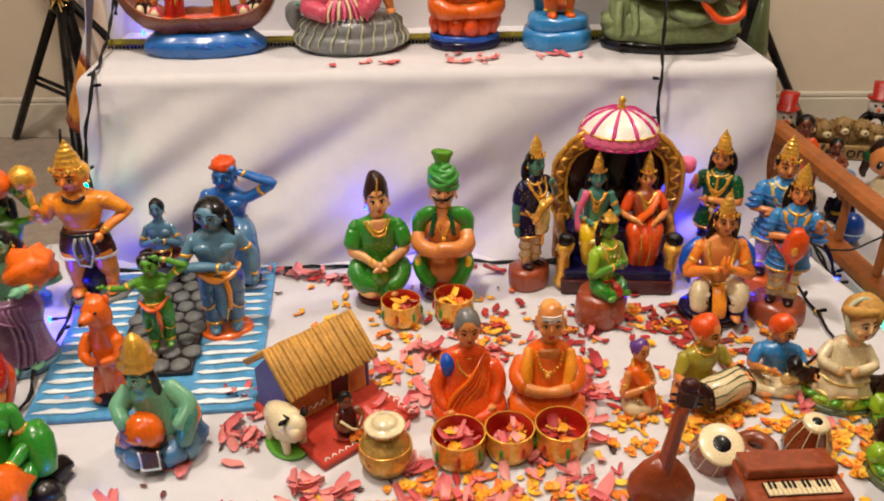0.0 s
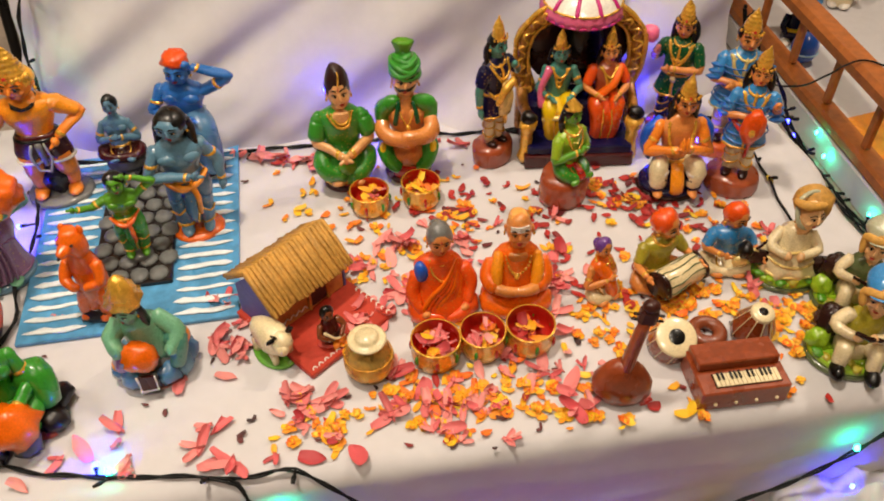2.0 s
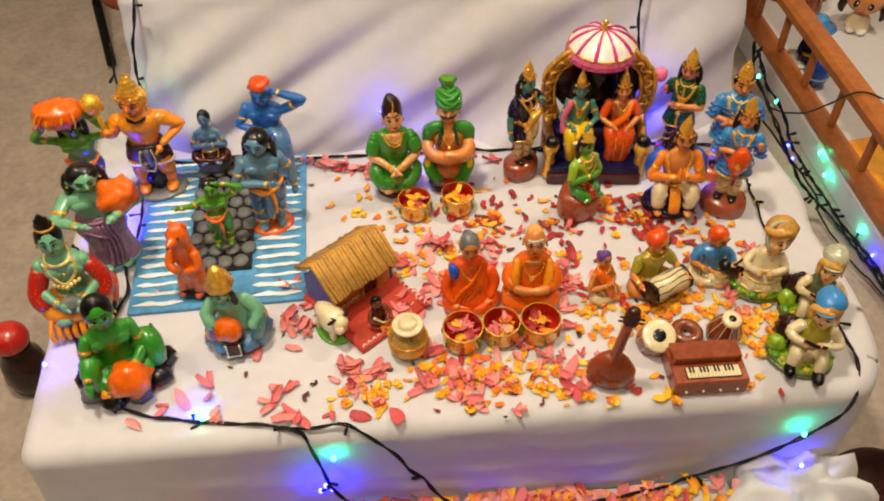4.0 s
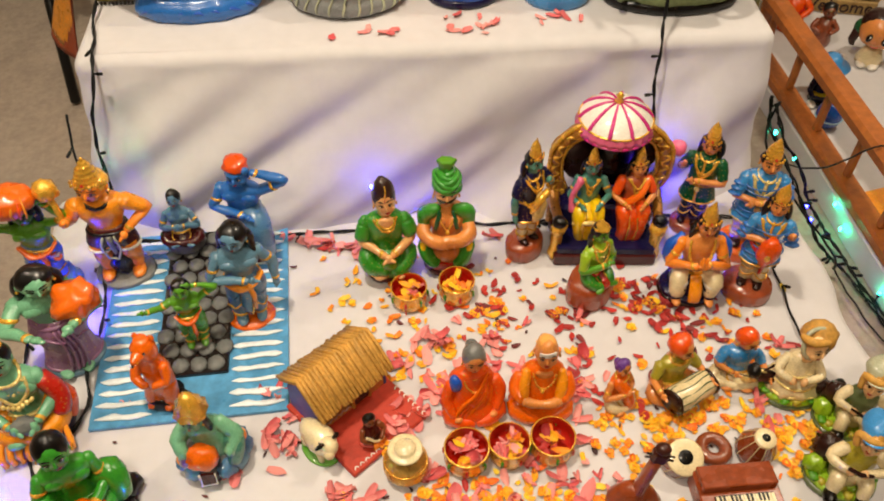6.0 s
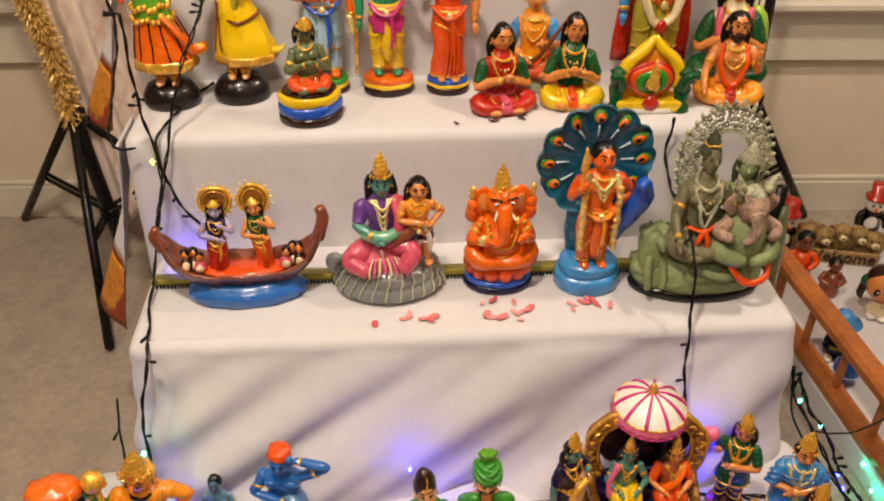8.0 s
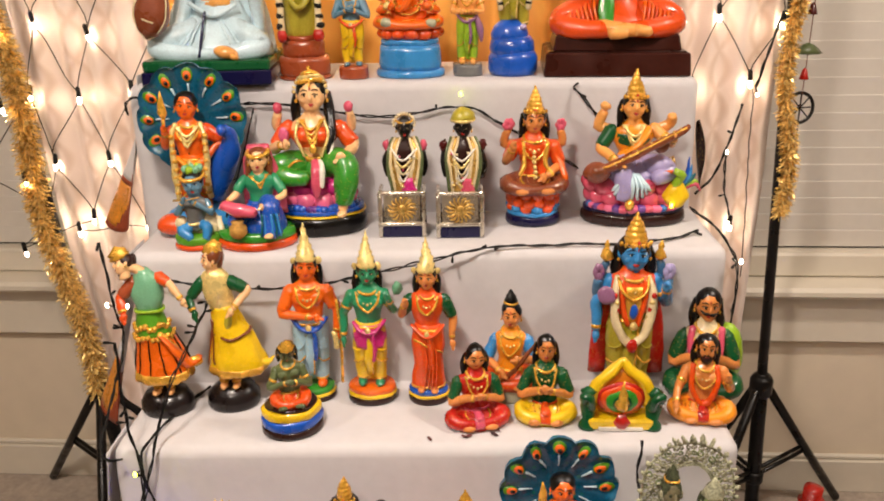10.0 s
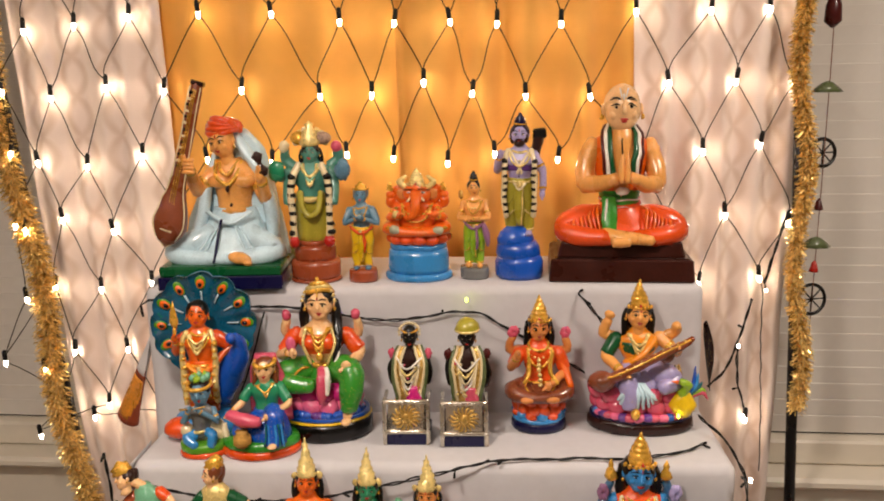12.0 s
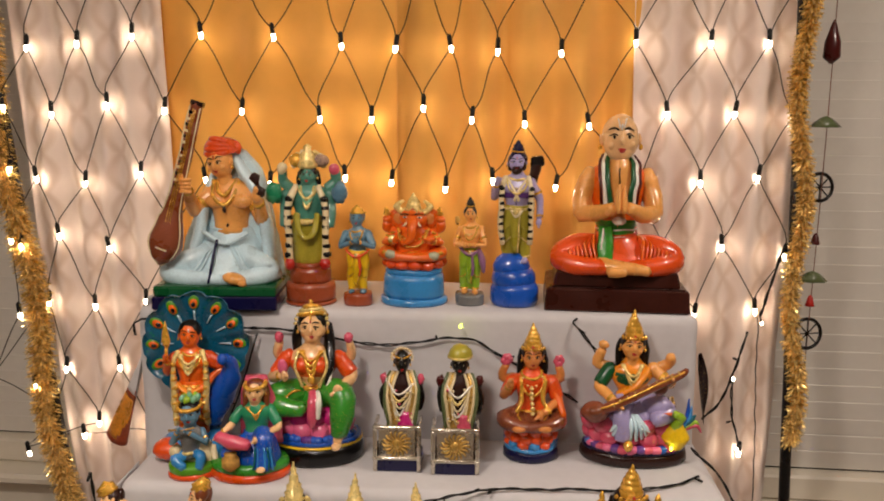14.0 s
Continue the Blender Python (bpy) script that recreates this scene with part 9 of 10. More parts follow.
def monk(F):
    F.box((0, .02, .052), (.645, .40, .104), "dark_wood", bevel=.06, taper=.98)
    F.box((0, .02, .140), (.56, .34, .075), "dark_wood", bevel=.12, taper=.97)
    F.box((0, .02, .104), (.60, .37, .012), "umber", bevel=.2)
    # folded legs with pleated cloth
    F.loft([(.175, .25, .15, 0, 0), (.22, .245, .15, 0, 0), (.27, .17, .12), (.33, .10, .085), (.37, .095, .075)], "deeporange", seg=36)
    for q in (-1, 1):
        F.tube([(q * .06, .02, .25), (q * .16, -.04, .262), (q * .235, -.065, .24), (q * .24, -.10, .215), (q * .15, -.145, .205), (q * .03, -.165, .20)], (.07, .076, .062, .052, .044, .032), "deeporange", seg=16)
        for k in range(9):
            t = k / 8
            F.tube([(q * (.09 + .15 * t), -.02 - .03 * t, .332 - .06 * t), (q * (.11 + .14 * t), -.112 - .01 * t, .312 - .06 * t), (q * (.10 + .13 * t), -.165 + .02 * t, .235 - .02 * t)], (.004, .0085, .004), "deeporange" if k % 2 else "orange", seg=5)
    F.tube([(-.09, -.135, .215), (-.02, -.175, .205), (.08, -.178, .20)], (.032, .036, .03), "goldskin", seg=12)
    F.tube([(.07, -.19, .20), (.13, -.195, .195)], (.030, .022), "goldskin", seg=10)
    F.tube([(-.04, -.20, .19), (.03, -.21, .188)], (.028, .02), "goldskin", seg=10)
    # torso: robe open over the chest
    keep = F.T.copy()
    F.T = F.T @ Matrix.Diagonal((.88, .95, 1, 1))
    F.loft([(.28, .105, .085), (.34, .10, .08), (.42, .112, .085), (.52, .138, .09), (.585, .155, .082), (.625, .128, .07), (.66, .075, .055), (.70, .045, .045)], "orange", seg=34, pleats=8, depth=.012)
    F.loft([(.36, .045, .03), (.48, .055, .038), (.58, .066, .04), (.65, .05, .034), (.69, .042, .04, 0, .02)], "goldskin", c=(0, -.056, 0), seg=22)
    F.tube([(0, -.09, .64), (0, -.104, .57)], .004, "umber", seg=5)
    for q in (-1, 1):
        # wide arms, elbows out, palms joined
        F.ell((q * .148, 0, .575), (.050, .054, .062), "goldskin", seg=14, rings=9)
        F.tube([(q * .152, 0, .585), (q * .178, -.02, .50), (q * .185, -.06, .425)], (.050, .050, .042), "goldskin", seg=14)
        F.tube([(q * .185, -.055, .43), (q * .115, -.14, .44), (q * .035, -.195, .475)], (.042, .037, .028), "goldskin", seg=14)
        F.loft([(0, .014, .024), (.05, .016, .026), (.10, .010, .016), (.125, .004, .006)], "goldskin", c=(q * .014, -.205, .455), seg=14)
        # stole of three bands
        F.tube([(q * .048, .03, .70), (q * .066, -.06, .655), (q * .060, -.115, .57), (q * .045, -.125, .44)], .0125, "deepgreen", seg=8, flat=.6)
        F.tube([(q * .066, .03, .695), (q * .086, -.055, .65), (q * .080, -.108, .57), (q * .064, -.120, .44)], .010, "white", seg=8, flat=.6)
        F.tube([(q * .082, .03, .69), (q * .104, -.05, .645), (q * .098, -.100, .57), (q * .080, -.112, .44)], .007, "maroon", seg=6)
    F.loft([(.30, .108, .088), (.345, .105, .086), (.40, .108, .088)], "green", seg=30)
    for z in (.325, .36):
        F.ring((0, 0, z), .108, .004, "white", sy=.82, seg=30)
    F.loft([(.20, .036, .012, 0, -.06), (.28, .042, .016, 0, -.035), (.38, .035, .014, 0, 0)], "green", c=(-.065, -.10, 0), seg=18)
    F.tube([(-.085, -.15, .24), (-.085, -.14, .30), (-.08, -.115, .37)], .005, "white", seg=5)
    F.ell((.0, -.12, .405), (.035, .025, .018), "white", seg=10, rings=7)
    F.T = keep
    head(F, 0, -.012, .768, .106, "peach", style="none", mark="white", nod=-2)
    for q in (-1, 1):
        F.tube([(q * .018, -.088, .856), (q * .010, -.097, .815)], .0035, "white", seg=5)


doll("praying_monk_doll", .383, 2.205, S4, .400, -3, monk, "praying bald monk doll in orange robes on a brown base", "", wide=1.0)


# ---- backdrop: stands, curtains, tinsel, net lights ----
def curtain(name, x0, x1, x0b, x1b, y, ztop, zbot, pleats, depth, material, label, seed):
    nx, nz = 140, 60
    vs, fs, uvs = [], [], []
    for j in range(nz + 1):
        t = j / nz
        for i in range(nx + 1):
            u = i / nx
            a, b = x0 + (x0b - x0) * t ** 1.5, x1 + (x1b - x1) * t ** 1.5
            x = a + (b - a) * u
            w = math.sin(2 * math.pi * pleats * u + 1.4 * noise.noise((u * 4, t * 1.2, seed))) + .5 * noise.noise((u * 9, t * 2.5, seed + 4))
            vs.append((x, y + depth * w * (.7 + .5 * t) + .012 * noise.noise((u * 4, t * 5, seed + 9)) + .005 * noise.noise((u * 11 + t * 7, t * 9, seed + 2)), ztop + (zbot - ztop) * t))
            uvs.append((u * (x1 - x0) * 1.25, t * (ztop - zbot)))
    for j in range(nz):
        for i in range(nx):
            k = j * (nx + 1) + i
            fs.append((k, k + nx + 1, k + nx + 2, k + 1))
    s = Shape()
    s.put(vs, fs, material)
    ob = s.make(name, None, None, label, "curtain", "backdrop curtains")
    lay = ob.data.uv_layers.new(name="UVMap")
    for lp in ob.data.loops:
        lay.data[lp.index].uv = uvs[lp.vertex_index]
    sol = ob.modifiers.new("thickness", "SOLIDIFY")
    sol.thickness = 0.0015
    return ob


curtain("backdrop_curtain", -.70, -.105, -.70, -.105, 2.462, 2.22, .35, 4, .013, "curtain_yellow", "golden yellow curtain panel behind the top step", 1.0)
curtain("backdrop_curtain", -.11, .47, -.11, .47, 2.468, 2.22, .35, 5, .022, "curtain_ochre", "golden yellow curtain panel with soft folds", 3.0)
curtain("backdrop_curtain", -1.035, -.66, -.885, -.60, 2.440, 2.22, .16, 5, .014, "curtain_cream", "cream patterned curtain hanging in folds", 5.0)
curtain("backdrop_curtain", .44, .83, .50, .80, 2.440, 2.22, .30, 5, .014, "curtain_cream", "cream patterned curtain with oval trellis pattern", 7.0)


def backdrop_stand(x, feet, label, lean=0):
    st = thing("backdrop_stand", pose(x, 2.40, 0), label, "stand", "backdrop stands")
    k = math.tan(radians(lean))
    F = Shape()
    F.tube([(k * z, 0, z) for z in (.30, 1.0, 2.28)], .013, "black_metal", seg=12, per=1)
    F.make("pole", st)
    F = Shape()
    F.tube([(k * z, 0, z) for z in (.10, .52)], .019, "black_metal", seg=12, per=1)
    F.make("sleeve", st)
    F = Shape()
    F.lathe([(.024, .455), (.03, .465), (.03, .505), (.024, .515)], "black_metal", (k * .485, 0, 0), seg=14)
    F.make("collar", st)
    F = Shape()
    F.lathe([(.022, .18), (.026, .185), (.026, .21), (.022, .215)], "black_metal", (k * .2, 0, 0), seg=14)
    F.make("lower_collar", st)
    for fx, fy in feet:
        F = Shape()
        F.tube([(k * .49 + fx * .04, fy * .04, .49), (k * .24 + fx * .55, fy * .55, .235), (fx, fy, .012)], .0125, "black_metal", seg=8, per=1)
        F.make("leg", st)
        for dz in (0, .02):
            F = Shape()
            F.tube([(k * .2, 0, .195 + dz), (k * .22 + fx * .55, fy * .55, .225 + dz)], .006, "black_metal", seg=6, per=1)
            F.make("brace", st)
    return st


backdrop_stand(-.872, ((-.39, .28), (.03, -.36), (.24, .20)), "black tripod backdrop stand beside the steps", -5.5)
backdrop_stand(.885, ((.31, .15), (-.24, -.20), (-.14, .20)), "black tripod backdrop stand behind the steps", -2.4)
CB = Shape()
CB.tube([(-1.085, 2.40, 2.275), (.80, 2.40, 2.275)], .012, "black_metal", seg=10, per=1)
CB.make("backdrop_crossbar", None, None, "black metal crossbar carrying the curtains", "crossbar")


def tinsel(x, z0, z1, n, seed, label, r0=.030, lean=0):
    rnd = random.Random(seed)
    g = thing("tinsel_garland", pose(x, 2.395, z0, 0, lean, 0), label, "garland", "tinsel garlands")
    F = Shape()
    F.tube([(.013 * math.sin(k * 1.3), -.016, (z1 - z0) * k / 12) for k in range(13)], .003, "brass", seg=6)
    F.make("core", g)
    vs, fs = [], []
    for k in range(n):
        t = rnd.random()
        c = Vector((.013 * math.sin(t * 15.6), -.016, t * (z1 - z0)))
        a, e = rnd.uniform(0, 6.28), rnd.uniform(-.7, .5)
        d = Vector((math.cos(a) * math.cos(e), math.sin(a) * math.cos(e), math.sin(e)))
        s = unit(d.cross(Vector((rnd.uniform(-1, 1), rnd.uniform(-1, 1), 1)))) * .0019
        L = r0 * rnd.uniform(.35, 1.15)
        tip = c + d * L + Vector((0, 0, -L * .25))
        i = len(vs)
        vs += [c - s, c + s, tip + s * .8, tip - s * .8]
        fs.append((i, i + 1, i + 2, i + 3))
    F = Shape()
    F.put(vs, fs, "tinsel", False)
    tagged(F.make("tinsel_fringe", g), kind="stuff")


tinsel(.845, .98, 2.15, 11000, 5, "gold tinsel garland wound on the stand pole", .025, -2.4)
tinsel(-.922, .50, 2.15, 15000, 6, "gold tinsel garland wound on the stand pole", .036, -5.5)


# net of warm lights over the curtains
NET = thing("net_light", pose(0, 2.415, 0), "net of warm white string lights over the curtains", "net light")
rnd = random.Random(21)
nodes = {}
COLS = ((-.93, -.80, -.655, -.474, -.28, -.166, -.042, .071, .186, .35, .52, .668, .805), (-.97, -.862, -.726, -.567, -.398, -.23, -.111, .016, .123, .279, .45, .60, .745))
for r in range(9):
    z = 2.235 - .159 * r
    for k, x in enumerate(COLS[(r + 1) % 2]):
        x += rnd.uniform(-.010, .010)
        if z < 1.50 and -.62 < x < .50 or z < 1.15 and x > -.72:
            continue
        nodes[r, k] = Vector((x, rnd.uniform(-.008, .004), z + rnd.uniform(-.016, .016) - .012 * (7 <= k <= 10)))
for key, x, z in (((3, -1), -1.022, 1.766), ((5, -1), -1.030, 1.449), ((7, -1), -1.100, 1.102), ((4, -1), -1.018, 1.622), ((6, -1), -1.025, 1.265)):
    nodes[key] = Vector((x, -.045, z))
nodes[5, 20], nodes[7, 20] = Vector((-1.004, -.05, 1.438)), Vector((-.998, -.05, 1.086))
nodes[9, 0], nodes[9, 2], nodes[9, 12] = Vector((-1.06, 0, .885)), Vector((-.905, -.01, .942)), Vector((.735, -.01, .94))
F = Shape()
for (r, k), p in nodes.items():
    for q in ((r - 1, k), (r - 1, k + (-1 if r % 2 == 0 else 1))):
        if q in nodes:
            t = nodes[q]
            bend = Vector((rnd.uniform(-.012, .012), -.004, 0))
            F = Shape()
            F.tube([p + Vector((0, 0, .012)), p.lerp(t, .3) + Vector(((p.x - t.x) * .11, 0, -.002)) + bend, p.lerp(t, .72) + Vector(((p.x - t.x) * .03, 0, .004)), t + Vector((0, 0, -.004))], .0014, "cable_green", seg=5, per=3)
            F.make("wire", NET)
F = Shape()
F.lathe([(.0048, 0), (.0056, .004), (.0056, .022), (.003, .027)], "cable_black", seg=8)
sock0 = F.make("socket", NET, pose(0, 0, -5))
F = Shape()
F.lathe([(.0010, -.015), (.0038, -.0125), (.0049, -.006), (.0042, .001)], "bulb_warm", seg=8)
bulb0 = F.make("bulb", NET, pose(0, 0, -5))
first = True
for p in nodes.values():
    sock = sock0 if first else new("socket", sock0.data)
    bulb = bulb0 if first else new("bulb", bulb0.data)
    first = False
    sock.parent, bulb.parent = NET, sock
    sock.matrix_basis = pose(p.x, p.y, p.z, rnd.uniform(-10, 10), rnd.uniform(-10, 10), 0)
    bulb.matrix_basis = Matrix()


# ---- fairy-light cables ----
def cable(pts, leds, label, r=.0022, twist=True, seed=0, twigs=6):
    """A cord of two thin wires wound round each other, a little kinked, with stubby bulb sockets."""
    rnd = random.Random(seed)
    c = thing("fairy_light_cable", Matrix(), label, "string lights", "fairy-light cables")
    way = strand(pts)
    kink = [p + .0035 * noise.noise_vector(p * 28 + Vector((seed, 0, 0))) for p in way]
    kink = [Vector((p.x, min(p.y, q.y + .001), max(p.z, q.z - .001))) for p, q in zip(kink, way)]
    turn = rnd.uniform(0, 6)
    for w in range(2 if twist else 1):
        F = Shape()
        wound = []
        for i, p in enumerate(kink):
            d = unit(kink[min(i + 1, len(kink) - 1)] - kink[max(i - 1, 0)])
            side = unit(d.cross(Vector((.2, .9, .3)) if abs(d.y) < .9 else Vector((0, 0, 1))))
            a = turn + i * .9 + math.pi * w
            gap = r * (.62 + .8 * max(0.0, noise.noise(p * 9 + Vector((0, seed, 5))))) if twist else 0
            wound.append(p + gap * (math.cos(a) * side + math.sin(a) * d.cross(side)))
        F.tube(wound, r * .72 if twist else r * .85, "cable_black", seg=6, per=1)
        F.make("wire", c)
    for k in range(twigs):
        p = kink[rnd.randrange(len(kink))]
        d = Vector((rnd.uniform(-1, 1), -.4, rnd.uniform(-.3, .7))).normalized() * .017
        F = Shape()
        F.tube([p, p + d * .45, p + d * .5, p + d], (r * .7, r * .7, r * 1.15, r * 1.15), "cable_black", seg=7, per=1)
        F.make("bulb_socket", c)
    for p, m in leds:
        p = Vector(p)
        q = min(kink, key=lambda v: (v - p).length)
        if .004 < (q - p).length < .03:
            F = Shape()
            F.tube([q, q.lerp(p, .55), q.lerp(p, .6), q.lerp(p, .93)], (r * .6, r * .6, r * 1.0, r * 1.0), "cable_black", seg=6, per=1)
            F.make("bulb_socket", c)
        F = Shape()
        F.ell((0, 0, 0), (.0032, .0032, .0048), m, seg=8, rings=6)
        F.make("led", c, Matrix.Translation(p))


zc = P + .004
cable([(-.60, 1.05, zc), (-.575, .93, zc), (-.53, .82, zc), (-.47, .745, zc), (-.38, .715, zc), (-.28, .70, zc), (-.21, .690, zc), (-.155, .69, zc + .004), (-.10, .672, .30), (-.06, .664, .24), (-.01, .655, .17), (.1, .64, .168), (.22, .64, .170)],
      [((-.345, .712, zc + .004), "led_teal"), ((-.36, .722, zc + .004), "led_blue"), ((-.175, .668, .300), "led_teal"), ((-.578, .812, zc + .006), "led_blue")], "black string-light cable along the cloth edge", seed=1, twigs=9)
cable([(-.42, .60, .168), (-.25, .615, .170), (-.1, .61, .172), (.04, .625, .170), (.2, .61, .172), (.34, .63, .170)], [((-.16, .6, .178), "led_blue"), ((.02, .605, .178), "led_blue"), ((.2, .60, .178), "led_blue")], "black string-light cable lying on the front ledge", seed=22, twigs=9)
cable([(-.25, .695, zc), (-.215, .684, zc - .002), (-.195, .664, .29), (-.18, .652, .235), (-.14, .645, .195), (-.08, .640, .172), (.0, .635, .168)], [((-.192, .660, .240), "led_blue"), ((-.184, .657, .236), "led_blue"), ((-.200, .658, .230), "led_blue")], "black string-light cable hanging over the front edge", seed=2, twigs=3)
cable([(.55, .82, zc), (.552, .745, zc - .002), (.53, .695, .31), (.47, .685, .25), (.40, .682, .20), (.33, .678, .17), (.25, .66, .168), (.12, .64, .170)],
      [((.475, .682, .272), "led_teal"), ((.487, .670, .205), "led_blue")], "black string-light cable over the front corner", seed=3, twigs=5)
cable([(-.47, 1.24, zc), (-.50, 1.235, zc), (-.522, 1.215, zc + .004), (-.512, 1.17, zc + .006), (-.496, 1.10, zc + .010), (-.496, 1.045, zc + .010), (-.506, 1.015, zc + .008), (-.496, .975, zc + .008), (-.488, .935, zc + .006), (-.51, .885, zc)], [((-.535, 1.075, zc + .012), "led_blue"), ((-.545, 1.095, zc + .014), "led_blue"), ((-.550, 1.060, zc + .012), "led_blue"), ((-.52, 1.10, zc + .01), "led_blue"), ((-.50, 1.22, zc + .03), "led_blue")], "black string-light cable trailing between the dolls", seed=4, twigs=3)
cable([(-.52, 1.23, P + .01), (-.35, 1.238, zc), (-.25, 1.236, zc), (-.12, 1.238, zc), (.06, 1.238, zc), (.2, 1.236, zc), (.36, 1.238, zc), (.52, 1.22, zc)],
      [((-.10, 1.232, zc + .10), "led_blue"), ((-.02, 1.225, zc + .02), "led_blue"), ((.355, 1.25, zc + .12), "led_blue"), ((.305, 1.215, zc + .01), "led_blue"), ((.36, 1.26, zc + .03), "led_blue"), ((.43, 1.15, zc + .02), "led_blue")], "black string-light cable along the foot of the step", seed=5, twigs=8)
cable([(-.50, 1.600, 1.03), (-.50, 1.590, .90), (-.485, 1.585, .775), (-.50, 1.52, .66), (-.503, 1.44, S1 + .006), (-.486, 1.335, .602), (-.50, 1.286, .50), (-.492, 1.255, .42), (-.515, 1.225, .345)],
      [((-.50, 1.262, .47), "led_teal"), ((-.47, 1.56, S1 + .012), "led_blue"), ((-.49, 1.57, .80), "led_yellow")], "black string-light cable running down the cloth steps", seed=6, twigs=8)
cable([(-.535, 1.31, .54), (-.537, 1.280, .47), (-.525, 1.255, .42), (-.50, 1.235, .36), (-.42, 1.235, P + .006)], [], "black string-light cable looped at the step corner", seed=7, twigs=4, twist=False)
cable([(-.43, 1.825, S2 + .006), (-.47, 1.72, S2 + .006), (-.487, 1.600, .815), (-.47, 1.590, .72), (-.43, 1.585, .66)], [], "black string-light cable hanging on the cloth", seed=8, twigs=4)
cable([(.355, 1.60, .84), (.352, 1.590, .75), (.345, 1.40, S1 + .12), (.338, 1.335, .605), (.330, 1.308, .56), (.337, 1.278, .48), (.335, 1.256, .42)], [], "black string-light cable hanging down the step", seed=9, twigs=3)
cable([(-.58, 1.840, 1.05), (-.50, 1.830, 1.045), (-.407, 1.825, 1.03), (-.30, 1.825, 1.025), (-.195, 1.825, 1.035), (-.03, 1.828, 1.07), (.06, 1.840, S3 + .005), (.12, 1.865, S3 + .006), (.25, 1.875, S3 + .006), (.40, 1.880, S3 + .006), (.52, 1.94, S3 + .006)],
      [((.47, 1.97, S3 + .05), "led_yellow"), ((-.57, 1.830, .99), "bulb_warm")], "black string-light cable swagged under the step edge", seed=10, twigs=9)
cable([(-.615, 2.088, 1.30), (-.60, 2.088, 1.335), (-.443, 2.090, 1.322), (-.30, 2.090, 1.318), (-.106, 2.088, 1.29), (.061, 2.090, 1.307), (.156, 2.088, 1.265), (.30, 2.078, 1.18)],
      [((.061, 2.080, 1.335), "led_yellow")], "black string-light cable swagged under the top step", seed=11, twigs=6)
cable([(-.36, 2.086, 1.31), (-.38, 2.05, 1.22), (-.40, 1.985, 1.14), (-.41, 1.96, S3 + .006), (-.43, 1.90, S3 + .006)], [], "black string-light cable hanging between dolls", seed=12, twigs=3, twist=False)
cable([(.27, 2.16, S4 + .006), (.30, 2.090, 1.33), (.34, 2.086, 1.28), (.36, 2.083, 1.24)], [], "black string-light cable hanging from the top step", seed=13, twigs=2)
cable([(.52, 2.02, S3 + .03), (.56, 1.93, S3 + .004), (.567, 1.840, 1.04), (.56, 1.830, .95), (.55, 1.810, .86)], [((.575, 1.850, 1.06), "bulb_warm"), ((.565, 1.830, .93), "bulb_warm")], "black string-light cable at the step corner", seed=14, twigs=5)
cable([(-.60, 1.820, 1.12), (-.585, 1.810, 1.0), (-.575, 1.80, .92), (-.565, 1.62, .82), (-.52, 1.60, .81)], [((-.60, 1.815, 1.0), "bulb_warm")], "black string-light cable beside the dancer dolls", seed=15, twigs=4)
BUNDLE = [(.632, 1.497, .362), (.640, 1.480, .310), (.660, 1.430, .276), (.682, 1.380, .232), (.722, 1.346, .160), (.771, 1.342, .095), (.830, 1.356, .030), (.866, 1.262, .012), (.882, 1.135, .012), (.90, .96, .012)]
cable(BUNDLE, [((.643, 1.46, .312), "led_teal"), ((.712, 1.353, .185), "led_blue"), ((.864, 1.457, .040), "led_teal"), ((.700, 1.365, .21), "led_blue")], "bundle of black string-light cables beside the platform", seed=16, twigs=10, r=.003)
cable([(.636, 1.472, .36), (.654, 1.447, .31), (.704, 1.425, .24), (.730, 1.418, .18), (.775, 1.42, .115), (.825, 1.425, .05), (.860, 1.35, .014), (.876, 1.27, .012), (.888, 1.16, .012), (.86, 1.0, .012)],
      [((.682, 1.433, .27), "led_teal"), ((.868, 1.512, .058), "led_teal"), ((.886, 1.229, .02), "led_blue"), ((.880, 1.289, .03), "led_teal")], "bundle of black string-light cables trailing to the carpet", seed=17, twigs=9, r=.003)
cable([(x + .022 * math.sin(i * 1.3 + 2) - .012, y - .02, z + .008) for i, (x, y, z) in enumerate(BUNDLE)], [], "loose black string-light cable beside the tray", seed=26, twigs=6, r=.0026, twist=False)
cable([(.672, 1.443, .25), (.732, 1.462, .215), (.785, 1.464, .215), (.850, 1.474, .243), (.893, 1.482, .246), (.935, 1.456, .236), (.972, 1.459, .19), (1.0, 1.40, .10)], [((.99, 1.42, .13), "led_teal")], "black cable stretched over the wooden rail", seed=18, twigs=2, twist=False)
cable([(.515, 1.18, zc), (.512, 1.10, zc), (.508, 1.0, zc), (.51, .93, zc), (.535, .86, zc)], [], "black string-light cable on the platform cloth", seed=19, twigs=3, twist=False)

cable([(-.40, 1.825, 1.03), (-.41, 1.72, .99), (-.432, 1.645, .941), (-.458, 1.625, .862), (-.468, 1.605, .822), (-.486, 1.592, .744), (-.505, 1.585, .69), (-.513, 1.575, .64)], [], "black string-light cable hanging before the dancer dolls", seed=20, twigs=5)

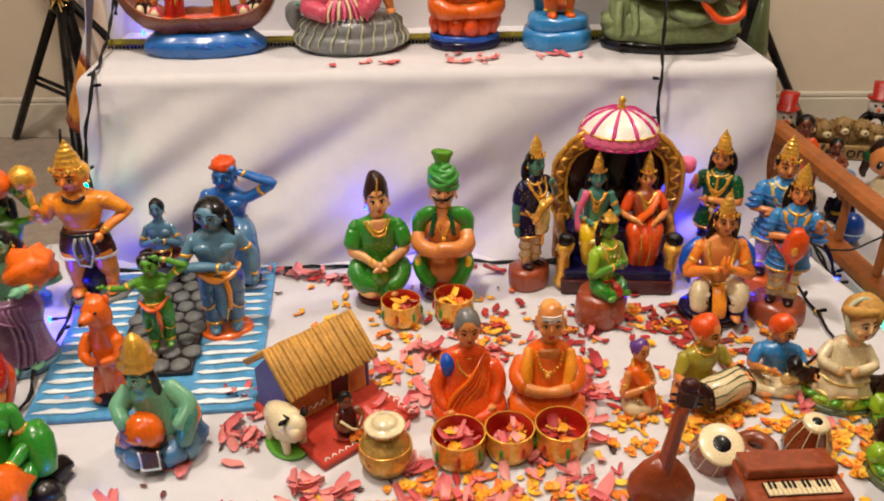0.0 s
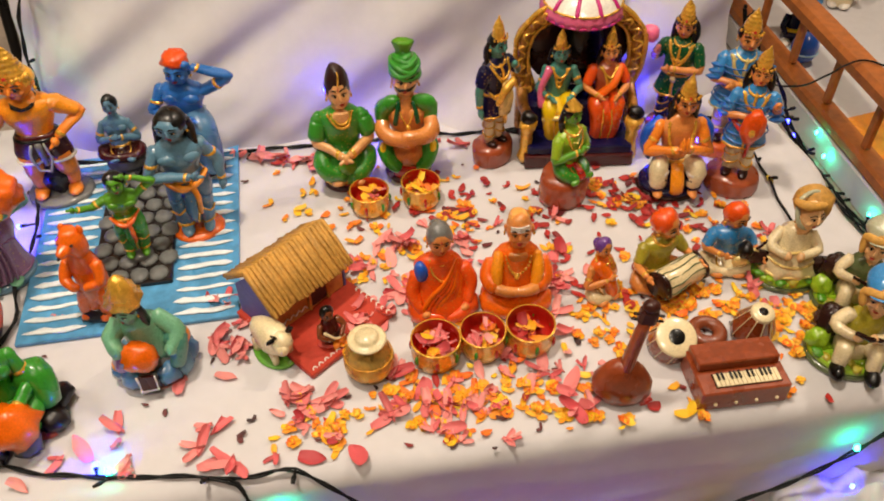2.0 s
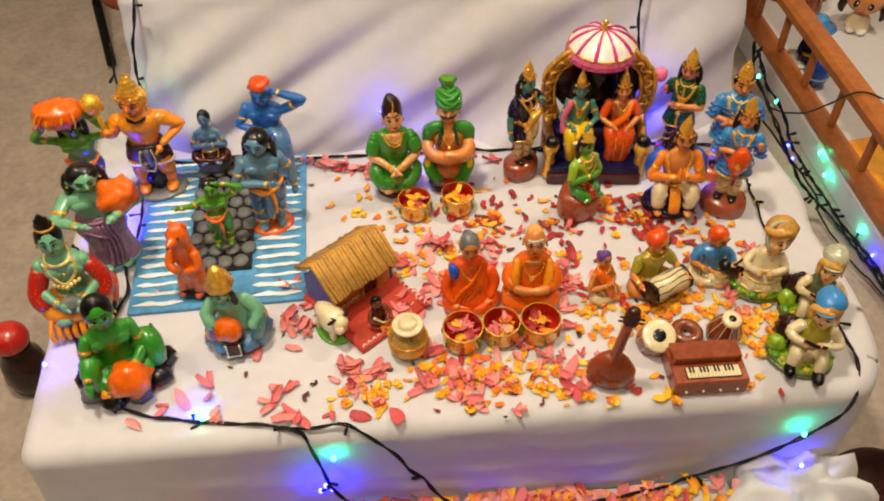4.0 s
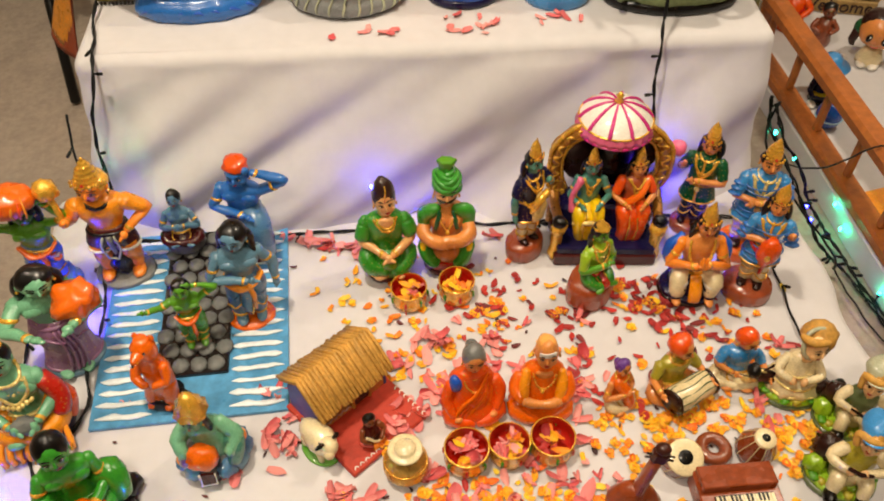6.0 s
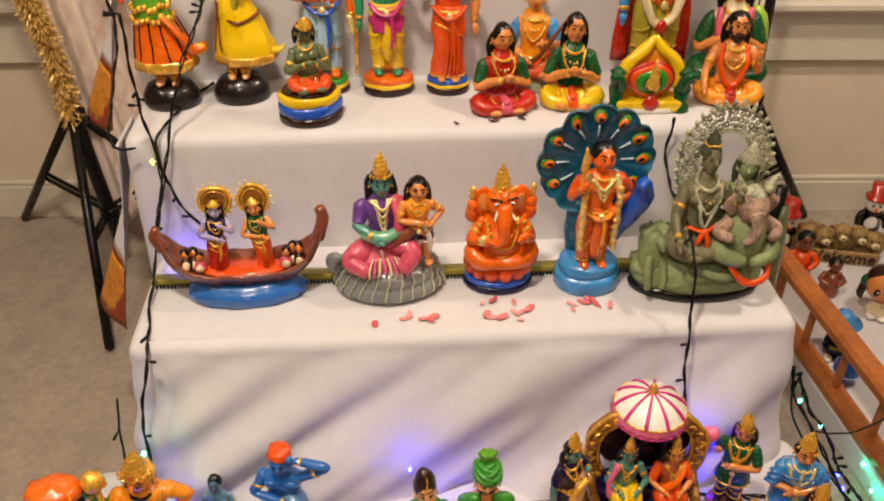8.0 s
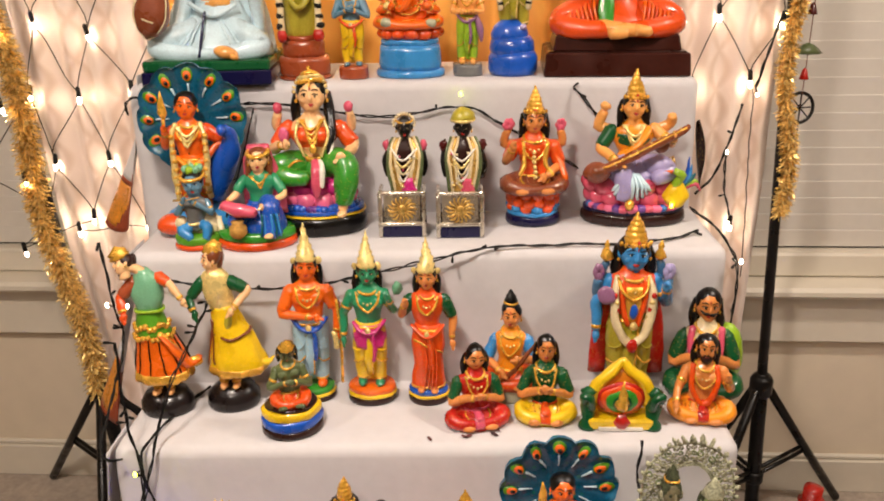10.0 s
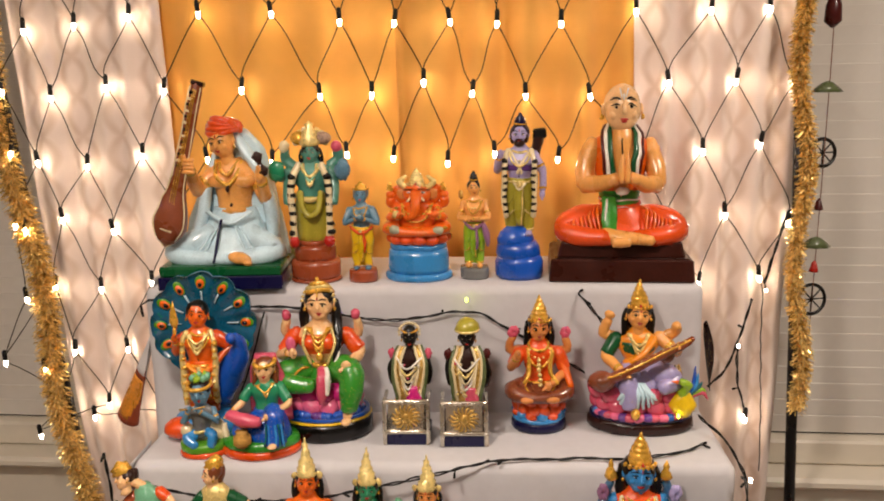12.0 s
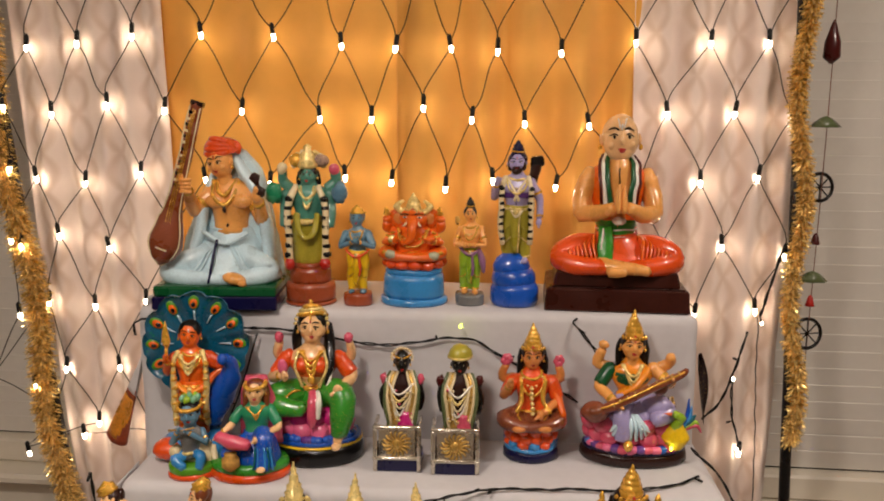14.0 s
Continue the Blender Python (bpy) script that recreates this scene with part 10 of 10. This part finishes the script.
# loose leads of the net, hanging before the patterned curtain
cable([(.80, 2.385, 1.46), (.779, 2.38, 1.398), (.755, 2.38, 1.29)], [((.757, 2.378, 1.272), "bulb_warm")], "black string-light lead hanging at the curtain", seed=31, twigs=0, r=.0026)
cable([(.728, 2.39, 1.248), (.716, 2.385, 1.20), (.700, 2.38, 1.143), (.672, 2.385, 1.07), (.634, 2.385, 1.028)], [((.700, 2.375, 1.135), "bulb_warm")], "black string-light lead looped at the curtain", seed=32, twigs=1, r=.0026)
cable([(.755, 2.40, 1.28), (.760, 2.40, 1.12), (.769, 2.40, .967), (.775, 2.40, .80)], [], "thin black lead hanging at the curtain", seed=33, twigs=0, r=.0016, twist=False)
cable([(.700, 2.385, 1.13), (.706, 2.385, 1.04), (.722, 2.385, .975)], [((.722, 2.38, .955), "bulb_warm")], "short black string-light lead with a bulb", seed=34, twigs=1, r=.0022)

# ---- narrow dark strip at the top step's flank ----
F = Shape()
rows, cols = 14, 5
vs = []
for j in range(rows + 1):
    v = j / rows
    for i in range(cols + 1):
        u = i / cols
        w = .010 * math.sin(math.pi * min(1, v * 1.15)) ** .8 + .004
        vs.append((.006 + .016 * v + w * u, .010 * math.sin(u * 3 + v * 4), -.145 * v + .012 * u * (1 - v)))
F.put(vs, [(j * (cols + 1) + i, (j + 1) * (cols + 1) + i, (j + 1) * (cols + 1) + i + 1, j * (cols + 1) + i + 1) for j in range(rows) for i in range(cols)], "umber_cloth")
F.make("dark_strip", None, pose(.565, 2.20, 1.240), "narrow dark brown strip beside the top step", "cloth").modifiers.new("thickness", "SOLIDIFY").thickness = .0015

# ---- sari ends hanging at the steps' flank, brocade strip ----
for x, y, z, h, deep in ((-.590, F4 + .004, S4 + .03, .330, .08), (-.572, F3, S3, .362, .12), (-.552, F2, S2, .392, .12)):
    sr = thing("sari_end", pose(x, y, z), "white sari end with gold and rust border beside the step", "sari cloth", "sari ends")
    n, m = 34, 16
    vs, parts = [], dict(cloth_white=[], sari_gold=[], sari_red=[])
    for j in range(n + 1):
        v = j / n
        for i in range(m + 1):
            u = i / m
            out = .006 + (.058 + .082 * u) * v ** 1.25 + .006 * math.sin(u * 6 + v * 3) * v
            vs.append((-out, .004 + deep * u + .010 * math.sin(v * 5) * v, -.012 - (h - .012) * v * (1 + .05 * u) - .02 * v * math.sin(u * 3.1)))
    for j in range(n):
        v = (j + .5) / n
        for i in range(m):
            u = (i + .5) / m
            key = "cloth_white" if v < .66 + .03 * u else ("sari_gold" if u > .18 + (v - .66) * 1.5 and .70 < v < .97 else "sari_red")
            parts[key].append((j * (m + 1) + i, (j + 1) * (m + 1) + i, (j + 1) * (m + 1) + i + 1, j * (m + 1) + i + 1))
    for key, name in (("cloth_white", "white_cloth"), ("sari_gold", "gold_panel"), ("sari_red", "rust_border")):
        F = Shape()
        F.put(vs, parts[key], key)
        o = F.make(name, sr)
        o.modifiers.new("thickness", "SOLIDIFY").thickness = .0015
BR = thing("brocade_strip", pose(0, 1.515, S1 + .001), "green-gold brocade border strip lying behind the dolls", "brocade strip")
F = Shape()
F.box((0, 0, .008), (1.03, .030, .010), "brocade", rot=(-16, 0, 0), bevel=.2)
F.make("band", BR)
F = Shape()
for k in range(170):
    F.ell((-.51 + .006 * k, -.017, .004), (.0022, .003, .003), "darkbase", seg=5, rings=4)
tagged(F.make("fringe", BR), kind="stuff")


# ---- hanging ornaments before the blinds ----
ORN = thing("hanging_ornament", pose(.91, 2.50, 0), "string of small dark charms hanging before the blinds", "ornament")
F = Shape()
F.tube([(0, 0, 2.25), (.004, 0, 1.7), (0, 0, 1.05)], .0012, "brown", seg=5)
F.make("cord", ORN)
F = Shape()
F.lathe([(.004, 1.87), (.020, 1.885), (.018, 1.92), (.006, 1.96), (.002, 1.97)], "maroon", seg=12)
F.make("red_charm", ORN)
for z, R in ((1.58, .033), (1.215, .037)):
    F = Shape()
    F.ring((0, 0, z), R, .0045, "black", rot=(84, 0, 14), seg=26)
    for k in range(4):
        a = k * math.pi / 4
        F.tube([(R * math.cos(a) * .96, R * math.cos(a) * .24, z + R * math.sin(a)), (-R * math.cos(a) * .96, -R * math.cos(a) * .24, z - R * math.sin(a))], .002, "black", seg=5, per=1)
    F.make("ring_charm", ORN)
for z in (1.735, 1.36):
    F = Shape()
    F.lathe([(.035, z - .012), (.024, z), (.012, z + .010), (.002, z + .014)], "olive", seg=14, sy=.6, flutes=7, depth=.1)
    F.make("leaf_charm", ORN)
for z, m in ((1.455, "maroon"), (1.30, "red"), (1.09, "brass")):
    F = Shape()
    F.lathe([(.012, z - .014), (.010, z - .008), (.006, z + .008), (.001, z + .014)], m, seg=12)
    F.make("bell_charm", ORN)

# ---- side tray with wooden rail and small dolls ----
TZ = .066
s = Shape()
s.box((.53, .12, TZ / 2), (1.06, 1.30, TZ), "cloth_white", bevel=.06)
s.make("side_tray", None, pose(.870, 1.60, 0, 0, 0, 3.2), "low side tray covered with white cloth", "tray")
YC = Shape()
YC.box((0, 0, .006), (.40, .46, .012), "saffron", bevel=.3)
YC.make("folded_cloth", None, pose(1.155, 1.34, TZ + .001, 0, 0, 12), "folded yellow-orange cloth lying on the side tray", "cloth")
RAIL = thing("wooden_rail", pose(.895, 1.56, 0, 0, 0, 3.2), "orange-brown wooden rail with balusters beside the steps", "rail")
F = Shape()
F.box((0, 0, .082), (.046, 1.00, .030), "rail_wood", bevel=.2)
F.make("bottom_rail", RAIL)
F = Shape()
F.box((0, 0, .222), (.052, 1.04, .036), "rail_wood", bevel=.25)
F.make("top_rail", RAIL)
for k in range(7):
    F = Shape()
    F.box((0, -.46 + .152 * k, .155), (.016, .016, .112), "rail_wood", bevel=.2)
    F.make("baluster", RAIL)
for k in (-1, 1):
    F = Shape()
    F.box((0, k * .505, .15), (.046, .03, .17), "rail_wood", bevel=.15)
    F.make("end_post", RAIL)


def gnome(F):
    F.ell((0, 0, .06), (.16, .2, .06), "black")
    F.lathe([(.18, .06), (.19, .2), (.13, .42), (.06, .5)], "navy", sy=.85, seg=20)
    F.ring((0, 0, .25), .18, .035, "yellow", sy=.85)
    for s in (-1, 1):
        F.tube([(s * .14, 0, .42), (s * .2, -.1, .3), (s * .14, -.16, .22)], (.06, .05, .04), "navy")
        F.ell((s * .1, -.16, .05), (.08, .12, .05), "white")
    head(F, 0, -.02, .62, .16, "skin", style="none", mark="")
    F.lathe([(.3, .74), (.31, .77), (.16, .80), (.15, .92), (.05, .98)], "sky", seg=24)


doll("hat_gnome_doll", .950, 1.845, TZ, .135, -20, gnome, "small gnome doll with a wide blue hat", "side tray dolls", wide=1.0)
BALL = Shape()
BALL.ell((0, 0, .036), (.030, .030, .036), "blue", seg=20, rings=12)
BALL.ring((0, 0, .030), .030, .002, "paleblue", seg=24)
BALL.make("blue_ball", None, pose(.935, 1.755, TZ + .001), "glossy blue egg-shaped ball", "ball")


def doll_girl(F):
    F.ell((-.08, -.08, .06), (.1, .16, .06), "white")
    F.ell((.1, -.08, .06), (.1, .16, .06), "white")
    F.lathe([(.2, .04), (.22, .14), (.14, .32), (.06, .38)], "ivory", sy=.8, seg=20, flutes=8, depth=.05)
    F.ell((0, 0, .66), (.32, .28, .31), "tan", seg=22, rings=14)
    F.ell((0, .06, .72), (.34, .28, .30), "umber", seg=22, rings=14)
    for s in (-1, 1):
        F.ell((s * .3, .05, .62), (.1, .1, .14), "deepgreen")
        F.tube([(s * .32, .04, .54), (s * .36, .0, .4), (s * .33, -.02, .28)], (.08, .07, .03), "umber", seg=9)
        F.ell((s * .12, -.26, .62), (.05, .03, .07), "black", (0, 0, 0), 10, 6)
        F.ell((s * .11, -.285, .64), (.016, .012, .02), "white", seg=6, rings=4)
    F.tube([(-.05, -.28, .5), (0, -.285, .485), (.05, -.28, .5)], .012, "lip", seg=5)


doll("round_faced_girl_doll", 1.13, 1.985, TZ, .150, -32, doll_girl, "round-faced girl doll with dark hair and green clips", "side tray dolls", wide=1.0)


def tophat(F):
    F.lathe([(.14, 0), (.16, .1), (.12, .3), (.08, .4)], "black", seg=20)
    F.ell((0, -.08, .2), (.1, .08, .14), "white")
    F.ell((0, 0, .5), (.15, .14, .14), "white")
    for s in (-1, 1):
        F.tube([(s * .1, 0, .36), (s * .2, -.06, .26), (s * .2, -.1, .16)], (.05, .045, .03), "black")
        F.ell((s * .05, -.13, .53), .02, "black", seg=6, rings=4)
    F.ell((0, -.15, .48), (.03, .06, .03), "orange", seg=8, rings=5)
    F.ring((0, 0, .40), .1, .035, "umber", seg=18)
    F.lathe([(.18, .62), (.18, .64), (.12, .65), (.13, .86), (.02, .87)], "red", seg=20)


doll("red_hat_doll", 1.295, 2.37, TZ, .165, -20, tophat, "black and white snowman doll with a red top hat", "red-hat dolls")
doll("red_hat_doll", 1.0, 2.30, TZ, .165, -10, tophat, "black and white snowman doll with a red top hat", "red-hat dolls")


def small_figure(a, b):
    def fill(F):
        F.lathe([(.2, 0), (.22, .1), (.16, .4), (.12, .55)], a, seg=18)
        F.ell((0, 0, .3), (.2, .18, .2), b)
        head(F, 0, -.01, .74, .16, "brown", style="cap", mark="")
        for s in (-1, 1):
            F.tube([(s * .13, 0, .52), (s * .24, -.08, .38), (s * .1, -.2, .34)], (.06, .05, .04), a)
    return fill


doll("little_clay_doll", 1.045, 2.085, TZ, .115, -15, small_figure("cocoa", "terracotta"), "little brown clay doll on the side tray", "side tray dolls")
doll("little_clay_doll", .990, 2.160, TZ, .150, -15, small_figure("deeporange", "red"), "glossy red-orange clay doll on the side tray", "side tray dolls")

W = thing("welcome_ornament", pose(1.145, 2.255, TZ, 0, 0, -14) @ Matrix.Scale(.78, 4), "tan welcome ornament shaped as a puppy cluster", "welcome sign")
F = Shape()
for k in range(7):
    rock(F, (-.13 + .043 * k, .01, .06 + .015 * math.sin(k * 2.1)), (.036, .03, .05), "parchment", k * 2.0, .2, 14, 8)
F.make("ornament_body", W)
rnd = random.Random(12)
for k in range(5):
    x, y, z = -.115 + .057 * k + rnd.uniform(-.01, .01), rnd.uniform(-.025, .0), .10 + rnd.uniform(-.014, .014)
    F = Shape()
    rock(F, (x, y, z), (.034, .030, .033), "parchment", k + 20.0, .35, 14, 9)
    F.ell((x + .004, y - .028, z - .008), (.016, .013, .012), "cream", seg=10, rings=6)
    F.ell((x + .004, y - .04, z - .005), (.005, .004, .004), "black", seg=6, rings=4)
    for s in (-1, 1):
        F.ell((x + s * .012, y - .027, z + .008), (.0035, .0035, .0035), "black", seg=6, rings=4)
        F.ell((x + s * .03, y + .005, z + .004), (.010, .012, .02), "brown", (0, s * 20, 0), seg=8, rings=5)
    F.make("puppy", W)
F = Shape()
F.box((0, -.048, .028), (.27, .014, .052), "parchment", bevel=.3)
F.make("sign_board", W)
tx = bpy.data.curves.new("lettering", "FONT")
tx.body, tx.size, tx.extrude, tx.align_x = "Welcome", .062, .002, "CENTER"
tob = new("lettering", tx)
dg = bpy.context.evaluated_depsgraph_get()
tme = bpy.data.meshes.new_from_object(tob.evaluated_get(dg))
bpy.data.objects.remove(tob)
tme.materials.clear()
tme.materials.append(MATS["umber"])
lt = new("lettering", tme)
lt.parent, lt.matrix_basis = W, pose(0, -.0575, .012, 90, 0, 0)
YB = Shape()
YB.lathe([(.03, 0), (.055, .02), (.062, .06), (.05, .1), (.02, .125)], "saffron", seg=24, flutes=8, depth=.03)
YB.make("orange_gourd", None, pose(1.02, 1.36, TZ + .001), "round orange-yellow gourd ornament", "ornament")


def bundle(F):
    F.lathe([(.05, 0), (.09, .1), (.13, .35), (.11, .6), (.06, .85), (.03, 1.0)], "black", seg=20, flutes=7, depth=.12, sy=.7)
    F.lathe([(.03, .60), (.07, .66), (.06, .8), (.02, .95)], "olive", (.03, -.05, 0), seg=16, flutes=6, depth=.15, sy=.7)


doll("dark_cloth_roll", .572, 1.600, .002, .70, 0, bundle, "dark folded cloth bundle standing beside the steps", "", "cloth bundle", wide=.42)

# ---- front ledge and corner ----
MT = thing("sequin_mat", pose(-.02, .52, .162, 0, 0, 2), "maroon mat with a white zigzag sequin border", "mat")
F = Shape()
F.box((0, 0, .0015), (.66, .20, .003), "maroon", bevel=.3)
F.make("mat_body", MT)
for k in range(52):
    F = Shape()
    x = -.32 + k * .0125
    F.tube([(x, .085, .0036), (x + .006, .098, .0038), (x + .0125, .085, .0036)], .0011, "ivory", seg=5, per=1)
    F.make("zigzag_stitch", MT)
s = Shape()
rock(s, (0, 0, .0), (.13, .085, .21), "cloth_white", 31.0, .35, 34, 20)
s.v = [Vector((p.x, p.y, max(p.z, 0.0))) for p in s.v]
s.make("gathered_cloth", None, pose(.50, .648, .002), "gathered corner of white cloth on the floor", "cloth")
s = Shape()
s.lathe([(.02, 0), (.05, .01), (.07, .035), (.072, .05), (.066, .05), (.06, .03), (.02, .012)], "dark_wood", seg=28)
s.make("wooden_bowl", None, pose(.655, .68, .05, 0, -30, 0), "dark turned wooden bowl leaning on the cloth", "bowl")

# ---- petals ----
def scatter(name, groups, zf, material, size, seed, label, flat=False):
    rnd = random.Random(seed)
    F = Shape()
    for x, y, sx, sy, n in groups:
        for _ in range(n):
            px, py = rnd.gauss(x, sx), rnd.gauss(y, sy)
            if abs(px) > .56 and zf > .3:
                continue
            if zf == P and not (.69 < py < 1.235):
                continue
            petal(F, (px, py, zf + .001), rnd.uniform(*size), rnd, material, flat)
    return F.make(name, None, None, label, "petals", "", "stuff")


scatter("pink_petals", ((.03, .748, .075, .026, 27), (-.14, .755, .05, .03, 12), (-.28, .765, .08, .05, 13), (-.03, .94, .04, .05, 22), (.01, .99, .05, .03, 10), (.17, .87, .02, .05, 12), (.13, 1.02, .1, .05, 10), (-.18, 1.215, .06, .012, 18), (-.23, .875, .03, .03, 12),
        (-.25, .95, .02, .03, 5), (-.44, .94, .02, .03, 3), (.13, .77, .05, .03, 12), (.06, .95, .12, .03, 10), (.44, .86, .04, .04, 8), (.06, 1.215, .12, .012, 10), (-.41, .73, .05, .02, 4)), P, "petal_pink", (.008, .018), 1, "scattered pink flower petals on the cloth")
scatter("yellow_petals", ((.04, .755, .07, .026, 100), (-.13, .745, .03, .025, 22), (.29, .865, .05, .022, 120), (.43, .83, .03, .05, 90), (.23, .79, .03, .04, 14), (.14, 1.0, .12, .07, 46), (-.06, 1.09, .1, .06, 26), (.42, .97, .06, .05, 20), (.33, 1.06, .06, .03, 26), (-.1, 1.2, .08, .05, 10),
        (-.03, .94, .04, .04, 20), (.2, .73, .08, .02, 12), (-.05, 1.01, .12, .04, 16)), P, "petal_yellow", (.0045, .0105), 2, "scattered yellow and orange flower petals", True)
scatter("red_petals", ((.32, 1.07, .06, .025, 60), (.12, 1.05, .09, .07, 46), (.2, 1.0, .12, .06, 26), (.4, .98, .06, .05, 10), (.0, .76, .08, .03, 14), (.33, 1.02, .04, .03, 20), (-.15, 1.215, .08, .01, 8), (.24, .73, .07, .01, 6)), P, "petal_red", (.005, .011), 3, "scattered dark red flower petals", True)
scatter("dried_petals", ((.0, 1.0, .3, .15, 60), (-.2, .8, .14, .06, 16), (.2, .77, .15, .05, 20)), P, "petal_dark", (.003, .006), 4, "scattered dark dried petal bits", True)
scatter("yard_petals", ((-.085, .845, .014, .012, 7),), P + .010, "petal_yellow", (.006, .010), 12, "orange petals heaped on the red board")
scatter("yard_petals", ((-.085, .848, .014, .012, 6),), P + .012, "petal_pink", (.008, .013), 13, "pink petals heaped on the red board")
scatter("step_petals", ((.065, 1.41, .03, .015, 9), (-.085, 1.40, .05, .01, 5), (.21, 1.415, .03, .01, 6)), S1, "petal_pink", (.007, .012), 5, "few pink petals on the cloth step", True)
scatter("dried_petals", ((-.03, 1.68, .06, .02, 2), (.13, 1.66, .03, .01, 2)), S2, "petal_dark", (.006, .008), 6, "dried petal bits on the cloth step", True)
scatter("ledge_petals", ((.1, .635, .16, .022, 190), (-.25, .60, .1, .03, 30)), .160, "petal_yellow", (.008, .016), 7, "yellow petals strewn on the front ledge")
scatter("ledge_petals", ((.1, .635, .18, .022, 150), (-.25, .6, .12, .03, 30)), .160, "petal_pink", (.010, .020), 8, "pink petals strewn on the front ledge")
scatter("ledge_petals", ((.05, .59, .2, .04, 60),), .160, "petal_red", (.008, .016), 9, "dark red petals strewn on the front ledge")
scatter("carpet_petals", ((.70, .95, .06, .15, 10), (.66, .80, .03, .06, 5)), 0.0, "petal_yellow", (.008, .013), 10, "few orange petals on the carpet", True)

JAR = thing("lidded_jar", pose(-.772, 1.03, 0), "dark jar with a rounded red lid on the carpet", "jar")
F = Shape()
F.lathe([(.026, .001), (.038, .012), (.042, .040), (.036, .080), (.024, .098), (.022, .106)], "umber", seg=28)
F.make("jar_body", JAR)
F = Shape()
F.ring((0, 0, .108), .024, .004, "darkbase", seg=22)
F.ell((0, 0, .134), (.034, .034, .030), "red", seg=22, rings=12)
F.make("lid", JAR)
